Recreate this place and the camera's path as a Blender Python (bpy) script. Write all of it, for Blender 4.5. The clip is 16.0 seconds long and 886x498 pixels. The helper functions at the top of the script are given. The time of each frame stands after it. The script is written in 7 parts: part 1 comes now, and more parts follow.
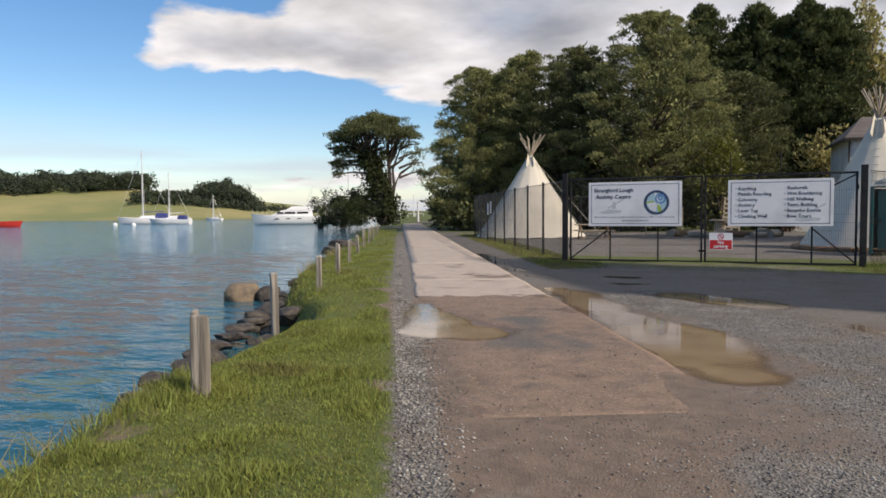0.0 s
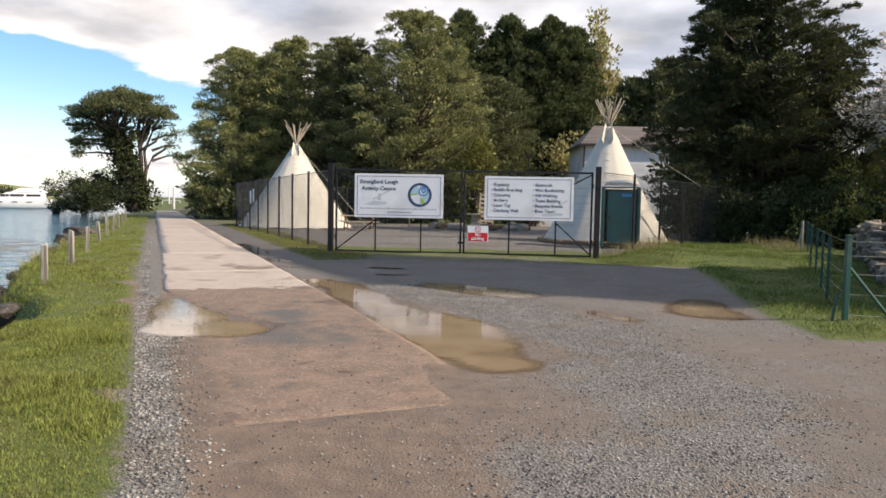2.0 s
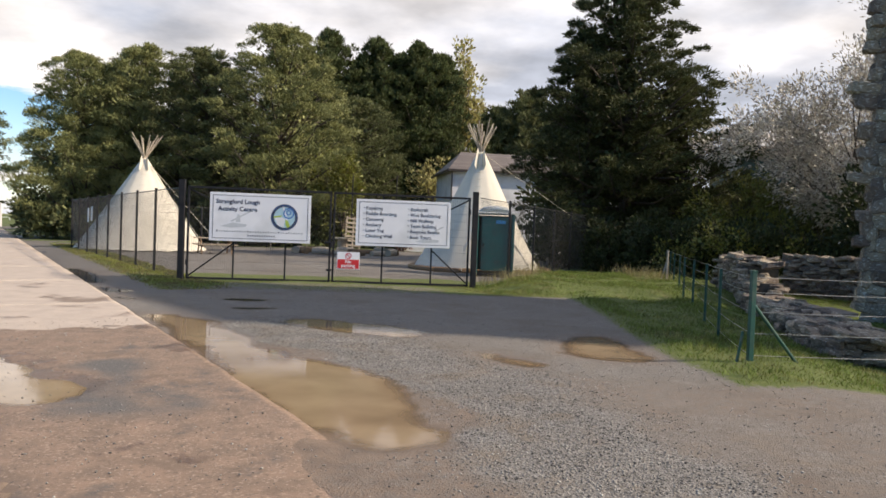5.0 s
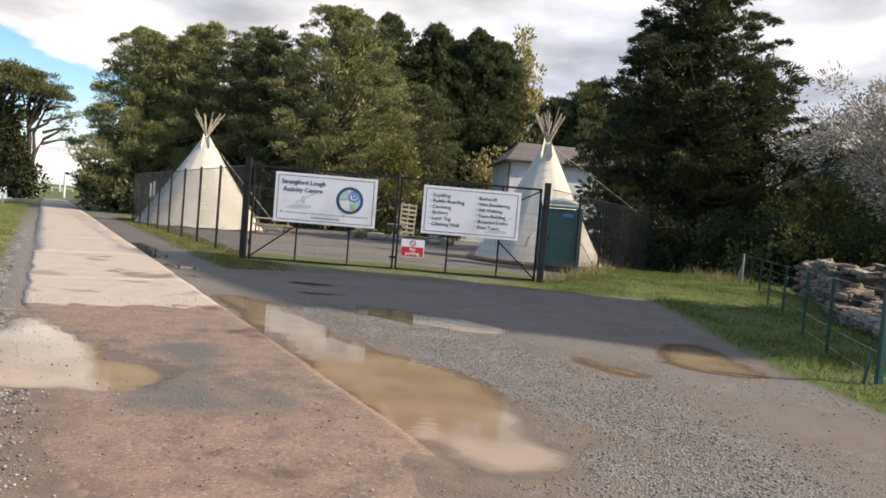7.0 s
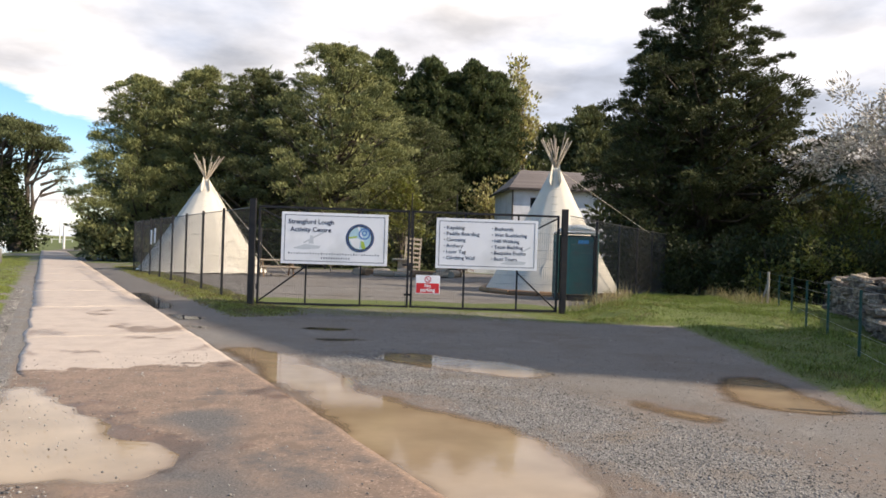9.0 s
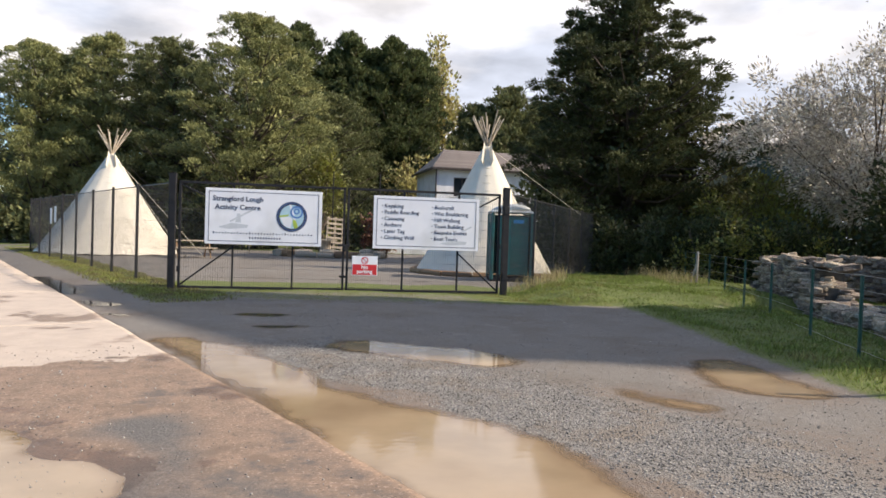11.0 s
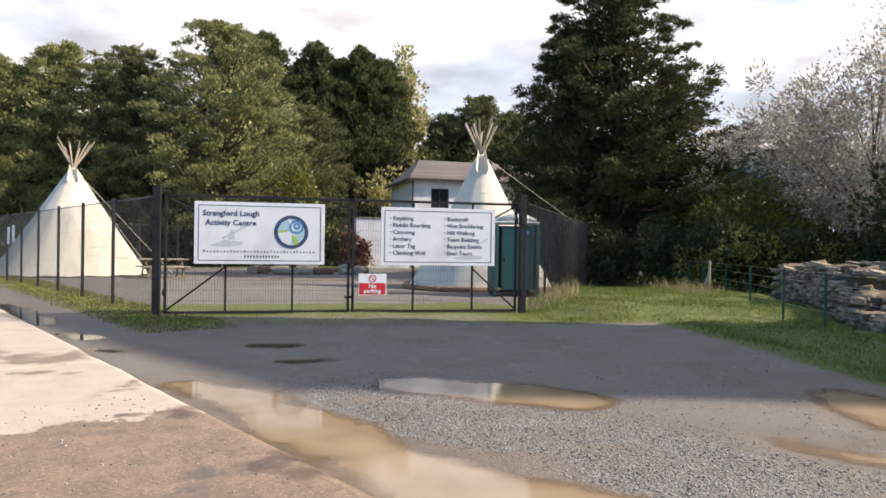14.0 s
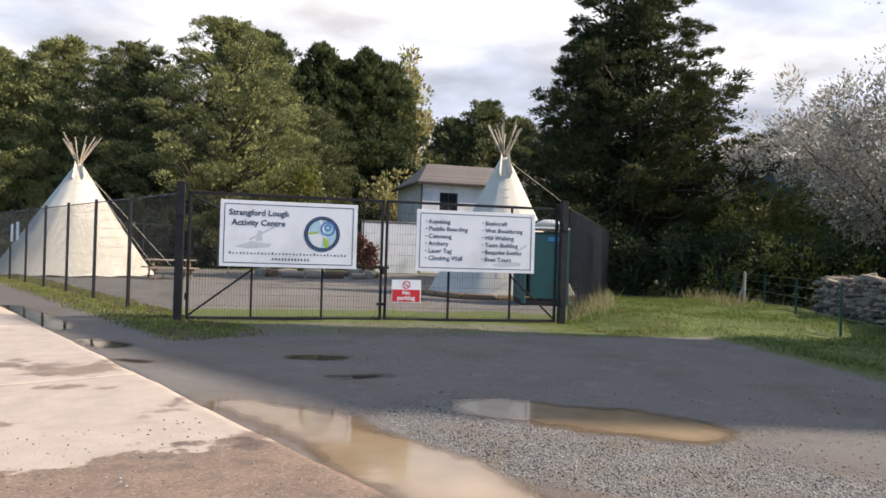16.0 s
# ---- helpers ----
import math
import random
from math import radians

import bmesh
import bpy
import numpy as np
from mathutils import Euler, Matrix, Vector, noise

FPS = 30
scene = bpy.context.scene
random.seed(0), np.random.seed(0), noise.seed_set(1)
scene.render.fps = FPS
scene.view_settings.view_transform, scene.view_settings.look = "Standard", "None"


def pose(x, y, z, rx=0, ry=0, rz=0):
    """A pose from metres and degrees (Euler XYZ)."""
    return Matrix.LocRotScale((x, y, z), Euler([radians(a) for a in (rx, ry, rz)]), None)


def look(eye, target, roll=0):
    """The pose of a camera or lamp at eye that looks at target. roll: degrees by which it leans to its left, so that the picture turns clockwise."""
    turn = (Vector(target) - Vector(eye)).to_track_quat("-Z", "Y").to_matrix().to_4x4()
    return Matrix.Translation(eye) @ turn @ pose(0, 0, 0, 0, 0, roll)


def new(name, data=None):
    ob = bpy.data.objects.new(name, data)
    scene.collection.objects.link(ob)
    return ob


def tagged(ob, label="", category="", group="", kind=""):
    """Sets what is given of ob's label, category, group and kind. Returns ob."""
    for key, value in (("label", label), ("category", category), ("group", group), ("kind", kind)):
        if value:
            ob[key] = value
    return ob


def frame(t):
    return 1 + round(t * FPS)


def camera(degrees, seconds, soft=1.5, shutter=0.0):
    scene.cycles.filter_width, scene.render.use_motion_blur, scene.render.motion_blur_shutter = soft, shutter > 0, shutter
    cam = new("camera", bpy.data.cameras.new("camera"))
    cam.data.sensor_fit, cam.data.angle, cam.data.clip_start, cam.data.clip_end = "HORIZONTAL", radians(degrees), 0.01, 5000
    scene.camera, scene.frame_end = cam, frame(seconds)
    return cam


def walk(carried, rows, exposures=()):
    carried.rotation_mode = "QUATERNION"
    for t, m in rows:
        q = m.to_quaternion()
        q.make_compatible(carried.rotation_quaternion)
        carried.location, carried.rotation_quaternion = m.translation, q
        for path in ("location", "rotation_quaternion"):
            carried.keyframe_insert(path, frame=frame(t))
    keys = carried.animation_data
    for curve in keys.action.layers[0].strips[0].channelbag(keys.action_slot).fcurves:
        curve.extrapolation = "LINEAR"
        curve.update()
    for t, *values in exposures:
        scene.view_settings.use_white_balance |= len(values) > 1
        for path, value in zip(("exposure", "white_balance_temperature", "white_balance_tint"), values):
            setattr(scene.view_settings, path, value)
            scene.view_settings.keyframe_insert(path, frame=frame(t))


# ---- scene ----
cam = camera(64.3, 16.0, 1.65)
PATH = [
    (0, (4.605, -19.581, 1.441), (3.813, -17.748, 1.335), -0.5),
    (0.5, (4.639, -19.508, 1.423), (4.021, -17.609, 1.315), -0.9),
    (1, (4.574, -19.428, 1.398), (4.092, -17.491, 1.267), -0.7),
    (1.5, (4.539, -19.344, 1.406), (4.298, -17.363, 1.273), 0.2),
    (2, (4.541, -19.231, 1.409), (4.385, -17.242, 1.281), 1.1),
    (2.5, (4.497, -19.068, 1.377), (4.427, -17.075, 1.232), 1.2),
    (3, (4.418, -18.925, 1.387), (4.484, -16.932, 1.241), 3.3),
    (3.5, (4.403, -18.682, 1.414), (4.551, -16.69, 1.308), 1.2),
    (3.7, (4.432, -18.521, 1.433), (4.608, -16.53, 1.353), 0.2),
    (5.8, (4.074, -17.671, 1.445), (4.305, -15.685, 1.423), 3.7),
    (6, (3.998, -17.599, 1.447), (4.203, -15.609, 1.444), 4.4),
    (6.5, (3.884, -17.456, 1.418), (4.046, -15.464, 1.329), 5.3),
    (7, (3.845, -17.218, 1.404), (3.947, -15.222, 1.317), 4.8),
    (7.5, (3.779, -17.076, 1.411), (3.817, -15.077, 1.342), 3.7),
    (8, (3.616, -16.907, 1.437), (3.674, -14.908, 1.416), 3.0),
    (8.2, (3.61, -16.821, 1.447), (3.679, -14.822, 1.451), 2.6),
    (10.3, (3.277, -15.995, 1.348), (3.454, -14.003, 1.317), -0.1),
    (10.5, (3.237, -15.936, 1.335), (3.473, -13.951, 1.259), 0.2),
    (11, (3.052, -15.693, 1.384), (3.389, -13.723, 1.34), 1.9),
    (11.5, (2.979, -15.491, 1.374), (3.417, -13.54, 1.375), 3.5),
    (12, (2.93, -15.248, 1.361), (3.429, -13.312, 1.297), 0.8),
    (12.5, (2.698, -15.006, 1.37), (3.129, -13.055, 1.279), 1.9),
    (13, (2.546, -14.665, 1.346), (2.993, -12.716, 1.301), 1.3),
    (13.5, (2.487, -14.422, 1.372), (2.929, -12.472, 1.321), -1.2),
    (14, (2.216, -14.177, 1.403), (2.66, -12.227, 1.395), 0.8),
    (14.5, (2.14, -13.945, 1.359), (2.591, -11.997, 1.336), 1.2),
    (15, (2.05, -13.694, 1.352), (2.382, -11.723, 1.287), -1.0),
    (15.5, (1.764, -13.485, 1.396), (2.078, -11.51, 1.361), -0.1),
    (16, (1.583, -13.222, 1.387), (2.041, -11.275, 1.394), 1.8),
]
EXPOSURES = [(0.0, -0.22, 6750, 15), (1.0, 0.03, 6850, 15), (2.0, 0.28, 6950, 15), (3.5, 0.25, 7050, 15), (6.0, 0.33, 7050, 15), (8.0, 0.40, 7000, 15), (12.0, 0.65, 6950, 15), (14.2, 0.71, 6950, 15), (15.0, 0.52, 6850, 15), (16.0, 0.52, 6800, 15)]
walk(cam, [(t, look(eye, target, roll)) for t, eye, target, roll in PATH], EXPOSURES)

# ---- world and sun ----
SUN_AZ, SUN_EL = 104.0, 35.0          # degrees right of +y, above the horizon
world = bpy.data.worlds.new("sky")
scene.world = world
world.use_nodes = True


def build_sky():
    nt = world.node_tree
    nt.nodes.clear()
    N, L = nt.nodes.new, nt.links.new

    def math_node(op, a, b=None, clamp=False):
        n = N("ShaderNodeMath")
        n.operation, n.use_clamp = op, clamp
        for k, v in enumerate((a, b)):
            if v is None:
                continue
            if isinstance(v, (int, float)):
                n.inputs[k].default_value = v
            else:
                L(v, n.inputs[k])
        return n.outputs[0]

    out, bg = N("ShaderNodeOutputWorld"), N("ShaderNodeBackground")
    sky = N("ShaderNodeTexSky")
    sky.sky_type, sky.sun_disc = "NISHITA", False
    sky.sun_elevation, sky.sun_rotation = radians(SUN_EL), radians(SUN_AZ)
    sky.air_density, sky.dust_density, sky.ozone_density = 1.0, 0.0, 3.0
    coord = N("ShaderNodeTexCoord")
    sep = N("ShaderNodeSeparateXYZ")
    L(coord.outputs["Generated"], sep.inputs[0])
    x, y, z = sep.outputs
    up = math_node("ADD", math_node("MAXIMUM", z, 0.0), 0.16)
    comb = N("ShaderNodeCombineXYZ")
    L(math_node("DIVIDE", x, up), comb.inputs[0])
    L(math_node("DIVIDE", y, up), comb.inputs[1])
    drift = N("ShaderNodeVectorMath")
    L(comb.outputs[0], drift.inputs[0])
    drift.inputs[1].default_value = (*DRIFT, 0)
    cum = N("ShaderNodeTexNoise")
    cum.inputs["Scale"].default_value, cum.inputs["Detail"].default_value = 0.80, 8
    cum.inputs["Roughness"].default_value = 0.52
    L(drift.outputs[0], cum.inputs["Vector"])
    # the cloud bank thickens towards the sun's side of the sky
    az = radians(62)
    side = math_node("ADD", math_node("MULTIPLY", x, math.sin(az)), math_node("MULTIPLY", y, math.cos(az)))
    cover = math_node("ADD", cum.outputs["Fac"], math_node("MULTIPLY", side, 0.30))
    cover = math_node("ADD", cover, 0.012)
    # one long cumulus over the lane with open blue round it on the water's side
    heading, height = math_node("ARCTAN2", x, y), math_node("ARCSINE", z)

    def lobe(az0, el0, wide, tall):
        p = math_node("DIVIDE", math_node("SUBTRACT", heading, radians(az0)), radians(wide))
        q = math_node("DIVIDE", math_node("SUBTRACT", height, radians(el0)), radians(tall))
        r2 = math_node("ADD", math_node("MULTIPLY", p, p), math_node("MULTIPLY", q, q))
        return math_node("POWER", 2.718, math_node("MULTIPLY", r2, -1.0))

    cover = math_node("ADD", cover, math_node("MULTIPLY", lobe(-37, 12.6, 11, 2.6), 0.13))
    cover = math_node("ADD", cover, math_node("MULTIPLY", lobe(-20, 13.5, 13, 4.5), 0.14))
    cover = math_node("ADD", cover, math_node("MULTIPLY", lobe(15, 14, 8, 9), 0.15))
    cover = math_node("SUBTRACT", cover, math_node("MULTIPLY", lobe(-45, 8, 34, 16), 0.07))
    cover = math_node("SUBTRACT", cover, math_node("MULTIPLY", lobe(-50, 20, 18, 4.5), 0.12))
    ramp = N("ShaderNodeValToRGB")
    ramp.color_ramp.elements[0].position, ramp.color_ramp.elements[1].position = 0.515, 0.555
    L(cover, ramp.inputs[0])
    # streaks low over the horizon
    low = N("ShaderNodeMapping")
    low.inputs["Scale"].default_value = (1.2, 1.2, 16)
    L(coord.outputs["Generated"], low.inputs[0])
    streak = N("ShaderNodeTexNoise")
    streak.inputs["Scale"].default_value, streak.inputs["Detail"].default_value = 2.2, 6
    L(low.outputs[0], streak.inputs["Vector"])
    sramp = N("ShaderNodeValToRGB")
    sramp.color_ramp.elements[0].position, sramp.color_ramp.elements[1].position = 0.46, 0.66
    L(streak.outputs["Fac"], sramp.inputs[0])
    near_hor = math_node("SUBTRACT", 1.0, math_node("MULTIPLY", z, 7.5), True)
    haze = math_node("MULTIPLY", near_hor, math_node("ADD", math_node("MULTIPLY", sramp.outputs[0], 0.75), 0.30), True)
    # shading of the clouds: thick parts grey, edges bright
    shade = N("ShaderNodeValToRGB")
    e = shade.color_ramp.elements
    e[0].position, e[0].color = 0.56, (1.0, 1.0, 1.0, 1)
    e[1].position, e[1].color = 0.78, (0.44, 0.50, 0.60, 1)
    L(cover, shade.inputs[0])
    puff = N("ShaderNodeTexNoise")
    puff.inputs["Scale"].default_value, puff.inputs["Detail"].default_value = 2.6, 6
    L(drift.outputs[0], puff.inputs["Vector"])
    pr = N("ShaderNodeMapRange")
    pr.inputs["From Min"].default_value, pr.inputs["From Max"].default_value = 0.3, 0.7
    pr.inputs["To Min"].default_value, pr.inputs["To Max"].default_value = 0.62, 1.15
    L(puff.outputs["Fac"], pr.inputs["Value"])
    bright = math_node("MULTIPLY", pr.outputs[0], CLOUD)
    bright = math_node("MULTIPLY", bright, math_node("ADD", 1.0, math_node("MULTIPLY", side, 0.12)))
    cloud = N("ShaderNodeVectorMath")
    cloud.operation = "SCALE"
    L(shade.outputs[0], cloud.inputs[0])
    L(bright, cloud.inputs["Scale"])
    hz = N("ShaderNodeMix")
    hz.data_type = "RGBA"
    L(haze, hz.inputs["Factor"])
    deep = N("ShaderNodeHueSaturation")
    deep.inputs["Saturation"].default_value = 1.22
    L(sky.outputs[0], deep.inputs["Color"])
    L(deep.outputs[0], hz.inputs[6])
    hz.inputs[7].default_value = (CLOUD * 0.62, CLOUD * 0.68, CLOUD * 0.78, 1)
    mix = N("ShaderNodeMix")
    mix.data_type = "RGBA"
    L(ramp.outputs[0], mix.inputs["Factor"])
    L(hz.outputs[2], mix.inputs[6])
    L(cloud.outputs[0], mix.inputs[7])
    L(mix.outputs[2], bg.inputs["Color"])
    bg.inputs["Strength"].default_value = SKY
    L(bg.outputs[0], out.inputs[0])


SKY, CLOUD, DRIFT = 0.15, 7.2, (7.4, 5.2)
build_sky()
sun = new("sun", bpy.data.lights.new("sun", "SUN"))
sun.data.energy, sun.data.angle, sun.data.color = 5.0, radians(1.2), (1.0, 0.91, 0.77)
_a, _e = radians(SUN_AZ), radians(SUN_EL)
sun.matrix_world = look((60 * math.sin(_a) * math.cos(_e), 60 * math.cos(_a) * math.cos(_e), 60 * math.sin(_e)), (0, 0, 0))

# ---- materials ----
def material(name, color=(0.5, 0.5, 0.5), color2=None, scale=8.0, rough=0.7, metal=0.0, bump=0.0, bump_scale=40.0, stain=None, stain_scale=1.5,
             island=0.0, translucent=0.0, spec=0.5, stretch=(1, 1, 1), random_ob=0.0, bump_dist=0.01, stain_lo=0.5, stain_hi=0.7):
    """A procedural surface: two tones by fine noise, a stain by broad noise, bump, and variation by island or object."""
    m = bpy.data.materials.new(name)
    m.use_nodes = True
    nt = m.node_tree
    N, L = nt.nodes.new, nt.links.new
    b = nt.nodes["Principled BSDF"]
    b.inputs["Roughness"].default_value, b.inputs["Metallic"].default_value = rough, metal
    b.inputs["Specular IOR Level"].default_value = spec
    coord = N("ShaderNodeTexCoord")
    mp = N("ShaderNodeMapping")
    mp.inputs["Scale"].default_value = stretch
    L(coord.outputs["Object"], mp.inputs[0])

    def noise_at(sc, detail=6, vec=mp.outputs[0]):
        n = N("ShaderNodeTexNoise")
        n.inputs["Scale"].default_value, n.inputs["Detail"].default_value = sc, detail
        L(vec, n.inputs["Vector"])
        return n.outputs["Fac"]

    def mixed(fac, a, c):
        n = N("ShaderNodeMix")
        n.data_type = "RGBA"
        for k, v in ((0, fac), (6, a), (7, c)):
            if isinstance(v, tuple):
                n.inputs[k].default_value = (*v, 1)
            elif isinstance(v, float):
                n.inputs[k].default_value = v
            else:
                L(v, n.inputs[k])
        return n.outputs[2]

    col = None
    c2 = color2 or tuple(c * 0.75 for c in color)
    r = N("ShaderNodeMapRange")
    r.inputs["From Min"].default_value, r.inputs["From Max"].default_value = 0.3, 0.7
    L(noise_at(scale), r.inputs["Value"])
    col = mixed(r.outputs[0], color, c2)
    if stain:
        s = N("ShaderNodeMapRange")
        s.inputs["From Min"].default_value, s.inputs["From Max"].default_value = stain_lo, stain_hi
        L(noise_at(stain_scale, 8), s.inputs["Value"])
        col = mixed(s.outputs[0], col, stain)
    if island or random_ob:
        g = N("ShaderNodeNewGeometry") if island else N("ShaderNodeObjectInfo")
        amount = island or random_ob
        hv = N("ShaderNodeHueSaturation")
        v = N("ShaderNodeMapRange")
        v.inputs["To Min"].default_value, v.inputs["To Max"].default_value = 1 - amount, 1 + amount
        L(g.outputs["Random Per Island" if island else "Random"], v.inputs["Value"])
        L(v.outputs[0], hv.inputs["Value"])
        h = N("ShaderNodeMapRange")
        h.inputs["To Min"].default_value, h.inputs["To Max"].default_value = 0.5 - amount * 0.04, 0.5 + amount * 0.04
        L(g.outputs["Random Per Island" if island else "Random"], h.inputs["Value"])
        L(h.outputs[0], hv.inputs["Hue"])
        L(col, hv.inputs["Color"])
        col = hv.outputs[0]
    L(col, b.inputs["Base Color"])
    if bump:
        bn = N("ShaderNodeBump")
        bn.inputs["Strength"].default_value, bn.inputs["Distance"].default_value = bump, bump_dist
        L(noise_at(bump_scale), bn.inputs["Height"])
        L(bn.outputs[0], b.inputs["Normal"])
    if translucent:
        t, mx = N("ShaderNodeBsdfTranslucent"), N("ShaderNodeMixShader")
        L(col, t.inputs["Color"])
        mx.inputs[0].default_value = translucent
        L(b.outputs[0], mx.inputs[1])
        L(t.outputs[0], mx.inputs[2])
        L(mx.outputs[0], nt.nodes["Material Output"].inputs[0])
    return m


def ground_material():
    """Tarmac, gravel, mud and grass laid out by the sheet's cover layers, with ragged borders."""
    m = bpy.data.materials.new("ground_cover")
    m.use_nodes = True
    nt = m.node_tree
    N, L = nt.nodes.new, nt.links.new
    b = nt.nodes["Principled BSDF"]
    coord = N("ShaderNodeTexCoord")

    def nz(sc, detail=7, rough=0.6):
        n = N("ShaderNodeTexNoise")
        n.inputs["Scale"].default_value, n.inputs["Detail"].default_value, n.inputs["Roughness"].default_value = sc, detail, rough
        L(coord.outputs["Object"], n.inputs["Vector"])
        return n.outputs["Fac"]

    def rng(v, a, c, lo=0.0, hi=1.0):
        n = N("ShaderNodeMapRange")
        n.inputs["From Min"].default_value, n.inputs["From Max"].default_value = a, c
        n.inputs["To Min"].default_value, n.inputs["To Max"].default_value = lo, hi
        L(v, n.inputs["Value"])
        return n.outputs[0]

    def mixed(fac, a, c):
        n = N("ShaderNodeMix")
        n.data_type = "RGBA"
        L(fac, n.inputs[0])
        for k, v in ((6, a), (7, c)):
            if isinstance(v, tuple):
                n.inputs[k].default_value = (*v, 1)
            else:
                L(v, n.inputs[k])
        return n.outputs[2]

    def mth(op, a, c):
        n = N("ShaderNodeMath")
        n.operation = op
        for k, v in enumerate((a, c)):
            if isinstance(v, (int, float)):
                n.inputs[k].default_value = v
            else:
                L(v, n.inputs[k])
        return n.outputs[0]

    at = N("ShaderNodeAttribute")
    at.attribute_name = "cover"
    sp = N("ShaderNodeSeparateColor")
    L(at.outputs["Color"], sp.inputs[0])
    wet_at = N("ShaderNodeAttribute")
    wet_at.attribute_name = "damp"
    ragged = mth("ADD", mth("MULTIPLY", nz(9.0), 0.7), mth("MULTIPLY", nz(45.0, 4), 0.5))   # about 0.6
    ragged = mth("SUBTRACT", ragged, 0.6)

    def layer(ch, soft=0.10):
        return rng(mth("ADD", ch, mth("MULTIPLY", ragged, 1.1)), 0.5 - soft, 0.5 + soft)

    grit = nz(160.0, 3)
    tarmac = mixed(rng(grit, 0.4, 0.68), (0.098, 0.089, 0.080), (0.255, 0.236, 0.212))
    tarmac = mixed(rng(nz(0.9, 8), 0.45, 0.7), tarmac, (0.128, 0.108, 0.090))
    tarmac = mixed(rng(nz(2.2, 8, 0.7), 0.56, 0.68), tarmac, (0.21, 0.195, 0.175))
    vor = N("ShaderNodeTexVoronoi")
    vor.inputs["Scale"].default_value = 62.0
    L(coord.outputs["Object"], vor.inputs["Vector"])
    chip = mixed(rng(vor.outputs["Color"], 0.1, 0.9), (0.09, 0.085, 0.079), (0.28, 0.264, 0.242))
    chip = mixed(rng(nz(1.7), 0.5, 0.62), chip, (0.19, 0.16, 0.13))
    mud = mixed(rng(nz(5.0, 8), 0.35, 0.65), (0.205, 0.148, 0.110), (0.130, 0.098, 0.076))
    mud = mixed(rng(grit, 0.56, 0.72), mud, (0.27, 0.24, 0.21))
    mud = mixed(rng(nz(1.3, 8, 0.7), 0.58, 0.72), mud, (0.255, 0.225, 0.195))
    turf = mixed(rng(nz(14.0, 8), 0.35, 0.65), (0.070, 0.098, 0.022), (0.120, 0.142, 0.040))
    turf = mixed(rng(nz(3.0, 8), 0.58, 0.75), turf, (0.155, 0.135, 0.062))
    field = N("ShaderNodeAttribute")
    field.attribute_name = "field"
    turf = mixed(field.outputs["Fac"], turf, mixed(rng(nz(0.02, 6), 0.4, 0.6), (0.33, 0.29, 0.12), (0.20, 0.22, 0.08)))
    col = mixed(layer(sp.outputs[2], 0.22), tarmac, mud)
    col = mixed(layer(sp.outputs[1], 0.16), col, chip)
    col = mixed(layer(sp.outputs[0], 0.10), col, turf)
    wet = rng(mth("ADD", wet_at.outputs["Fac"], mth("MULTIPLY", ragged, 0.8)), 0.35, 0.75)
    dark = N("ShaderNodeMix")
    dark.data_type, dark.blend_type = "RGBA", "MULTIPLY"
    L(wet, dark.inputs[0])
    L(col, dark.inputs[6])
    dark.inputs[7].default_value = (0.70, 0.68, 0.66, 1)
    L(dark.outputs[2], b.inputs["Base Color"])
    L(rng(wet, 0, 1, 0.88, 0.55), b.inputs["Roughness"])
    b.inputs["Specular IOR Level"].default_value = 0.35
    bn = N("ShaderNodeBump")
    bn.inputs["Strength"].default_value, bn.inputs["Distance"].default_value = 0.8, 0.012
    L(mth("ADD", mth("MULTIPLY", nz(60.0, 6), 1.0), mth("MULTIPLY", vor.outputs["Distance"], mth("MULTIPLY", sp.outputs[1], 1.6))), bn.inputs["Height"])
    L(bn.outputs[0], b.inputs["Normal"])
    return m


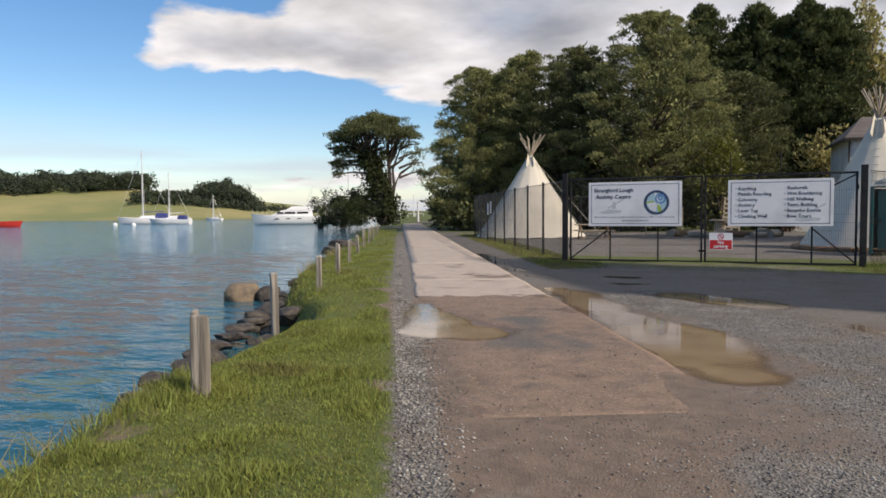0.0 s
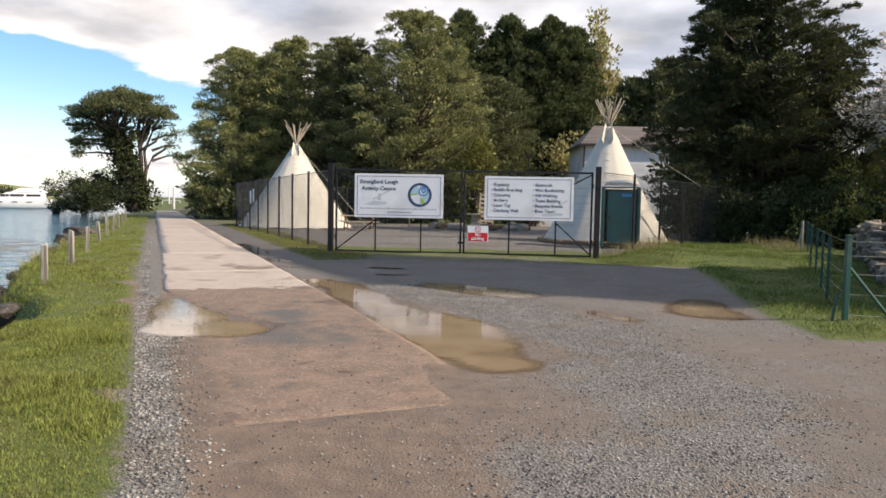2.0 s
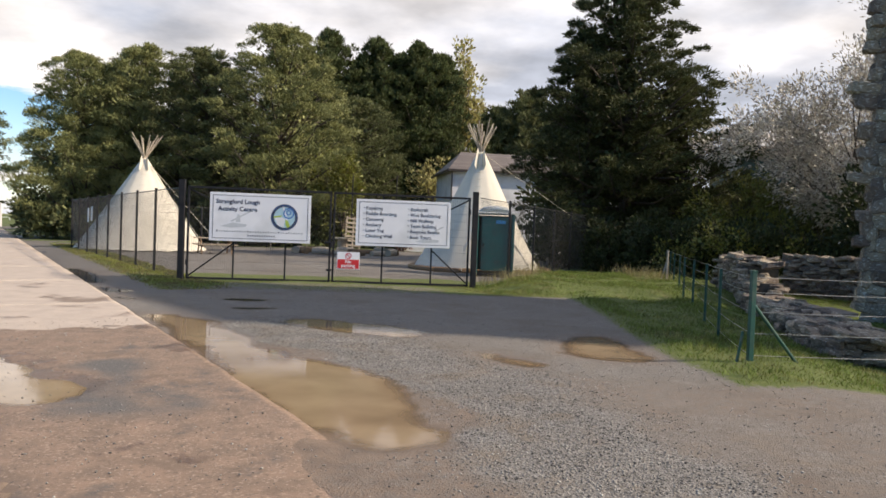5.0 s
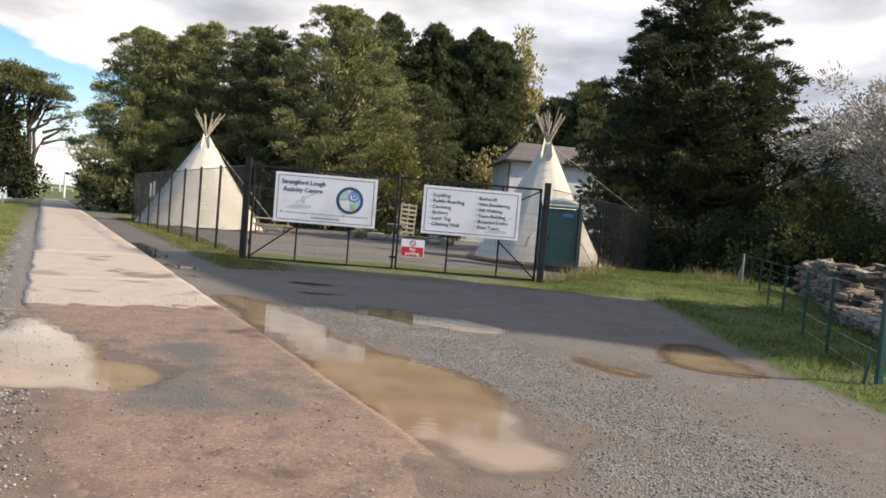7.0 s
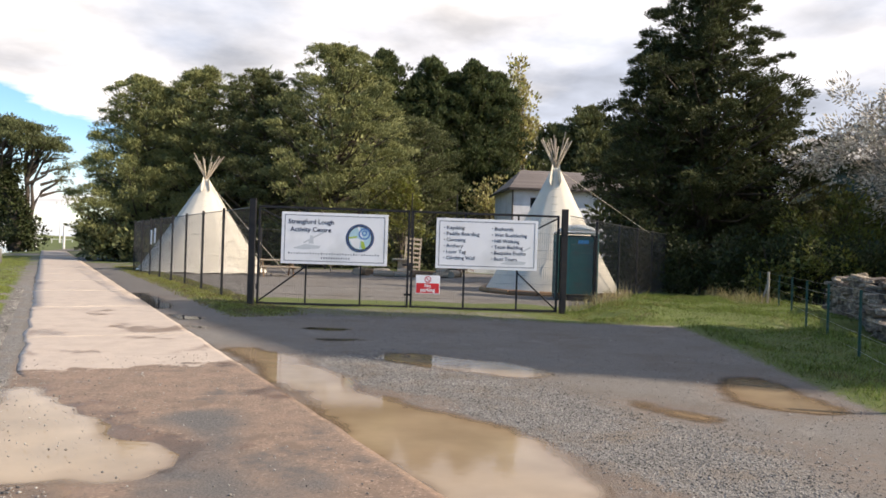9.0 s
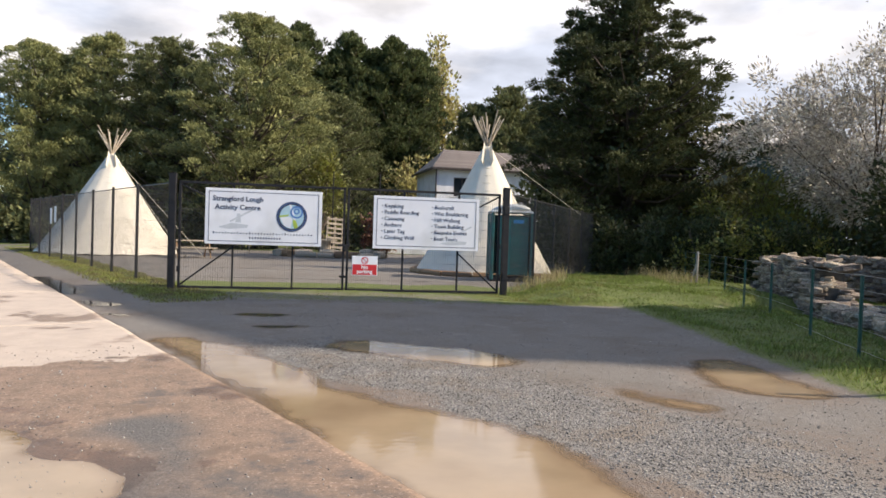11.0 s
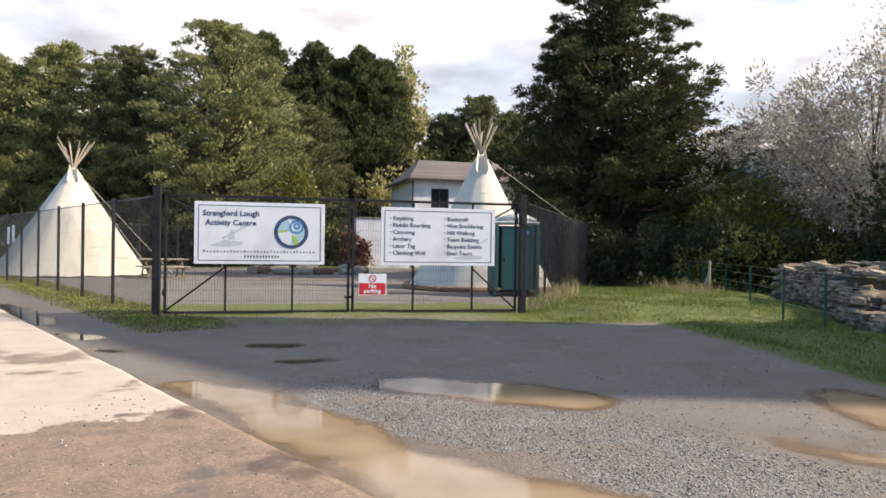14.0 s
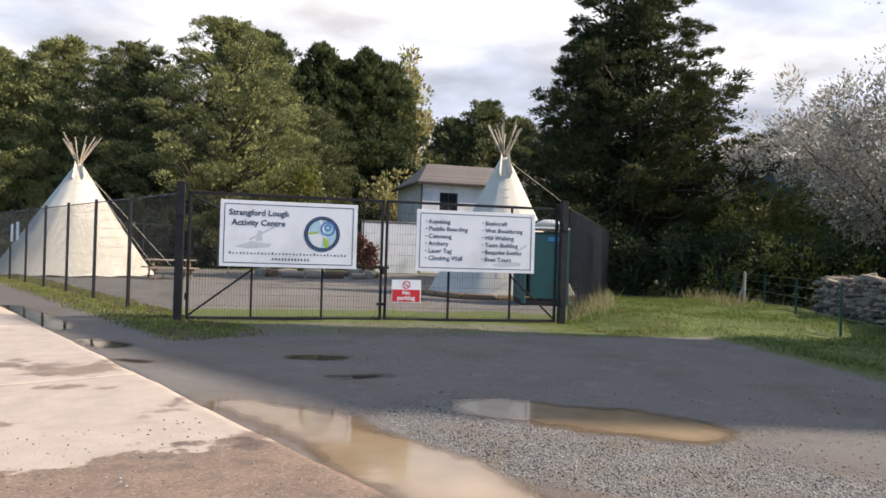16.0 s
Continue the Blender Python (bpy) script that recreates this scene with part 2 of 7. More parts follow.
def concrete_material():
    """Pale dry concrete, muddy and damp towards the near end with a ragged front."""
    m = bpy.data.materials.new("road_concrete")
    m.use_nodes = True
    nt = m.node_tree
    N, L = nt.nodes.new, nt.links.new
    b = nt.nodes["Principled BSDF"]
    coord = N("ShaderNodeTexCoord")

    def nz(sc, detail=7, rough=0.6):
        n = N("ShaderNodeTexNoise")
        n.inputs["Scale"].default_value, n.inputs["Detail"].default_value, n.inputs["Roughness"].default_value = sc, detail, rough
        L(coord.outputs["Object"], n.inputs["Vector"])
        return n.outputs["Fac"]

    def rng(v, a, c, lo=0.0, hi=1.0):
        n = N("ShaderNodeMapRange")
        n.inputs["From Min"].default_value, n.inputs["From Max"].default_value = a, c
        n.inputs["To Min"].default_value, n.inputs["To Max"].default_value = lo, hi
        L(v, n.inputs["Value"])
        return n.outputs[0]

    def mixed(fac, a, c, blend="MIX"):
        n = N("ShaderNodeMix")
        n.data_type, n.blend_type = "RGBA", blend
        L(fac, n.inputs[0])
        for k, v in ((6, a), (7, c)):
            if isinstance(v, tuple):
                n.inputs[k].default_value = (*v, 1)
            else:
                L(v, n.inputs[k])
        return n.outputs[2]

    at = N("ShaderNodeAttribute")
    at.attribute_name = "mud"
    dp = N("ShaderNodeAttribute")
    dp.attribute_name = "damp"
    ad = N("ShaderNodeMath")
    L(at.outputs["Fac"], ad.inputs[0])
    L(rng(nz(2.0, 9), 0.2, 0.8, -0.55, 0.55), ad.inputs[1])
    ad2 = N("ShaderNodeMath")
    L(dp.outputs["Fac"], ad2.inputs[0])
    L(rng(nz(1.1, 9), 0.2, 0.8, -0.6, 0.6), ad2.inputs[1])
    pale = mixed(rng(nz(3.0, 9), 0.35, 0.65), (0.47, 0.392, 0.325), (0.39, 0.328, 0.275))
    pale = mixed(rng(nz(90.0, 4), 0.52, 0.7), pale, (0.33, 0.29, 0.26))
    muddy = mixed(rng(nz(4.0, 9), 0.35, 0.65), (0.245, 0.170, 0.124), (0.165, 0.120, 0.090))
    muddy = mixed(rng(nz(48.0, 6), 0.55, 0.64), muddy, (0.34, 0.255, 0.195))
    muddy = mixed(rng(nz(30.0, 7), 0.57, 0.66), muddy, (0.105, 0.082, 0.065))
    muddy = mixed(rng(nz(0.9, 9, 0.72), 0.56, 0.64), muddy, (0.112, 0.095, 0.084))
    muddy = mixed(rng(nz(2.6, 9), 0.58, 0.66), muddy, (0.16, 0.115, 0.085))
    front = rng(ad.outputs[0], 0.46, 0.54)
    col = mixed(front, pale, muddy)
    wn = N("ShaderNodeAttribute")
    wn.attribute_name = "worn"
    col = mixed(wn.outputs["Fac"], col, mixed(rng(nz(70.0, 4), 0.42, 0.62), (0.075, 0.070, 0.066), (0.155, 0.145, 0.135)))
    damp = rng(ad2.outputs[0], 0.52, 0.62)
    col = mixed(damp, col, (0.55, 0.47, 0.43), "MULTIPLY")
    L(col, b.inputs["Base Color"])
    L(rng(damp, 0, 1, 0.85, 0.32), b.inputs["Roughness"])
    b.inputs["Specular IOR Level"].default_value = 0.4
    bn = N("ShaderNodeBump")
    bn.inputs["Strength"].default_value, bn.inputs["Distance"].default_value = 0.6, 0.006
    L(nz(80.0, 7), bn.inputs["Height"])
    L(bn.outputs[0], b.inputs["Normal"])
    return m


def water_material(name, color, rough, scale, strength, weed=None, dist=0.05, stretch=(1, 1, 1)):
    m = bpy.data.materials.new(name)
    m.use_nodes = True
    nt = m.node_tree
    N, L = nt.nodes.new, nt.links.new
    b = nt.nodes["Principled BSDF"]
    b.inputs["Base Color"].default_value = (*color, 1)
    b.inputs["Roughness"].default_value, b.inputs["IOR"].default_value = rough, 1.33
    coord = N("ShaderNodeTexCoord")
    mp = N("ShaderNodeMapping")
    mp.inputs["Scale"].default_value = stretch
    mp.inputs["Rotation"].default_value = (0, 0, radians(30))
    L(coord.outputs["Object"], mp.inputs[0])
    n = N("ShaderNodeTexNoise")
    n.inputs["Scale"].default_value, n.inputs["Detail"].default_value = scale, 5
    L(mp.outputs[0], n.inputs["Vector"])
    n2 = N("ShaderNodeTexNoise")
    n2.inputs["Scale"].default_value, n2.inputs["Detail"].default_value = scale * 0.17, 3
    L(mp.outputs[0], n2.inputs["Vector"])
    add = N("ShaderNodeMath")
    L(n.outputs["Fac"], add.inputs[0])
    L(n2.outputs["Fac"], add.inputs[1])
    bn = N("ShaderNodeBump")
    bn.inputs["Strength"].default_value, bn.inputs["Distance"].default_value = strength, dist
    L(add.outputs[0], bn.inputs["Height"])
    L(bn.outputs[0], b.inputs["Normal"])
    if weed:
        at = N("ShaderNodeAttribute")
        at.attribute_name = "weed"
        w = N("ShaderNodeTexNoise")
        w.inputs["Scale"].default_value, w.inputs["Detail"].default_value, w.inputs["Roughness"].default_value = 1.0, 10, 0.76
        mw = N("ShaderNodeMapping")
        mw.inputs["Scale"].default_value, mw.inputs["Rotation"].default_value = (0.8, 2.2, 1), (0, 0, radians(-38))
        L(coord.outputs["Object"], mw.inputs[0])
        L(mw.outputs[0], w.inputs["Vector"])
        ad = N("ShaderNodeMath")
        L(w.outputs["Fac"], ad.inputs[0])
        L(at.outputs["Fac"], ad.inputs[1])
        r = N("ShaderNodeMapRange")
        r.inputs["From Min"].default_value, r.inputs["From Max"].default_value = 0.61, 0.69
        L(ad.outputs[0], r.inputs["Value"])
        mx = N("ShaderNodeMix")
        mx.data_type = "RGBA"
        L(r.outputs[0], mx.inputs[0])
        mx.inputs[6].default_value, mx.inputs[7].default_value = (*color, 1), (*weed, 1)
        L(mx.outputs[2], b.inputs["Base Color"])
        rr = N("ShaderNodeMapRange")
        rr.inputs["To Min"].default_value, rr.inputs["To Max"].default_value = rough, 0.38
        L(r.outputs[0], rr.inputs["Value"])
        L(rr.outputs[0], b.inputs["Roughness"])
    return m


def puddle_material(name="muddy_puddle", silt=((0.34, 0.258, 0.168), (0.26, 0.197, 0.128)), shallow=(0.215, 0.148, 0.092)):
    """Muddy rainwater: clear and glossy where it is shallow, opaque tan where it is deep."""
    m = bpy.data.materials.new(name)
    m.use_nodes = True
    nt = m.node_tree
    N, L = nt.nodes.new, nt.links.new
    b = nt.nodes["Principled BSDF"]
    coord = N("ShaderNodeTexCoord")
    n = N("ShaderNodeTexNoise")
    n.inputs["Scale"].default_value, n.inputs["Detail"].default_value = 1.6, 7
    L(coord.outputs["Object"], n.inputs["Vector"])
    mx = N("ShaderNodeMix")
    mx.data_type = "RGBA"
    r = N("ShaderNodeMapRange")
    r.inputs["From Min"].default_value, r.inputs["From Max"].default_value = 0.35, 0.65
    L(n.outputs["Fac"], r.inputs["Value"])
    L(r.outputs[0], mx.inputs[0])
    mx.inputs[6].default_value, mx.inputs[7].default_value = (*silt[0], 1), (*silt[1], 1)
    at = N("ShaderNodeAttribute")
    at.attribute_name = "depth"
    bed = N("ShaderNodeMapRange")
    bed.inputs["From Min"].default_value, bed.inputs["From Max"].default_value = 0.004, 0.018
    L(at.outputs["Fac"], bed.inputs["Value"])
    shoal = N("ShaderNodeMix")
    shoal.data_type = "RGBA"
    L(bed.outputs[0], shoal.inputs[0])
    shoal.inputs[6].default_value = (*shallow, 1)
    L(mx.outputs[2], shoal.inputs[7])
    L(shoal.outputs[2], b.inputs["Base Color"])
    b.inputs["Roughness"].default_value, b.inputs["IOR"].default_value = 0.012, 1.33
    w = N("ShaderNodeTexNoise")
    w.inputs["Scale"].default_value, w.inputs["Detail"].default_value = 9.0, 3
    mp = N("ShaderNodeMapping")
    mp.inputs["Scale"].default_value = (1.0, 2.2, 1)
    L(coord.outputs["Object"], mp.inputs[0])
    L(mp.outputs[0], w.inputs["Vector"])
    bn = N("ShaderNodeBump")
    bn.inputs["Strength"].default_value, bn.inputs["Distance"].default_value = 0.10, 0.006
    L(w.outputs["Fac"], bn.inputs["Height"])
    L(bn.outputs[0], b.inputs["Normal"])
    clear, mixed = N("ShaderNodeBsdfTransparent"), N("ShaderNodeMixShader")
    d = N("ShaderNodeMapRange")
    d.inputs["From Min"].default_value, d.inputs["From Max"].default_value = -0.0005, 0.011
    L(at.outputs["Fac"], d.inputs["Value"])
    L(d.outputs[0], mixed.inputs[0])
    L(clear.outputs[0], mixed.inputs[1])
    L(b.outputs[0], mixed.inputs[2])
    L(mixed.outputs[0], nt.nodes["Material Output"].inputs[0])
    return m


GROUND = ground_material()
CONCRETE = concrete_material()
LAKE = water_material("lake_water", (0.020, 0.098, 0.140), 0.06, 1.15, 0.85, (0.15, 0.105, 0.062), 0.24, (1.0, 2.0, 1))
PUDDLE = puddle_material()
PUDDLE_CLEAR = puddle_material("clear_puddle", ((0.075, 0.066, 0.056), (0.055, 0.049, 0.043)), (0.06, 0.054, 0.048))
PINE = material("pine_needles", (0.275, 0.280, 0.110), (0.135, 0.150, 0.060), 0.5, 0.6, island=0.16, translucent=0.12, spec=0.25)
# darker needle tone; on some grove pines it stands in for shade
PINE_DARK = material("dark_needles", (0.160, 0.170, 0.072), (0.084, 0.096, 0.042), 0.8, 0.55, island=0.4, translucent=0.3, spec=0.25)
DARK_FIR = material("fir_needles", (0.092, 0.100, 0.040), (0.052, 0.062, 0.025), 0.8, 0.6, island=0.45, translucent=0.2, spec=0.2)
CYPRESS = material("cypress_sprays", (0.108, 0.128, 0.050), (0.060, 0.078, 0.031), 0.7, 0.6, island=0.4, translucent=0.3, spec=0.2)
POPLAR = material("autumn_poplar_leaves", (0.42, 0.36, 0.15), (0.28, 0.26, 0.10), 1.2, 0.6, island=0.5, translucent=0.35)
WILLOW = material("silver_leaves", (0.62, 0.57, 0.51), (0.36, 0.33, 0.26), 2.0, 0.5, island=0.5, translucent=0.3)
# leaf colour lowered to hold the deep shade under the trees
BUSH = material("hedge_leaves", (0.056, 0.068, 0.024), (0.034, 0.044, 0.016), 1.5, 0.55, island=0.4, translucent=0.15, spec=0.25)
# yellowing foliage, and the painted sunlit top of the bramble hedge
BUSH_GOLD = material("yellowing_and_sunlit_leaves", (0.22, 0.21, 0.045), (0.11, 0.13, 0.03), 1.5, 0.5, island=0.5, translucent=0.35)
RED_LEAF = material("red_creeper_leaves", (0.16, 0.045, 0.03), (0.08, 0.05, 0.03), 2.0, 0.6, island=0.5, translucent=0.2)
BARK = material("bark", (0.11, 0.085, 0.065), (0.05, 0.04, 0.033), 14, 0.9, bump=0.8, bump_scale=22, stretch=(1, 1, 0.25), bump_dist=0.03)
GRASS = material("grass_blades", (0.275, 0.295, 0.078), (0.185, 0.215, 0.052), 2.0, 0.55, island=0.5, translucent=0.35, spec=0.25, stain=(0.20, 0.18, 0.07), stain_scale=1.2, stain_lo=0.55, stain_hi=0.72)
GRASS_ROUGH = material("rough_pasture", (0.185, 0.23, 0.052), (0.10, 0.135, 0.03), 3.0, 0.6, island=0.55, translucent=0.3, spec=0.2, stain=(0.24, 0.215, 0.085), stain_scale=1.4, stain_lo=0.54, stain_hi=0.70)
MOSSY = material("mossy_grass", (0.25, 0.265, 0.062), (0.150, 0.150, 0.048), 4.0, 0.7, island=0.5, translucent=0.25, spec=0.2, stain=(0.19, 0.15, 0.08), stain_scale=2.0, stain_lo=0.48, stain_hi=0.6)
STRAW = material("dry_grass", (0.36, 0.29, 0.15), (0.25, 0.22, 0.10), 3.0, 0.7, island=0.4, translucent=0.3)
PEBBLE = material("grey_gravel", (0.32, 0.30, 0.275), (0.095, 0.088, 0.080), 2.2, 0.7, island=0.75, bump=0.3, bump_scale=60)
OLD_WOOD = material("weathered_timber", (0.43, 0.39, 0.34), (0.17, 0.15, 0.13), 10, 0.85, bump=0.9, bump_scale=30, stretch=(3, 3, 0.18), stain=(0.09, 0.075, 0.06), stain_scale=2.2, bump_dist=0.012, random_ob=0.15)
BLACK_STEEL = material("black_painted_steel", (0.010, 0.010, 0.013), (0.017, 0.017, 0.020), 6, 0.6, spec=0.3, bump=0.1, bump_scale=60, stain=(0.028, 0.026, 0.024), stain_scale=3)
WIRE = material("black_mesh_wire", (0.022, 0.023, 0.026), (0.035, 0.035, 0.038), 5, 0.5)
GREEN_STEEL = material("green_painted_steel", (0.010, 0.085, 0.062), (0.015, 0.065, 0.05), 8, 0.45, bump=0.15, stain=(0.07, 0.10, 0.08), stain_scale=5)
GALV = material("galvanised_wire", (0.42, 0.42, 0.42), (0.3, 0.3, 0.3), 20, 0.4, metal=0.8)
SIGN_WHITE = material("white_sign_sheet", (0.80, 0.80, 0.82), (0.75, 0.75, 0.78), 2.5, 0.35, stain=(0.66, 0.66, 0.67), stain_scale=1.3)
INK = material("dark_blue_ink", (0.022, 0.025, 0.06), (0.03, 0.033, 0.07), 20, 0.5)
GREY_INK = material("faded_grey_ink", (0.50, 0.52, 0.55), (0.58, 0.6, 0.62), 12, 0.5)
RED = material("red_sign_paint", (0.62, 0.025, 0.03), (0.52, 0.02, 0.025), 6, 0.4)
SKYBLUE = material("pale_blue_ink", (0.34, 0.52, 0.62), (0.42, 0.60, 0.66), 9, 0.5)
BLUE = material("blue_ink", (0.06, 0.16, 0.42), (0.09, 0.22, 0.5), 9, 0.5)
LIME = material("yellow_green_ink", (0.42, 0.52, 0.06), (0.32, 0.45, 0.08), 9, 0.5)
CANVAS = material("cream_canvas", (0.74, 0.69, 0.585), (0.70, 0.65, 0.55), 2.0, 0.85, bump=0.18, bump_scale=3.5, stain=(0.60, 0.555, 0.46), stain_scale=0.6, translucent=0.18, bump_dist=0.02)
POLE = material("peeled_poles", (0.50, 0.42, 0.32), (0.34, 0.28, 0.21), 12, 0.8, stretch=(2, 2, 0.2), random_ob=0.2)
ROPE = material("pale_rope", (0.6, 0.55, 0.45), (0.5, 0.45, 0.36), 30, 0.9)
TEAL = material("teal_plastic", (0.008, 0.105, 0.105), (0.012, 0.085, 0.088), 4, 0.4, bump=0.1, stain=(0.03, 0.07, 0.07), stain_scale=3)
TRANSLUCENT_WHITE = material("white_roof_plastic", (0.72, 0.74, 0.74), (0.64, 0.66, 0.66), 4, 0.35, translucent=0.3)
RENDER_WHITE = material("white_render", (0.74, 0.74, 0.76), (0.66, 0.66, 0.68), 2, 0.85, bump=0.3, bump_scale=50, stain=(0.5, 0.5, 0.5), stain_scale=0.7)
SLATE = material("grey_slates", (0.175, 0.145, 0.13), (0.12, 0.10, 0.092), 5, 0.7, stain=(0.22, 0.2, 0.18), stain_scale=0.9, random_ob=0.25)
DARK_TRIM = material("dark_brown_trim", (0.035, 0.025, 0.022), (0.05, 0.04, 0.035), 5, 0.5)
GLASS_DARK = material("window_pane", (0.02, 0.025, 0.03), (0.03, 0.035, 0.04), 1.5, 0.06)
STONE = material("lichened_rubble_stone", (0.31, 0.24, 0.178), (0.135, 0.108, 0.084), 7, 0.9, bump=0.9, bump_scale=16, stain=(0.47, 0.44, 0.38), stain_scale=6, random_ob=0.45, bump_dist=0.03, stain_lo=0.56, stain_hi=0.66)
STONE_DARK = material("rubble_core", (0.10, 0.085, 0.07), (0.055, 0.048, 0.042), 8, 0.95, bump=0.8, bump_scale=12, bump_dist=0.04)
SHORE_ROCK = material("shore_rock", (0.070, 0.056, 0.045), (0.03, 0.026, 0.022), 5, 0.65, bump=0.7, bump_scale=9, stain=(0.13, 0.11, 0.08), stain_scale=2, bump_dist=0.04)
BOULDER = material("tan_boulder", (0.25, 0.19, 0.12), (0.15, 0.11, 0.075), 4, 0.75, bump=0.5, bump_scale=8, stain=(0.07, 0.06, 0.05), stain_scale=1.5, bump_dist=0.03)
BROWN_WOOD = material("brown_timber", (0.26, 0.15, 0.075), (0.15, 0.09, 0.05), 8, 0.75, bump=0.4, stretch=(1, 4, 4), random_ob=0.2)
PALE_WOOD = material("pale_timber", (0.43, 0.36, 0.27), (0.32, 0.26, 0.19), 8, 0.75, bump=0.4, stretch=(1, 4, 4), random_ob=0.15)
GELCOAT = material("white_gelcoat", (0.84, 0.84, 0.84), (0.78, 0.79, 0.8), 1.0, 0.18)
BOAT_RED = material("red_hull_paint", (0.50, 0.04, 0.03), (0.42, 0.03, 0.025), 3, 0.35)
BOAT_BLUE = material("blue_canvas_cover", (0.05, 0.07, 0.25), (0.04, 0.05, 0.18), 4, 0.8)
ALLOY = material("mast_alloy", (0.75, 0.75, 0.75), (0.65, 0.65, 0.65), 8, 0.35, metal=0.3)
ZINC = material("pale_corrugated_sheet", (0.48, 0.47, 0.45), (0.38, 0.36, 0.34), 3, 0.5, stain=(0.28, 0.2, 0.15), stain_scale=1.2)
GREEN_WALL = material("green_sheet_wall", (0.07, 0.12, 0.10), (0.06, 0.10, 0.085), 3, 0.6)
FAR_TREES = material("far_woodland", (0.035, 0.052, 0.024), (0.022, 0.033, 0.018), 0.05, 0.8, island=0.35)
BLUE_TAG = material("blue_label", (0.02, 0.25, 0.55), (0.03, 0.22, 0.5), 9, 0.4)

# ---- building helpers ----
rng_all = np.random.default_rng(7)


def mesh_fast(name, verts, quads):
    """A mesh from arrays of points and of faces that all have the same number of corners."""
    verts, quads = np.asarray(verts, np.float32), np.asarray(quads, np.int32)
    me = bpy.data.meshes.new(name)
    k = quads.shape[1]
    me.vertices.add(len(verts))
    me.vertices.foreach_set("co", verts.ravel())
    me.loops.add(quads.size)
    me.loops.foreach_set("vertex_index", quads.ravel())
    me.polygons.add(len(quads))
    me.polygons.foreach_set("loop_start", np.arange(0, quads.size, k, dtype=np.int32))
    me.update(calc_edges=True)
    return me


def link(name, me, mat, parent=None, label="", smooth=False):
    if mat and not me.materials:
        me.materials.append(mat)
    if smooth:
        me.polygons.foreach_set("use_smooth", np.ones(len(me.polygons), bool))
    ob = new(name, me)
    if parent:
        ob.parent = parent
    if label:
        ob["label"] = label
    return ob


def part(name, bm, mat, parent, label="", smooth=False):
    me = bpy.data.meshes.new(name)
    bm.to_mesh(me)
    bm.free()
    return link(name, me, mat, parent, label, smooth)


def root(name, m, label, category, group="", kind=""):
    ob = new(name)
    ob.empty_display_size = 0.2
    ob.matrix_world = m
    return tagged(ob, label, category, group, kind)


def box(bm, c, size, rot=0.0, bevel=0.0, m=None):
    t = Matrix.Translation(c) @ Matrix.Rotation(rot, 4, "Z") @ Matrix.Diagonal((*size, 1))
    made = bmesh.ops.create_cube(bm, size=1, matrix=(m @ t) if m else t)["verts"]
    if bevel:
        edges = list({e for v in made for e in v.link_edges})
        bmesh.ops.bevel(bm, geom=edges, offset=bevel, segments=1, affect="EDGES")
    return bm


def cyl(bm, a, b, r1, r2=None, sides=10):
    a, b = Vector(a), Vector(b)
    d = b - a
    m = Matrix.Translation((a + b) / 2) @ d.to_track_quat("Z", "Y").to_matrix().to_4x4()
    bmesh.ops.create_cone(bm, cap_ends=True, segments=sides, radius1=r1, radius2=r1 if r2 is None else r2, depth=d.length, matrix=m)
    return bm


def tubes(lines, sides=5):
    """Tapered tubes along polylines: each a list of points and a list of radii. Gives points and quads."""
    V, F = [], []
    for pts, radii in lines:
        pts = np.asarray(pts, float)
        n = len(pts)
        tang = np.gradient(pts, axis=0)
        tang /= np.linalg.norm(tang, axis=1, keepdims=True) + 1e-9
        ref = np.where(np.abs(tang[:, 2:3]) > 0.9, np.array([[1.0, 0, 0]]), np.array([[0, 0, 1.0]]))
        u = np.cross(tang, ref)
        u /= np.linalg.norm(u, axis=1, keepdims=True) + 1e-9
        v = np.cross(tang, u)
        a = np.arange(sides) * 2 * np.pi / sides
        ring = pts[:, None] + np.asarray(radii)[:, None, None] * (np.cos(a)[None, :, None] * u[:, None] + np.sin(a)[None, :, None] * v[:, None])
        base = sum(len(x) for x in V)
        V.append(ring.reshape(-1, 3))
        i, j = np.meshgrid(np.arange(n - 1), np.arange(sides), indexing="ij")
        i, j = i.ravel(), j.ravel()
        k = (j + 1) % sides
        F.append(base + np.stack([i * sides + j, i * sides + k, (i + 1) * sides + k, (i + 1) * sides + j], 1))
    return np.concatenate(V), np.concatenate(F)


def blades(centres, dirs, length, width, rng, facing=None):
    """Kite-shaped leaves or needle tufts, one face each, turned at random or towards a facing."""
    n = len(centres)
    d = dirs / (np.linalg.norm(dirs, axis=1, keepdims=True) + 1e-9)
    s = np.cross(d, rng.normal(size=(n, 3)) if facing is None else facing)
    s /= np.linalg.norm(s, axis=1, keepdims=True) + 1e-9
    Ln = (length * rng.uniform(0.6, 1.3, n))[:, None]
    Wn = (width * rng.uniform(0.6, 1.3, n))[:, None]
    bend = np.cross(s, d) * Ln * 0.12
    v = np.stack([centres, centres + d * Ln * 0.5 + s * Wn * 0.5 + bend, centres + d * Ln, centres + d * Ln * 0.5 - s * Wn * 0.5 + bend], 1)
    return v.reshape(-1, 3), np.arange(4 * n).reshape(-1, 4)


# smooth value noise for the ground, in numpy
_tab = np.random.default_rng(3).random((256, 256))


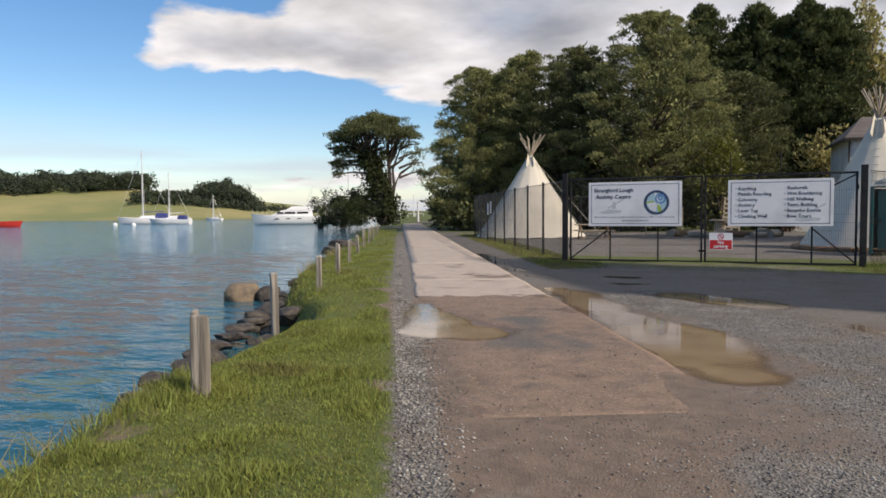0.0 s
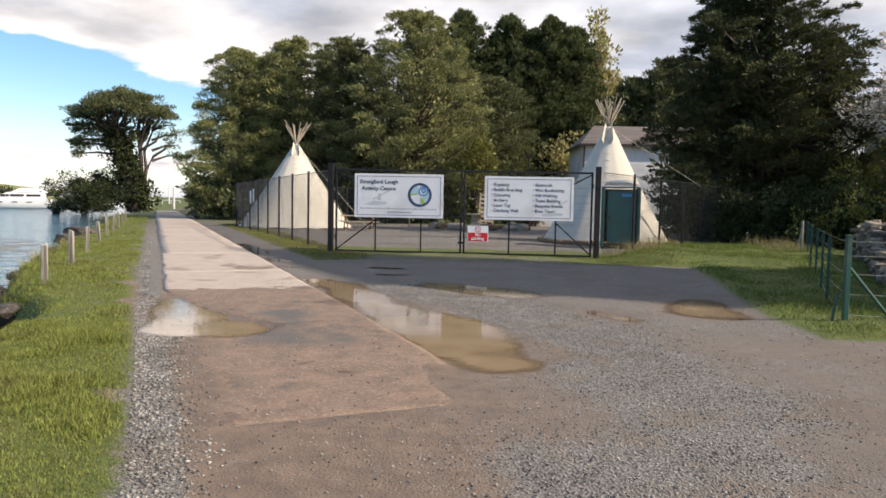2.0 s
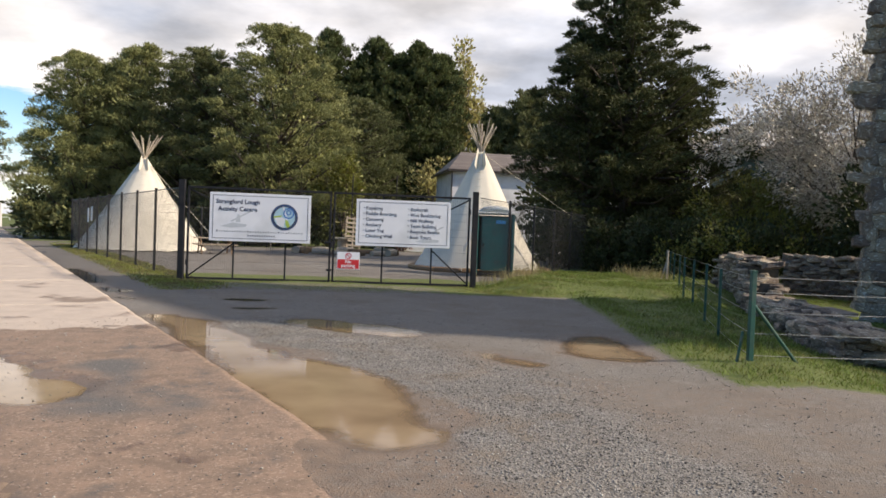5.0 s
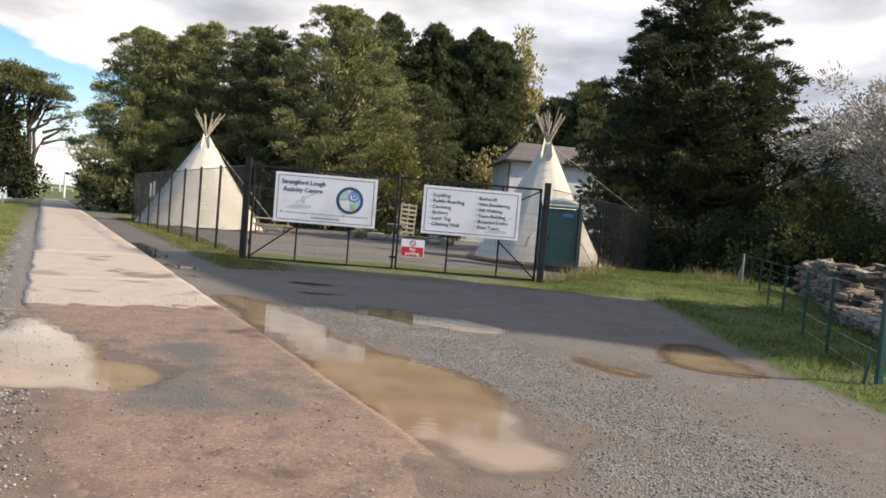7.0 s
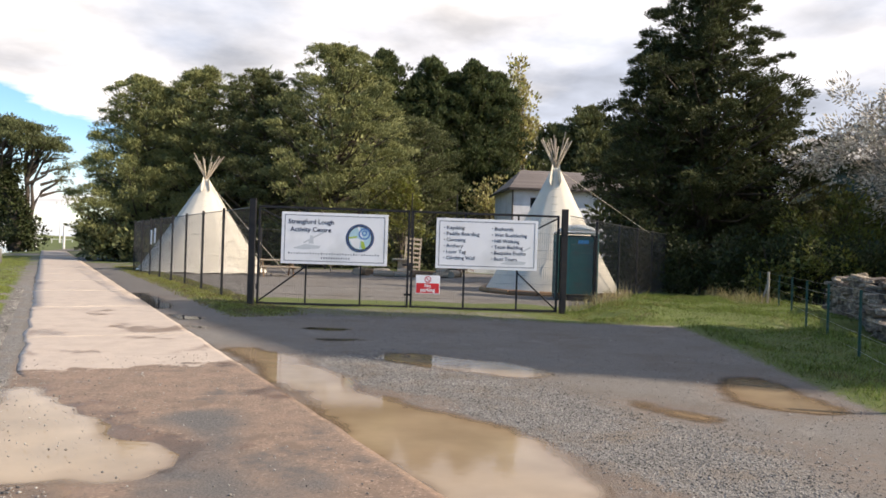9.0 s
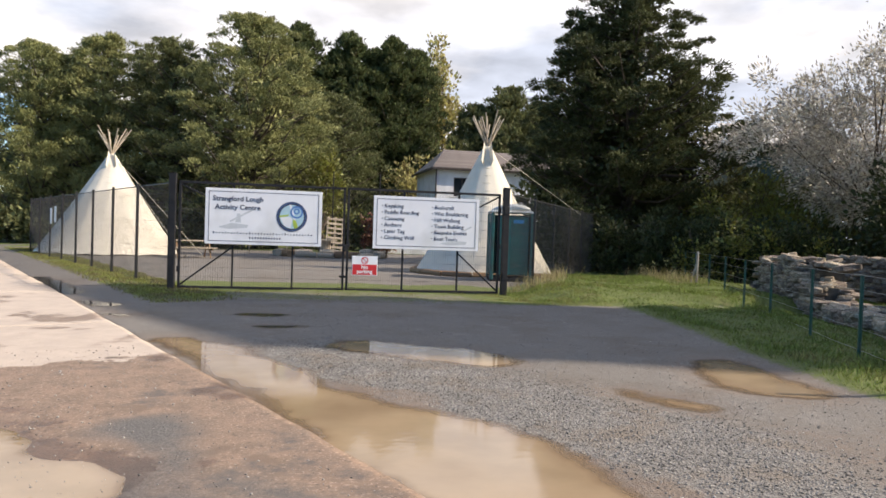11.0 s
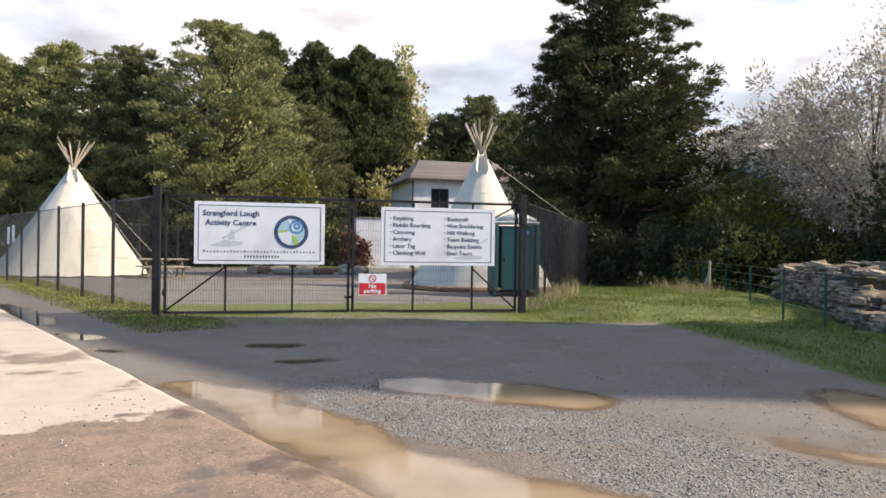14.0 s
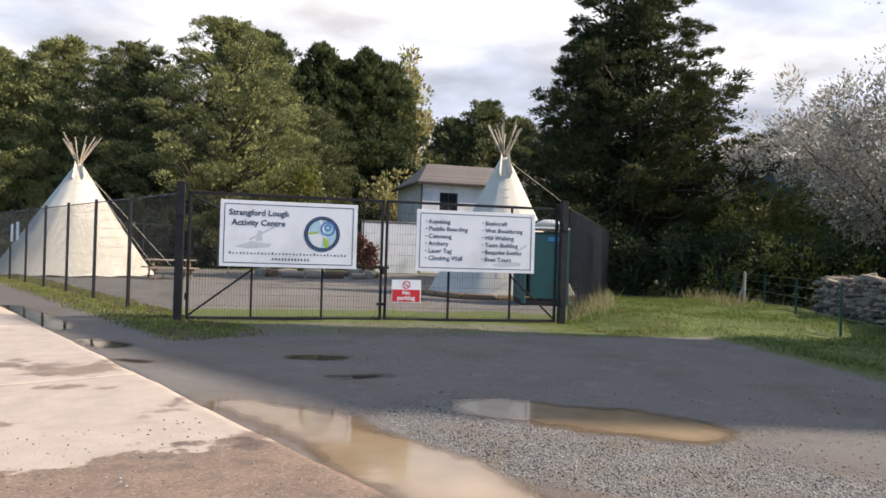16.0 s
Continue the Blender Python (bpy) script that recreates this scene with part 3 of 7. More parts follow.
def vnoise(x, y, scale):
    x, y = np.asarray(x) * scale, np.asarray(y) * scale
    xi, yi = np.floor(x).astype(int), np.floor(y).astype(int)
    fx, fy = x - xi, y - yi
    fx, fy = fx * fx * (3 - 2 * fx), fy * fy * (3 - 2 * fy)
    g = lambda a, b: _tab[a % 256, b % 256]
    return (g(xi, yi) * (1 - fx) + g(xi + 1, yi) * fx) * (1 - fy) + (g(xi, yi + 1) * (1 - fx) + g(xi + 1, yi + 1) * fx) * fy


def fnoise(x, y, scale, octaves=4):
    return sum((vnoise(x + 17.3 * k, y - 9.1 * k, scale * 2 ** k) - 0.5) * 0.5 ** k for k in range(octaves))


def step(a, b, v):
    t = np.clip((v - a) / (b - a), 0, 1)
    return t * t * (3 - 2 * t)


# ---- plan: road frame (s along the road, w to its right of the slab's right edge) ----
RO, RD, RN = np.array([1.35, -7.8]), np.array([-0.4507, 0.8927]), np.array([0.8927, 0.4507])


def to_road(x, y):
    return (x - RO[0]) * RD[0] + (y - RO[1]) * RD[1], (x - RO[0]) * RN[0] + (y - RO[1]) * RN[1]


def from_road(s, w):
    return RO[0] + s * RD[0] + w * RN[0], RO[1] + s * RD[1] + w * RN[1]


# puddles: x, y, radius at one end and at the other
PUDDLES = [
    [(1.35, -6.75, 0.32), (1.95, -7.6, 0.50), (2.45, -8.6, 0.50), (2.75, -9.4, 0.46), (3.35, -10.3, 0.62), (3.85, -11.2, 0.78), (4.25, -12.2, 0.72), (4.6, -12.95, 0.46)],
    [(3.58, -7.12, 0.46), (4.24, -7.61, 0.58), (4.82, -8.0, 0.56)],
    [(7.62, -8.42, 0.44), (7.38, -9.5, 0.58)],
    [(5.85, -9.78, 0.24), (6.2, -10.2, 0.28)],
    [(-0.95, -2.5, 0.24), (-0.55, -2.95, 0.30)],
    [(-0.15, -4.25, 0.17), (0.1, -4.4, 0.20)],
    [(-3.75, 2.9, 0.34), (-2.75, 1.1, 0.36), (-1.7, -1.1, 0.32)],
    [(1.9, -4.08, 0.15), (2.35, -4.1, 0.18)],
    [(2.25, -5.5, 0.16), (2.65, -5.5, 0.18)],
    [(-0.05, -9.65, 0.20), (0.55, -10.7, 0.40), (1.25, -11.75, 0.62), (1.6, -11.75, 0.55)],
]
WATER_Z, LAKE_Z = -0.012, -0.65


def puddle_depth(x, y, chain):
    """Signed distance to a chain of rounded capsules: below zero inside."""
    best = np.full(np.shape(x), 1e3)
    for (ax, ay, ar), (bx, by, br) in zip(chain, chain[1:]):
        dx, dy = bx - ax, by - ay
        t = np.clip(((x - ax) * dx + (y - ay) * dy) / (dx * dx + dy * dy), 0, 1)
        best = np.minimum(best, np.hypot(x - ax - t * dx, y - ay - t * dy) - (ar + t * (br - ar)))
    return best


def forecourt(x, y):
    """Signed distance, roughly, to the hard surface: below zero on it."""
    s, w = to_road(x, y)
    verge = -2.62 - w + 0.14 * step(0, -6, s)           # grass on the water's side
    strip = np.minimum(y + 2.15, w - 1.32 + 0.25 * fnoise(x, y, 0.8, 3))      # grass along the gate and the mesh fence
    edge = np.interp(y, [-12, -9.8, -8.0, -5.3, -3.0, -2.2], [8.15, 8.1, 8.3, 8.75, 9.0, 9.0])
    right = np.minimum(x - edge, y + 11.3 - 0.02 * (x - 10))
    right = np.where(y > -2.3, -50, right)
    return np.maximum(np.maximum(verge, strip), right)


def ground_z(x, y, dips=True):
    s, w = to_road(x, y)
    f = forecourt(x, y)
    z = 0.004 + 0.010 * fnoise(x, y, 0.9, 4) * step(0.3, -0.3, f)
    grass = step(-0.12, 0.25, f)
    z = z + grass * (0.035 + 0.05 * fnoise(x, y, 0.7, 4) + 0.16 * np.maximum(fnoise(x + 4.0, y, 0.8, 3), -0.1) * step(7.6, 9.2, x) * step(-12, -10.5, y))
    z = z + 0.15 * step(-2.5, -1.3, y + 0.7 * fnoise(x, y, 0.7, 3)) * step(7.3, 8.4, x + 0.5 * fnoise(x, y, 0.9, 3)) * step(8, 4, y) * step(0.0, 0.6, (x - 7.27) - 0.577 * y)
    if dips:
        for chain in PUDDLES:
            d = puddle_depth(x, y, chain) + 0.16 * fnoise(x, y, 1.4, 5) + 0.10 * fnoise(x, y, 5.5, 3)
            z = z - 0.032 * step(0.34, -0.42, d)
    # the bank down to the lake
    edge = -4.42 + 0.30 * fnoise(x, y, 0.5, 3) - 0.30 * step(-7.0, -9.5, s) - 0.2 * step(2, 6, s) + 0.85 * np.exp(-((s + 2.0) / 2.6) ** 2)
    z = z - 1.25 * step(edge + 0.12, edge - 0.95, w) * (w < -3) + 0.10 * fnoise(x, y, 1.3, 3) * step(edge + 0.3, edge - 0.5, w)
    z = z - 1.5 * step(-7, -20, w)
    # the sunken turf round the ruin
    fx = 8.87 + (y + 10.14) * 0.386
    z = z - 0.20 * step(0.4, 2.0, x - fx) * step(-12.5, -10.5, y) * step(12, 6, y)
    z = np.where(np.hypot(x - 5, y + 5) > 20, z - 0.02 * (f > 0), z)
    # far shore: fields rising behind the water
    r, th = np.hypot(x - 4, y + 20), np.degrees(np.arctan2(-(x - 4), y + 20))
    shore = 275 + 25 * np.sin(th * 0.25) + 60 * step(40, 30, th)
    amp = np.interp(th, [-180, -30, 20, 27, 33, 40, 46, 52, 70, 180], [3, 3, 2.5, 3.5, 5, 9, 15, 17, 18, 6])
    land = step(shore - 8, shore + 6, r) * (th > 12) * (w < -40)
    hill = amp * step(shore - 4, shore + 150, r) + 0.5
    z = np.where((w < -40) & (th > 12), z + land * (hill - z), z)
    z = np.where((w >= -40) & (s > 70), z + 1.2 * step(90, 260, s), z)
    return z


def graded(lo, hi, fine, far, grow=1.22):
    mid = np.arange(lo, hi + fine / 2, fine)
    out, st, v = [], fine, hi
    while v < far:
        st *= grow
        v += st
        out.append(v)
    lows, st, v = [], fine, lo
    while v > -far:
        st *= grow
        v -= st
        lows.append(v)
    return np.concatenate([lows[::-1], mid, out])


def build_ground():
    xs, ys = graded(-7.5, 12.5, 0.075, 3800), graded(-20.0, 3.0, 0.075, 3800)
    X, Y = np.meshgrid(xs, ys, indexing="ij")
    Z = ground_z(X, Y)
    s, w = to_road(X, Y)
    slab = (w > np.where(s < -0.5, -1.75, -2.05)) & (w < np.where(s < -4.9, -0.45, 0.03)) & (s > -7.1) & (s < 75)
    Z = np.where(slab, Z - 0.12, Z)
    nx, ny = X.shape
    i, j = np.meshgrid(np.arange(nx - 1), np.arange(ny - 1), indexing="ij")
    i, j = i.ravel(), j.ravel()
    quads = np.stack([i * ny + j, (i + 1) * ny + j, (i + 1) * ny + j + 1, i * ny + j + 1], 1)
    me = mesh_fast("ground", np.stack([X, Y, Z], -1).reshape(-1, 3), quads)
    f = forecourt(X, Y)
    yard = step(0.2, -0.4, np.maximum.reduce([0.35 - Y, -(w - 2.5), X - (7.0 + 0.577 * Y) + 0.3, Y - 27.0]))
    rough_yard = yard * step(1.0, 2.6, Y + 1.4 * fnoise(X, Y, 0.5, 3))
    grass = np.clip(0.5 + f * 2.2, 0, 1)
    grass = np.clip(grass - rough_yard, 0, 1)
    gate_gap = step(0.7, 0.0, np.abs(Y + 1.2) - 0.6) * step(0.6, 1.4, X) * step(6.9, 6.0, X)
    grass = grass - 0.52 * gate_gap
    # bands of loose gravel: beside the verge, round the large puddle and towards the fence
    gravel = step(0.22, -0.05, np.abs(w + 2.37) - 0.07 - 0.05 * step(-3, -8, s)) * step(-60, -2, -s)
    bank = puddle_depth(X, Y, [(2.9, -7.6, 0.5), (4.6, -9.6, 0.55), (5.6, -11.4, 0.75), (6.0, -13.6, 0.75), (5.6, -15.6, 0.75)])
    gravel = np.maximum(gravel, step(0.60, -0.45, bank + 0.9 * fnoise(X, Y, 0.9, 4)))
    gravel = np.maximum(gravel, 0.45 * step(0.05, 0.25, fnoise(X + 8.0, Y, 0.6, 4)) * step(-4.5, -7.0, Y) * (w > 0.3))
    gravel = np.maximum(gravel, 0.34 * step(-12.5, -15, Y) * step(2.0, 4.5, X))
    # bare earth worn through the verge
    bare = 0.5 * step(0.14, 0.26, fnoise(X + 3.0, Y, 1.1, 4)) * (w < -2.4) * (w > -4.6)
    grass = grass - bare
    mud = step(-8.2, -11.5, Y + 0.30 * X - 1.6 + 1.6 * fnoise(X, Y, 0.3, 3)) * (0.85 - 0.42 * step(3.6, 6.0, X + 1.5 * fnoise(X, Y, 0.5, 3)))
    mud = np.maximum(mud, 0.45 * step(0.7, 0.0, puddle_depth(X, Y, PUDDLES[2])))
    mud = np.maximum(mud, 0.42 * step(0.55, 0.0, np.minimum.reduce([puddle_depth(X, Y, c) for c in PUDDLES])))
    damp = 0.46 * step(0.40, -0.30, np.minimum.reduce([puddle_depth(X, Y, c) for c in PUDDLES]))
    damp = np.maximum(damp, 0.62 * step(0.9, -0.3, np.abs(Y + 3.6 - 0.1 * X) - 0.5 + 1.2 * fnoise(X, Y, 0.7, 3)) * step(-0.6, 0.6, X) * step(7.0, 5.0, X))
    damp = np.maximum(damp, 0.55 * step(1.3, 0.9, np.abs(w - 0.55)) * step(6, 8, Y + 8))
    cov = np.stack([grass, np.maximum(gravel * (1 - rough_yard), (0.42 + 0.5 * fnoise(X, Y, 0.4, 3)) * rough_yard), mud * (1 - rough_yard), np.ones_like(f)], -1).astype(np.float32)
    a = me.attributes.new("cover", "FLOAT_COLOR", "POINT")
    a.data.foreach_set("color", cov.ravel())
    d = me.attributes.new("damp", "FLOAT", "POINT")
    d.data.foreach_set("value", damp.astype(np.float32).ravel())
    fd = me.attributes.new("field", "FLOAT", "POINT")
    fd.data.foreach_set("value", (step(200, 250, np.hypot(X, Y)) * (w < -30)).astype(np.float32).ravel())
    ob = link("ground", me, GROUND, smooth=True)
    tagged(ob, "muddy tarmac forecourt with gravel, grass verges and turf", "ground", kind="structure")
    return ob


build_ground()


def flat_sheet(chain, grow, z, cell=0.05):
    """A level sheet of water that covers a dip with room to spare."""
    xs = [c[0] for c in chain]
    ys = [c[1] for c in chain]
    r = max(c[2] for c in chain) + grow
    X, Y = np.meshgrid(np.arange(min(xs) - r, max(xs) + r, cell), np.arange(min(ys) - r, max(ys) + r, cell), indexing="ij")
    nx, ny = X.shape
    i, j = np.meshgrid(np.arange(nx - 1), np.arange(ny - 1), indexing="ij")
    i, j = i.ravel(), j.ravel()
    keep = puddle_depth(X[i, j] + cell / 2, Y[i, j] + cell / 2, chain) < grow
    i, j = i[keep], j[keep]
    quads = np.stack([i * ny + j, (i + 1) * ny + j, (i + 1) * ny + j + 1, i * ny + j + 1], 1)
    used, inv = np.unique(quads, return_inverse=True)
    pts = np.stack([X, Y, np.full_like(X, z)], -1).reshape(-1, 3)[used]
    me = mesh_fast("puddle", pts, inv.reshape(-1, 4))
    s, w = to_road(pts[:, 0], pts[:, 1])
    bed = ground_z(pts[:, 0], pts[:, 1])
    a = me.attributes.new("depth", "FLOAT", "POINT")
    a.data.foreach_set("value", (z - bed).astype(np.float32))
    return me


def build_water():
    for k, chain in enumerate(PUDDLES):
        ob = link("puddle", flat_sheet(chain, 0.26, WATER_Z + 0.0004 * k), PUDDLE_CLEAR if 4 <= k <= 8 else PUDDLE, smooth=True)
        size = "broad shallow puddle of brown muddy rainwater" if k in (0, 1, 2, 9) else "small puddle of rainwater in worn tarmac"
        tagged(ob, size, "puddle", "rain puddles", "structure")
    xs = np.concatenate([-np.geomspace(3600, 30, 60), np.arange(-29, 8, 0.5)])
    ys = np.concatenate([np.arange(-60, 60, 0.8), np.geomspace(61, 3600, 60)])
    X, Y = np.meshgrid(xs, ys, indexing="ij")
    nx, ny = X.shape
    i, j = np.meshgrid(np.arange(nx - 1), np.arange(ny - 1), indexing="ij")
    i, j = i.ravel(), j.ravel()
    quads = np.stack([i * ny + j, (i + 1) * ny + j, (i + 1) * ny + j + 1, i * ny + j + 1], 1)
    s, w = to_road(X[i, j], Y[i, j])
    quads = quads[w < -3.8]
    me = mesh_fast("water", np.stack([X, Y, np.full_like(X, LAKE_Z)], -1).reshape(-1, 3), quads)
    s, w = to_road(X, Y)
    weed = 0.23 * step(-5.0, -8, w) * step(-34, -14, w) * step(-9, -1, s) * step(45, 18, s) - 0.06
    weed = np.where(w < -45, -0.3, weed)
    a = me.attributes.new("weed", "FLOAT", "POINT")
    a.data.foreach_set("value", weed.astype(np.float32).ravel())
    ob = link("water", me, LAKE, smooth=True)
    tagged(ob, "rippled blue-green lough water with floating brown weed", "lake", kind="structure")


build_water()

# ---- gates, signs and mesh fence ----
GATE_H, GATE_R = 2.40, 7.07


def wire_panel(width, z0, z1, pitch, row, r):
    """A welded mesh panel in the xz plane, from x = 0 to width."""
    V, F = [], []

    def bar(x0, y0, zz0, x1, zz1):
        k = sum(len(v) for v in V)
        if x0 == x1:
            q = [(x0 - r, y0 - r, zz0), (x0 + r, y0 - r, zz0), (x0, y0 + r, zz0), (x0 - r, y0 - r, zz1), (x0 + r, y0 - r, zz1), (x0, y0 + r, zz1)]
        else:
            q = [(x0, y0 - r, zz0 - r), (x0, y0 - r, zz0 + r), (x0, y0 + r, zz0), (x1, y0 - r, zz0 - r), (x1, y0 - r, zz0 + r), (x1, y0 + r, zz0)]
        V.append(q)
        F.extend([(k, k + 1, k + 4, k + 3), (k + 1, k + 2, k + 5, k + 4), (k + 2, k, k + 3, k + 5)])

    for x in np.arange(pitch / 2, width, pitch):
        bar(x, 0, z0, x, z1)
    for z in np.arange(z0 + 0.02, z1, row):
        bar(0, 2 * r, z, width, z)
    return mesh_fast("mesh_panel", np.array([p for q in V for p in q]), np.array(F))


def square_post(name, x, y, w, h, mat, parent, m=None, cap=True):
    bm = bmesh.new()
    box(bm, (x, y, h / 2 - 0.05), (w, w, h + 0.1), bevel=0.006, m=m)
    if cap:
        box(bm, (x, y, h + 0.008), (w + 0.008, w + 0.008, 0.016), bevel=0.004, m=m)
    return part(name, bm, mat, parent)


def word_mesh(body, size, align, bold, spacing):
    cu = bpy.data.curves.new("text", "FONT")
    cu.body, cu.size, cu.align_x, cu.offset, cu.extrude = body, size, align, bold, 0.0008
    cu.space_character, cu.resolution_u = spacing, 2
    tmp = new("tmp", cu)
    me = bpy.data.meshes.new_from_object(tmp.evaluated_get(bpy.context.evaluated_depsgraph_get()))
    bpy.data.objects.remove(tmp)
    bpy.data.curves.remove(cu)
    return me


def text_mesh(body, size, mat, parent, x, z, y=-0.004, align="LEFT", bold=0.0, spacing=1.0, name="lettering"):
    """A line of lettering, one part for each word."""
    right = lambda me: max(v.co.x for v in me.vertices)
    words = body.split(" ") if align == "LEFT" else [body]
    for k, word in enumerate(words):
        me = word_mesh(word, size, align, bold, spacing)
        shift = right(word_mesh(" ".join(words[:k + 1]), size, align, bold, spacing)) - right(me) if k else 0.0
        ob = link(name, me, mat, parent)
        ob.matrix_local = pose(x + shift, y, z, 90, 0, 0)


def rect(bm, x0, z0, x1, z1, y, thick=0.002):
    return box(bm, ((x0 + x1) / 2, y, (z0 + z1) / 2), (abs(x1 - x0), thick, abs(z1 - z0)))


def ring(bm, cx, cz, r0, r1, y, n=48, squash=1.0):
    vs = [[bm.verts.new((cx + r * math.cos(2 * math.pi * k / n) * squash, y, cz + r * math.sin(2 * math.pi * k / n))) for k in range(n)] for r in (r0, r1)]
    for k in range(n):
        bm.faces.new((vs[0][k], vs[0][(k + 1) % n], vs[1][(k + 1) % n], vs[1][k]))
    return bm


def ngon(bm, pts, y):
    bm.faces.new([bm.verts.new((x, y, z)) for x, z in pts])
    return bm


def sign_board(name, m, w, h, label):
    sg = root(name, m, label, "sign")
    bm = bmesh.new()
    box(bm, (w / 2, 0.006, h / 2), (w, 0.012, h), bevel=0.003)
    part("board", bm, SIGN_WHITE, sg)
    bm = bmesh.new()
    for x0, z0, x1, z1 in ((0.07, h - 0.075, w - 0.07, h - 0.063), (0.07, 0.063, w - 0.07, 0.075), (0.07, 0.075, 0.082, h - 0.075), (w - 0.082, 0.075, w - 0.07, h - 0.075)):
        rect(bm, x0, z0, x1, z1, -0.0022)
    part("border", bm, INK, sg)
    return sg


def build_signs():
    w, h = 2.44, 1.19
    a = sign_board("centre_sign", pose(0.58, -0.10, 1.005, 0, 0, 0), w, h, "white rectangular board with dark lettering and round logo")
    text_mesh("Strangford Lough", 0.150, INK, a, 0.15, 0.925, bold=0.0022)
    text_mesh("Activity Centre", 0.150, INK, a, 0.20, 0.745, bold=0.0022)
    bm = bmesh.new()
    for k, x in enumerate(np.arange(0.17, 2.24, 0.062)):
        rect(bm, x, 0.225, x + (0.018 if k % 3 else 0.026), 0.225 + (0.030 if k % 4 else 0.044), -0.0022)
    tagged(part("small_print", bm, INK, a), kind="stuff")
    bm = bmesh.new()
    for k, x in enumerate(np.arange(0.92, 1.56, 0.057)):
        rect(bm, x, 0.125, x + 0.024, 0.168, -0.0022)
    tagged(part("number_bars", bm, INK, a), kind="stuff")
    # round mark as plain shapes
    cx, cz = 1.80, 0.63
    bm = bmesh.new()
    ring(bm, cx, cz, 0.258, 0.325, -0.0040)
    ob = part("logo_ring", bm, INK, a)
    bm = bmesh.new()
    ring(bm, cx, cz, 0.293, 0.301, -0.0052)
    part("logo_ring_line", bm, BLUE, a)
    bm = bmesh.new()
    ngon(bm, [(cx + 0.272 * math.cos(t), cz + 0.272 * math.sin(t)) for t in np.linspace(0, 2 * math.pi, 40)[:-1]], -0.0030)
    part("logo_ground", bm, SKYBLUE, a)
    bm = bmesh.new()
    ngon(bm, [(cx - 0.25, cz - 0.02), (cx - 0.05, cz + 0.0), (cx + 0.02, cz - 0.05), (cx - 0.02, cz - 0.25), (cx - 0.16, cz - 0.2)], -0.0036)
    ngon(bm, [(cx - 0.06, cz + 0.26), (cx - 0.02, cz + 0.26), (cx + 0.13, cz - 0.2), (cx + 0.09, cz - 0.22)], -0.0044)
    part("logo_stripe", bm, SIGN_WHITE, a)
    bm = bmesh.new()
    ngon(bm, [(cx + 0.02, cz - 0.06), (cx + 0.09, cz - 0.08), (cx + 0.14, cz - 0.22), (cx + 0.08, cz - 0.26), (cx + 0.03, cz - 0.2)], -0.0050)
    ngon(bm, [(cx - 0.26, cz + 0.02), (cx - 0.06, cz + 0.05), (cx - 0.08, cz + 0.01), (cx - 0.26, cz - 0.02)], -0.0046)
    part("logo_leaf", bm, LIME, a)
    bm = bmesh.new()
    ring(bm, cx + 0.10, cz + 0.10, 0.10, 0.135, -0.0056, 30)
    ring(bm, cx + 0.10, cz + 0.12, 0.035, 0.065, -0.0056, 24)
    part("logo_curl", bm, BLUE, a)
    bm = bmesh.new()
    ngon(bm, [(0.26, 0.36), (0.55, 0.46), (0.90, 0.42), (0.86, 0.36), (0.5, 0.33)], -0.0026)
    ngon(bm, [(0.62, 0.47), (0.74, 0.47), (0.72, 0.66), (0.66, 0.66)], -0.0026)
    ngon(bm, [(0.50, 0.50), (0.52, 0.47), (0.98, 0.73), (0.96, 0.76)], -0.0032)
    part("faded_motif", bm, GREY_INK, a)

    b = sign_board("activities_sign", pose(4.14, -0.11, 1.005, 0, 0, 0), 2.38, 1.17, "white rectangular board listing activities in dark print")
    left = ("Kayaking", "Paddle Boarding", "Canoeing", "Archery", "Laser Tag", "Climbing Wall")
    right = ("Bushcraft", "Wet Bouldering", "Hill Walking", "Team Building", "Bespoke Events", "Boat Tours")
    for k in range(6):
        z = 0.915 - 0.140 * k
        text_mesh(left[k], 0.118, INK, b, 0.24, z, bold=0.0006)
        text_mesh(right[k], 0.118, INK, b, 1.36, z, bold=0.0006)
    bm = bmesh.new()
    for k in range(6):
        for x in (0.18, 1.30):
            part("bullet", rect(bmesh.new(), x, 0.945 - 0.140 * k, x + 0.022, 0.963 - 0.140 * k, -0.0022), INK, b)
    ngon(bm, [(1.50, 0.15), (1.75, 0.23), (2.12, 0.20), (2.08, 0.14), (1.7, 0.12)], -0.0026)
    ngon(bm, [(1.95, 0.42), (1.98, 0.40), (2.22, 0.53), (2.20, 0.56)], -0.0026)
    part("faded_motif", bm, GREY_INK, b)

    c = root("no_parking_sign", pose(3.70, -0.11, 0.40, 0, 0, 0), "white and red no parking sign wired to a gate", "sign")
    bm = bmesh.new()
    box(bm, (0.28, 0.004, 0.215), (0.56, 0.008, 0.43), bevel=0.002)
    part("board", bm, SIGN_WHITE, c)
    bm = bmesh.new()
    rect(bm, 0.015, 0.015, 0.545, 0.245, -0.0016)
    part("red_panel", bm, RED, c)
    bm = bmesh.new()
    ring(bm, 0.28, 0.335, 0.058, 0.076, -0.0030, 32)
    box(bm, (0.28, -0.0030, 0.335), (0.125, 0.001, 0.016), m=Matrix.Translation((0.28, 0, 0.335)) @ Matrix.Rotation(radians(45), 4, "Y") @ Matrix.Translation((-0.28, 0, -0.335)))
    part("prohibition_ring", bm, RED, c)
    text_mesh("No", 0.115, SIGN_WHITE, c, 0.28, 0.150, align="CENTER", bold=0.003)
    text_mesh("parking", 0.115, SIGN_WHITE, c, 0.28, 0.052, align="CENTER", bold=0.003)


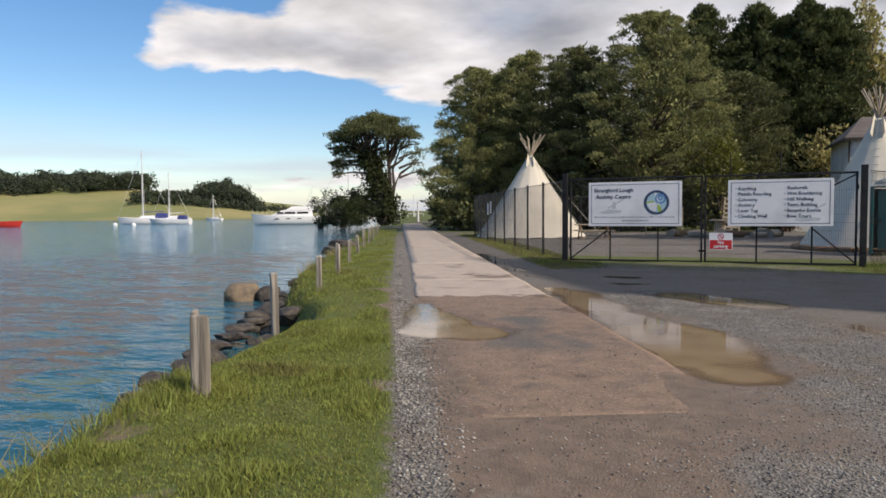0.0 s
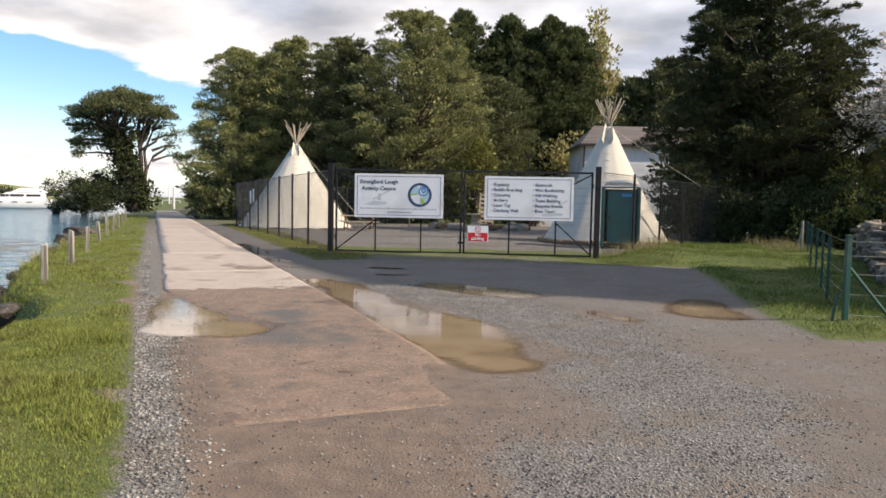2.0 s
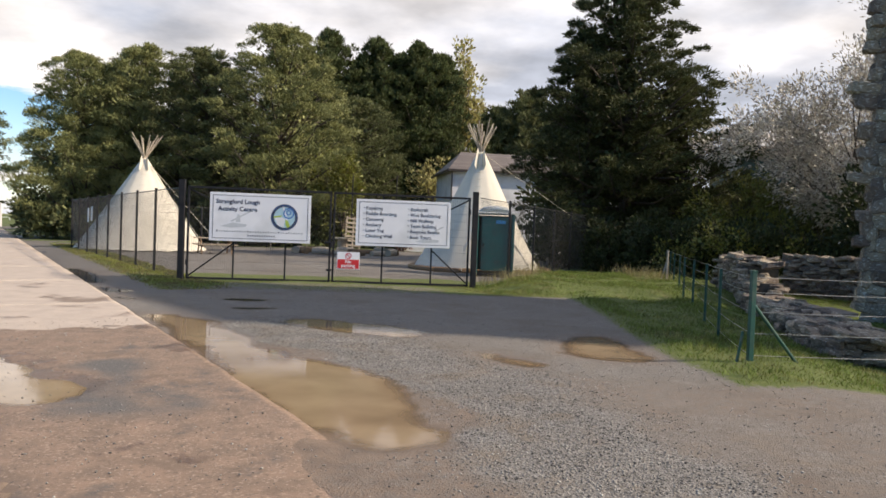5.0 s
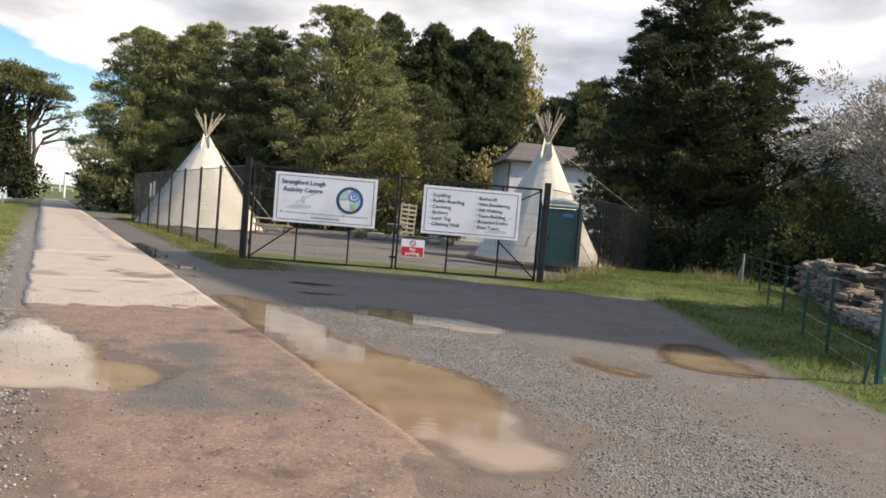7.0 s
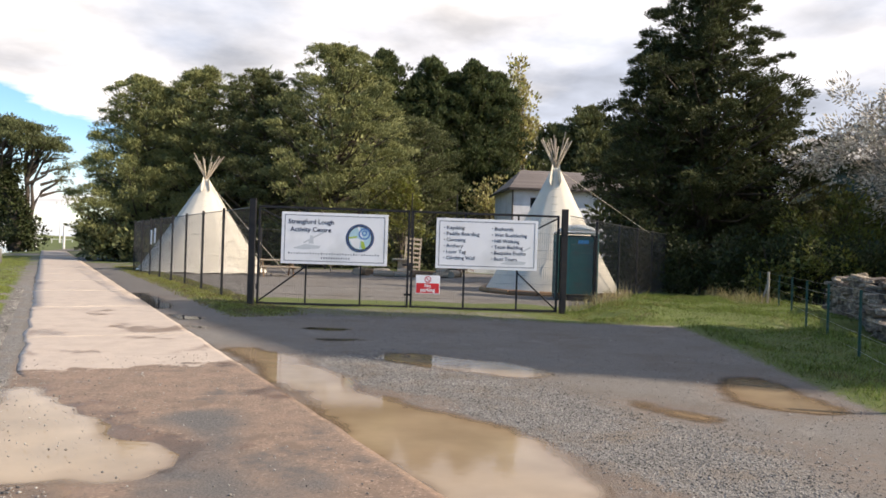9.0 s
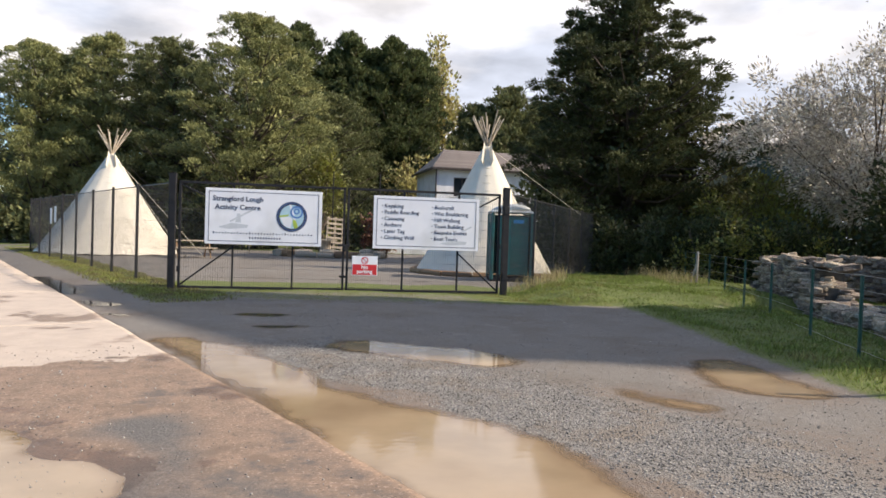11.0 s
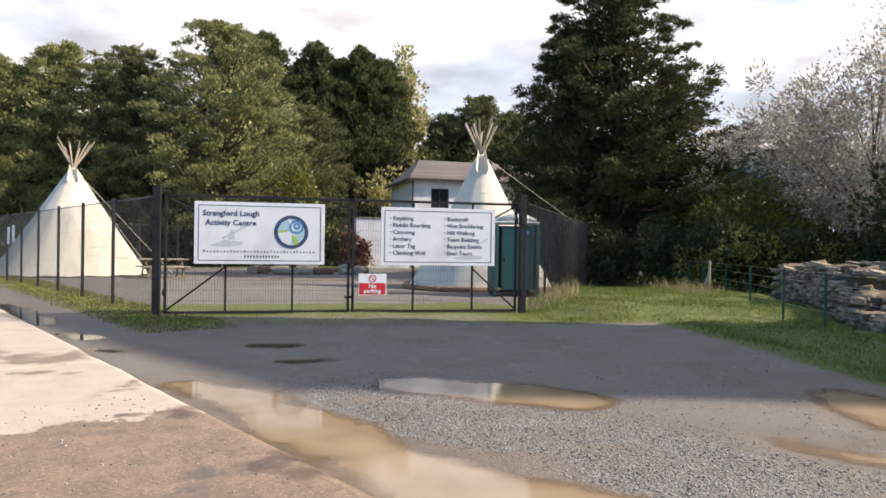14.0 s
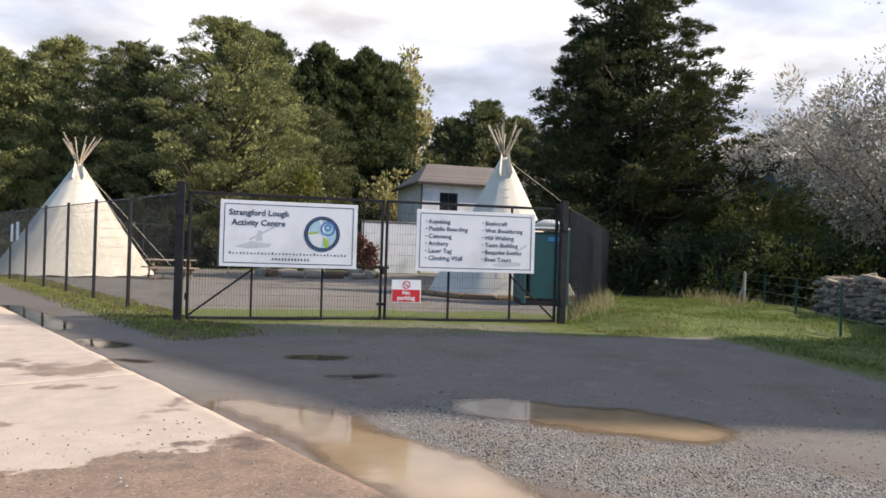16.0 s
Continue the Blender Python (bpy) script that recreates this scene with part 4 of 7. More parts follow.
def build_gate(name, x0, x1, brace_left, label):
    g = root(name, pose(x0, 0, 0), label, "gate", "double gates")
    W = x1 - x0
    z0, z1, t = 0.07, 2.30, 0.05
    for nm, c, sz in (("bottom_rail", (W / 2, 0, z0), (W, t, t)), ("top_rail", (W / 2, 0, z1), (W, t, t)), ("end_stile", (t / 2, 0, (z0 + z1) / 2), (t, t, z1 - z0)), ("end_stile", (W - t / 2, 0, (z0 + z1) / 2), (t, t, z1 - z0))):
        bm = bmesh.new()
        part(nm, box(bm, c, sz, bevel=0.004), BLACK_STEEL, g)
    xs = (W * 0.32, W * 0.68) if brace_left else (W * 0.36, W * 0.72)
    for x in xs:
        bm = bmesh.new()
        part("upright", box(bm, (x, 0.002, (z0 + z1) / 2), (0.04, 0.04, z1 - z0 - t), bevel=0.003), BLACK_STEEL, g)
    hinge, inner = (t, xs[0]) if brace_left else (W - t, xs[1])
    for za, zb in ((z0 + 0.05, 0.95), (z1 - 0.05, 1.75)):
        bm = bmesh.new()
        part("brace", cyl(bm, (hinge, 0.006, za), (inner, 0.006, zb), 0.018, sides=6), BLACK_STEEL, g)
    me = wire_panel(W - 2 * t, z0, z1, 0.05, 0.2, 0.0021)
    ob = link("mesh_infill", me, WIRE, g)
    ob.location = (t, -0.02, 0)
    for z in (0.45, 1.95):
        bm = bmesh.new()
        hx = 0.0 if brace_left else W
        part("hinge", cyl(bm, (hx, 0, z - 0.06), (hx, 0, z + 0.06), 0.025, sides=8), BLACK_STEEL, g)
    if brace_left:
        bm = bmesh.new()
        box(bm, (W - 0.02, -0.05, 1.05), (0.26, 0.03, 0.05), bevel=0.004)
        box(bm, (W + 0.02, -0.06, 0.98), (0.07, 0.05, 0.12), bevel=0.006)
        part("slide_bolt", bm, BLACK_STEEL, g)
        bm = bmesh.new()
        box(bm, (W - 0.03, -0.04, 0.36), (0.14, 0.04, 0.05), bevel=0.004)
        cyl(bm, (W - 0.03, -0.04, 0.02), (W - 0.03, -0.04, 0.5), 0.01, sides=6)
        part("drop_bolt", bm, BLACK_STEEL, g)


def build_gateway():
    for x, nm in ((-0.10, "post"), (GATE_R + 0.10, "post")):
        p = root("gate_post", pose(x, 0, 0), "square black steel gate post set in the ground", "post", "gate posts")
        square_post("shaft", 0, 0, 0.14, 2.46, BLACK_STEEL, p)
        for z in (0.45, 1.95):
            bm = bmesh.new()
            part("hinge_plate", box(bm, (0.0, -0.078, z), (0.10, 0.012, 0.16), bevel=0.003), BLACK_STEEL, p)
    build_gate("gate", 0.03, 3.53, True, "closed black steel gate leaf with welded mesh infill")
    build_gate("gate", 3.57, 7.04, False, "closed black steel gate leaf with mesh infill and diagonal braces")


def build_fence(x, y, dx, dy, bays, bay, h, label, first=0):
    """Mesh fence: posts, panels and clips along a line."""
    ang = math.degrees(math.atan2(dy, dx))
    fe = root("mesh_fence", pose(x, y, 0, 0, 0, ang), label, "fence", "yard fence")
    proto = None
    me_panel = wire_panel(bay - 0.06, 0.04, h - 0.05, 0.05, 0.2, 0.0019)
    bmp = bmesh.new()
    box(bmp, (0, 0, h / 2 - 0.1), (0.06, 0.06, h + 0.2), bevel=0.004)
    box(bmp, (0, 0, h + 0.006), (0.066, 0.066, 0.012), bevel=0.003)
    pm = bpy.data.meshes.new("fence_post")
    bmp.to_mesh(pm)
    bmp.free()
    pm.materials.append(BLACK_STEEL)
    for k in range(bays + 1):
        if k >= first:
            ob = link("fence_post", pm, None, fe)
            ob.location = (k * bay, 0, 0)
        if k < bays:
            ob = link("mesh_panel", me_panel, WIRE, fe)
            ob.location = (k * bay + 0.03, -0.036, 0)
            bm = bmesh.new()
            box(bm, (k * bay + bay / 2, -0.03, h - 0.05), (bay - 0.06, 0.012, 0.02))
            part("top_wire", bm, WIRE, fe)


build_gateway()
build_signs()
build_fence(-0.19, 0.03, -0.470, 0.883, 8, 2.44, 2.32, "tall black welded mesh fence beside the lane", 1)
build_fence(7.27, 0.03, 0.50, 0.866, 7, 2.55, 2.38, "tall black welded mesh fence beside rough grass", 1)
build_fence(-9.36, 17.26, 0.62, 0.784, 5, 2.5, 2.32, "tall black mesh fence at the back of the yard", 1)

# ---- tents ----
def build_tipi(x, y, apex, r, turn, flap, label, ropes):
    """A pole tent: a canvas cone in gores, smoke flaps, door seam, poles, guy ropes and pegs."""
    t = root("tipi_tent", pose(x, y, 0, 0, 0, turn), label, "tent", "canvas tents")
    rng = np.random.default_rng(int(abs(x) * 10))
    n, rows = 56, 22
    V = []
    for j in range(rows + 1):
        f = j / rows
        for i in range(n):
            a = 2 * math.pi * i / n
            rad = r * (1 - f) + 0.13 * f
            rad *= 1 - 0.030 * math.sin(math.pi * f) * (0.5 + 0.5 * math.cos(14 * a)) - 0.02 * math.sin(math.pi * f)
            lift = 0.05 + (0.05 * (0.5 + 0.5 * math.cos(14 * a)) if j == 0 else 0)
            off = 0.25 * f
            V.append((rad * math.cos(a), rad * math.sin(a) + off, lift * (1 - f) + apex * f))
    F = [(j * n + i, j * n + (i + 1) % n, (j + 1) * n + (i + 1) % n, (j + 1) * n + i) for j in range(rows) for i in range(n)]
    link("canvas", mesh_fast("canvas", V, F), CANVAS, t, smooth=True)
    # overlap seam and lacing pins down the front
    a = radians(-90)
    for k in range(12):
        f = 0.22 + 0.06 * k
        rad = r * (1 - f) + 0.13 * f
        bm = bmesh.new()
        part("lacing_pin", cyl(bm, (-0.12, -rad * 0.985 + 0.25 * f - 0.01, apex * f), (0.12, -rad * 0.985 + 0.25 * f - 0.01, apex * f), 0.006, sides=6), CANVAS, t)
    for sgn in (-1, 1):
        bm = bmesh.new()
        p = [(sgn * 0.05, -0.16, apex * 0.80), (sgn * 0.42 * flap, -0.36, apex * 0.88), (sgn * 0.26 * flap, -0.02, apex * 1.03), (sgn * 0.06, 0.10, apex * 0.985)]
        vs = [bm.verts.new(q) for q in p] + [bm.verts.new((q[0], q[1] + 0.015, q[2])) for q in p]
        bm.faces.new(vs[:4])
        bm.faces.new(vs[4:][::-1])
        for i in range(4):
            bm.faces.new((vs[i], vs[4 + i], vs[4 + (i + 1) % 4], vs[(i + 1) % 4]))
        part("smoke_flap", bm, CANVAS, t)
    bm = bmesh.new()
    ngon_pts = []
    for k in range(20):
        q = 2 * math.pi * k / 20
        px, pz = 0.36 * math.cos(q), 0.70 + 0.52 * math.sin(q)
        f = pz / apex
        rad = (r * (1 - f) + 0.13 * f) * 0.985
        ngon_pts.append(bm.verts.new((px, -math.sqrt(max(rad * rad - px * px, 0)) + 0.25 * f - 0.02, pz)))
    bm.faces.new(ngon_pts)
    part("door_flap", bm, CANVAS, t, "canvas door flap")
    for k in range(13):
        a = 2 * math.pi * k / 13 + rng.uniform(-0.1, 0.1)
        top = Vector((0, 0.25, apex))
        base = Vector((r * 0.93 * math.cos(a), r * 0.93 * math.sin(a), 0.0))
        d = (top + Vector((rng.uniform(-0.07, 0.07), rng.uniform(-0.07, 0.07), 0)) - base)
        tip = base + d * (1 + rng.uniform(0.19, 0.29))
        V, F = tubes([([base, base + d * 0.5, tip], [0.045, 0.04, 0.022])], 6)
        link("tent_pole", mesh_fast("tent_pole", V, F), POLE, t)
    for a, L, z in ropes:
        end = (L * math.cos(a), L * math.sin(a), z)
        V, F = tubes([([(0, 0.2, apex), end], [0.012 if z < 0.5 else 0.007] * 2)], 5)
        link("guy_rope", mesh_fast("guy_rope", V, F), ROPE, t)
        if z < 0.5:
            bm = bmesh.new()
            part("tent_peg", cyl(bm, (end[0], end[1], -0.1), (end[0] * 1.02, end[1] * 1.02, 0.16), 0.018, 0.022, 6), POLE, t)
    return t


# ---- foliage ----
def crown_mesh(clumps, per, spread, length, width, rng, lift=0.35, squash=0.7):
    """Tufts of needles or leaves round clump centres: clumps is an array of x, y, z, outward x, y, z, size."""
    c = np.repeat(clumps, per, axis=0)
    off = rng.normal(size=(len(c), 3))
    off /= np.linalg.norm(off, axis=1, keepdims=True)
    rad = rng.uniform(0.15, 1.0, len(c)) ** 0.6
    pos = off * rad[:, None] * spread * c[:, 6:7]
    pos[:, 2] *= squash
    d = off * 0.9 + c[:, 3:6] * 0.7 + np.array([0, 0, lift]) + rng.normal(size=(len(c), 3)) * 0.35
    v, f = blades(c[:, :3] + pos, d, length, width, rng)
    return v, f


def wooden(lines, stems, sides, t):
    """The bark of a tree: its trunk as one part and all its boughs as another."""
    V, F = tubes(lines[:stems], sides + 3)
    link("trunk", mesh_fast("trunk", V, F), BARK, t, smooth=True)
    V, F = tubes(lines[stems:], sides)
    tagged(link("branch_frame", mesh_fast("branch_frame", V, F), BARK, t, smooth=True), kind="stuff")


def conifer(name, x, y, h, r, mat, seed, label, low=0.05, limbs=130, rise=0.30, shape="pine", pads=4, per=165, puff=0.74, needle=0.20, width=0.058, up=0.75, squash=0.52, leaders=3):
    """A conifer: tapered trunk, limbs with an uneven reach, and on each limb several tufted pads of needles with dark gaps between."""
    rng = np.random.default_rng(seed)
    t = root(name, pose(x, y, 0, 0, 0, float(rng.uniform(0, 360))), label, "tree")
    lean = rng.normal(size=2) * 0.02 * h
    at = lambda f: np.array([lean[0] * f * f, lean[1] * f * f, h * 0.97 * f])
    lines = [([at(0) - np.array([0, 0, 0.2]), at(0.35), at(0.7), at(1.0)], [h * 0.022 + 0.06, h * 0.015 + 0.04, h * 0.008 + 0.03, 0.02])]
    P, D, S, inner = [], [], [], []
    for k in range(limbs):
        f = low + (1 - low) * ((k + rng.uniform(0, 1)) / limbs) ** 0.92
        q = (f - low) / (1 - low)
        a = k * 2.39996 + rng.uniform(-0.5, 0.5)
        if shape == "spire":
            rad = r * (1 - q ** 2.4) ** 0.8
        elif shape == "broad":
            rad = r * (1 - q ** 2.0) ** 0.78 * min(1.0, 0.80 + 1.2 * q)
        else:
            rad = r * 1.08 * (1 - q ** 2.4) ** 0.70 * min(1.0, 0.74 + 1.4 * q)
        lobe = noise.noise(Vector((1.5 * math.cos(a), 1.5 * math.sin(a), f * h * 0.42 + seed * 3.7)))
        rad = (rad + 0.25) * (1 + (0.26 if shape == "broad" else 0.42) * lobe) * rng.uniform(0.74, 1.08)
        out = np.array([math.cos(a), math.sin(a), rise + 0.9 * max(0.0, q - 0.66) + rng.uniform(-0.10, 0.12)])
        base = at(f * 0.97)
        base[2] -= 0.18 * rad
        tip = base + out * rad + np.array([0, 0, 0.06 * rad * rad / r])
        mid = base + out * rad * 0.55 - np.array([0, 0, 0.06 * rad])
        lines.append(([base, mid, tip], [0.022 + 0.016 * rad, 0.018 + 0.007 * rad, 0.008]))
        side = np.array([-math.sin(a), math.cos(a), 0])
        for j in range(max(2, int(round(pads * (0.35 + 0.65 * rad / r))))):
            g = 1.0 if j == 0 else rng.uniform(0.42, 1.0)
            p = (base * (1 - g) + tip * g) if g > 0.55 else base * (1 - g) + mid * g
            p = p + side * rng.uniform(-0.34, 0.34) * rad * (1.15 - g if j else 0.1) + np.array([0, 0, rng.uniform(-0.10, 0.14)])
            P.append(p)
            D.append(out / np.linalg.norm(out) * (0.75 if j else 1.0) + side * rng.uniform(-0.5, 0.5) + np.array([0, 0, up * rng.uniform(0.6, 1.3)]))
            S.append(rng.uniform(0.7, 1.3) * (0.70 + 0.30 * rad / r))
        for g in (0.15, 0.35, 0.55):
            inner.append(base + (mid - base) * g / 0.55 + rng.normal(size=3) * 0.15 * rad)
    for k in range(leaders):
        e = at(0.97) + np.array([*(rng.normal(size=2) * 0.05 * r), h * 0.02 * rng.uniform(0, 1)])
        for j in range(3):
            P.append(e + np.array([0, 0, 0.30 * j - 0.5]))
            D.append(np.array([*(rng.normal(size=2) * 0.35), 1.2]))
            S.append(1.1 - 0.2 * j)
    wooden(lines, 1, 5, t)
    P, D, S = np.repeat(np.array(P), per, 0), np.repeat(np.array(D), per, 0), np.repeat(np.array(S), per)
    n = len(P)
    D /= np.linalg.norm(D, axis=1, keepdims=True)
    face = rng.normal(size=(n, 3)) * 0.62 + D * 0.55 + np.array([0, 0, 0.30])
    face /= np.linalg.norm(face, axis=1, keepdims=True)
    C = P + face * (puff * S * rng.uniform(0.45, 1.05, n))[:, None] * np.array([1, 1, squash])
    grow = D * 0.8 + face * 0.35 + rng.normal(size=(n, 3)) * 0.45
    v, f = blades(C, grow, needle, width, rng, face + rng.normal(size=(n, 3)) * 0.16)
    core = np.repeat(np.array(inner), 9, 0)
    core = core + rng.normal(size=core.shape) * 0.32
    v2, f2 = blades(core, rng.normal(size=core.shape), needle * 1.7, needle * 0.8, rng)
    link("crown", mesh_fast("crown", np.concatenate([v, v2]), np.concatenate([f, f2 + len(v)])), mat, t)
    return t


def leafy(name, x, y, h, r, mat, seed, label, clumps=150, per=40, base=0.3, length=0.22, width=0.12, clump=0.6, squash=1.0, limbs=9, category="tree", open_top=0.0):
    """A broadleaved tree or bush: forked limbs and an uneven crown of leaf clumps with gaps."""
    rng = np.random.default_rng(seed)
    t = root(name, pose(x, y, 0, 0, 0, float(rng.uniform(0, 360))), label, category)
    lines = [([(0, 0, -0.2), (0.08 * r, 0.02, h * base * 0.6), (0.02, 0.05 * r, h * base)], [0.03 + h * 0.018, 0.03 + h * 0.014, 0.02 + h * 0.012])]
    ends = []
    for k in range(limbs):
        a = k * 2.39996 + rng.uniform(-0.4, 0.4)
        q = rng.uniform(0.35, 0.95)
        e = np.array([math.cos(a) * r * q, math.sin(a) * r * q, h * (base + (1 - base) * rng.uniform(0.35, 0.95) * math.sqrt(max(0.05, 1 - 0.55 * q * q)))])
        s = np.array([0.02, 0.05 * r, h * base * rng.uniform(0.6, 1.0)])
        mid = (s + e) / 2 + rng.normal(size=3) * 0.08 * r
        lines.append(([s, mid, e], [0.02 + h * 0.008, 0.015 + h * 0.004, 0.012]))
        ends.append((mid, e))
        for _ in range(3):
            e2 = e + rng.normal(size=3) * np.array([0.3, 0.3, 0.25]) * r
            m2 = (mid + e2) / 2
            lines.append(([mid, m2, e2], [0.02, 0.014, 0.007]))
            ends.append((m2, e2))
    cl = []
    for k in range(clumps):
        m, e = ends[int(rng.integers(len(ends)))]
        p = m + (e - m) * rng.uniform(0.3, 1.1) + rng.normal(size=3) * 0.14 * r
        o = p - np.array([0, 0, h * 0.5])
        o /= np.linalg.norm(o) + 1e-6
        p[2] = max(p[2], 0.15)
        cl.append([*p, *o, rng.uniform(0.6, 1.3) * (1 - open_top * max(0, p[2] / h - 0.6))])
    wooden(lines, 1, 6, t)
    v, f = crown_mesh(np.array(cl), per, clump, length, width, rng, 0.2, squash)
    link("crown", mesh_fast("crown", v, f), mat, t)
    return t


def umbrella_pine(x, y, h, label):
    """A wind-shaped old pine: broad ivy-clad trunk leaning to the water, bare crooked limbs, a domed top and ragged shelves below it."""
    rng = np.random.default_rng(41)
    t = root("umbrella_pine", pose(x, y, 0, 0, 0, 27.8), label, "tree")
    lean = lambda f: np.array([0.2 - 0.9 * f - 2.2 * f * f, 0, h * 0.72 * f])
    lines = [([lean(f) for f in (-0.03, 0.25, 0.5, 0.75, 1.0)], [1.1, 0.95, 0.8, 0.55, 0.35])]
    lines.append(([(1.2, 0.3, -0.3), (0.9, 0.3, h * 0.25), (1.1, 0.2, h * 0.45), (0.7, 0, h * 0.7)], [0.45, 0.36, 0.26, 0.16]))
    lines.append(([(1.3, 0.2, h * 0.18), (1.7, 0, h * 0.34), (2.6, 0, h * 0.46), (3.9, 0, h * 0.52), (4.9, 0, h * 0.6)], [0.28, 0.24, 0.19, 0.14, 0.08]))
    lines.append(([(1.7, 0, h * 0.34), (1.5, 0, h * 0.5), (2.3, 0, h * 0.64), (3.2, 0, h * 0.78)], [0.2, 0.17, 0.13, 0.08]))
    top, low = [], []
    for k in range(48):
        a, q = k * 2.39996, math.sqrt((k + 0.5) / 48)
        e = np.array([-1.1 + math.cos(a) * q * 5.4, math.sin(a) * q * 5.0, h * (0.97 - 0.20 * q ** 2.4) + rng.uniform(-0.35, 0.25)])
        s = lean(rng.uniform(0.7, 1.0)) if e[0] < 0.8 else np.array([0.9, 0.1, h * rng.uniform(0.5, 0.66)])
        mid = s * 0.5 + e * 0.5 + rng.normal(size=3) * np.array([0.6, 0.5, 0.3]) - np.array([0, 0, 0.5])
        lines.append(([s, mid, e], [0.24, 0.13, 0.05]))
        for _ in range(7):
            top.append([*(e + rng.normal(size=3) * np.array([0.75, 0.8, 0.30])), 0, 0, 0.8, rng.uniform(0.8, 1.4)])
    for z, x0, x1 in ((0.77, -7.2, -3.5), (0.70, -7.9, -4.6), (0.66, -6.8, -3.0), (0.57, -7.0, -3.4), (0.53, -7.3, -5.2), (0.46, -6.9, -5.9),
                      (0.66, -3.2, 0.6), (0.60, -2.6, 0.9), (0.74, 2.0, 5.0), (0.66, 3.0, 5.6), (0.57, 3.6, 5.8), (0.48, 4.4, 6.0)):
        e = np.array([x0 if x0 < 0 else x1, rng.uniform(-1, 1), h * z])
        s = lean(min(1.0, z / 0.72)) if x0 < 1 else np.array([2.4, 0, h * (z - 0.06)])
        lines.append(([s, (s + e) / 2 + np.array([0, 0, 0.25]), e], [0.2, 0.12, 0.04]))
        for _ in range(int(abs(x1 - x0) * (6 if x0 < 1.5 else 2)) + 3):
            p = np.array([rng.uniform(x0, x1), rng.uniform(-1.4, 1.4), h * z + rng.normal() * 0.28])
            low.append([*p, 0, 0, 0.4, rng.uniform(0.4, 0.75)])
    wooden(lines, 1, 8, t)
    v, f = crown_mesh(np.array(top), 60, 0.8, 0.36, 0.13, rng, 0.5, 0.34)
    link("crown", mesh_fast("crown", v, f), PINE_DARK, t)
    v, f = crown_mesh(np.array(low), 34, 0.85, 0.42, 0.12, rng, 0.2, 0.3)
    link("lower_crown", mesh_fast("lower_crown", v, f), PINE_DARK, t, "dark ragged shelves of needles")
    iv = []
    for k in range(260):
        f0 = rng.uniform(0, 0.95)
        p = lean(f0) + np.array([0.7 * (1 - f0), 0, 0]) + rng.normal(size=3) * np.array([0.75, 0.75, 0.3]) * (1.3 - 0.75 * f0)
        iv.append([*p, *(rng.normal(size=3) * 0.5), 1.0])
    v, f = crown_mesh(np.array(iv), 36, 0.7, 0.4, 0.3, rng, 0.0, 1.0)
    link("ivy", mesh_fast("ivy", v, f), BUSH, t, "dark ivy up the trunk")
    return t


def hedge(name, pts, h, depth, mat, seed, label, per=90, dens=9, length=0.15, width=0.085, category="hedge", clump=0.5):
    """A dense uneven bank of leaves along a line."""
    rng = np.random.default_rng(seed)
    t = root(name, pose(pts[0][0], pts[0][1], 0), label, category)
    cl, lines = [], []
    p0 = np.array(pts[0])
    for a, b in zip(pts, pts[1:]):
        a, b = np.array(a) - p0, np.array(b) - p0
        L = np.linalg.norm(b - a)
        nrm = np.array([-(b - a)[1], (b - a)[0]]) / L
        for k in range(int(L * dens * h)):
            q = a + (b - a) * rng.uniform(0, 1) + nrm * rng.uniform(-0.5, 0.5) * depth
            top = h * (0.8 + 0.9 * float(fnoise(q[0] + seed, q[1], 0.45, 3)))
            z = top * rng.uniform(0.05, 1.0) ** 0.7
            cl.append([q[0], q[1], max(z, 0.1), *(rng.normal(size=2) * 0.4), 0.5, rng.uniform(0.6, 1.3)])
        for k in range(int(L * 1.2)):
            q = a + (b - a) * rng.uniform(0, 1)
            lines.append(([(q[0], q[1], -0.1), (q[0] + 0.1, q[1], h * 0.5), (q[0] - 0.1, q[1] + 0.1, h * 0.85)], [0.04, 0.03, 0.01]))
    V, F = tubes(lines, 5)
    tagged(link("stem_frame", mesh_fast("stem_frame", V, F), BARK, t), kind="stuff")
    v, f = crown_mesh(np.array(cl), per, clump, length, width, rng, 0.2, 0.9)
    link("leaves", mesh_fast("leaves", v, f), mat, t)
    return t


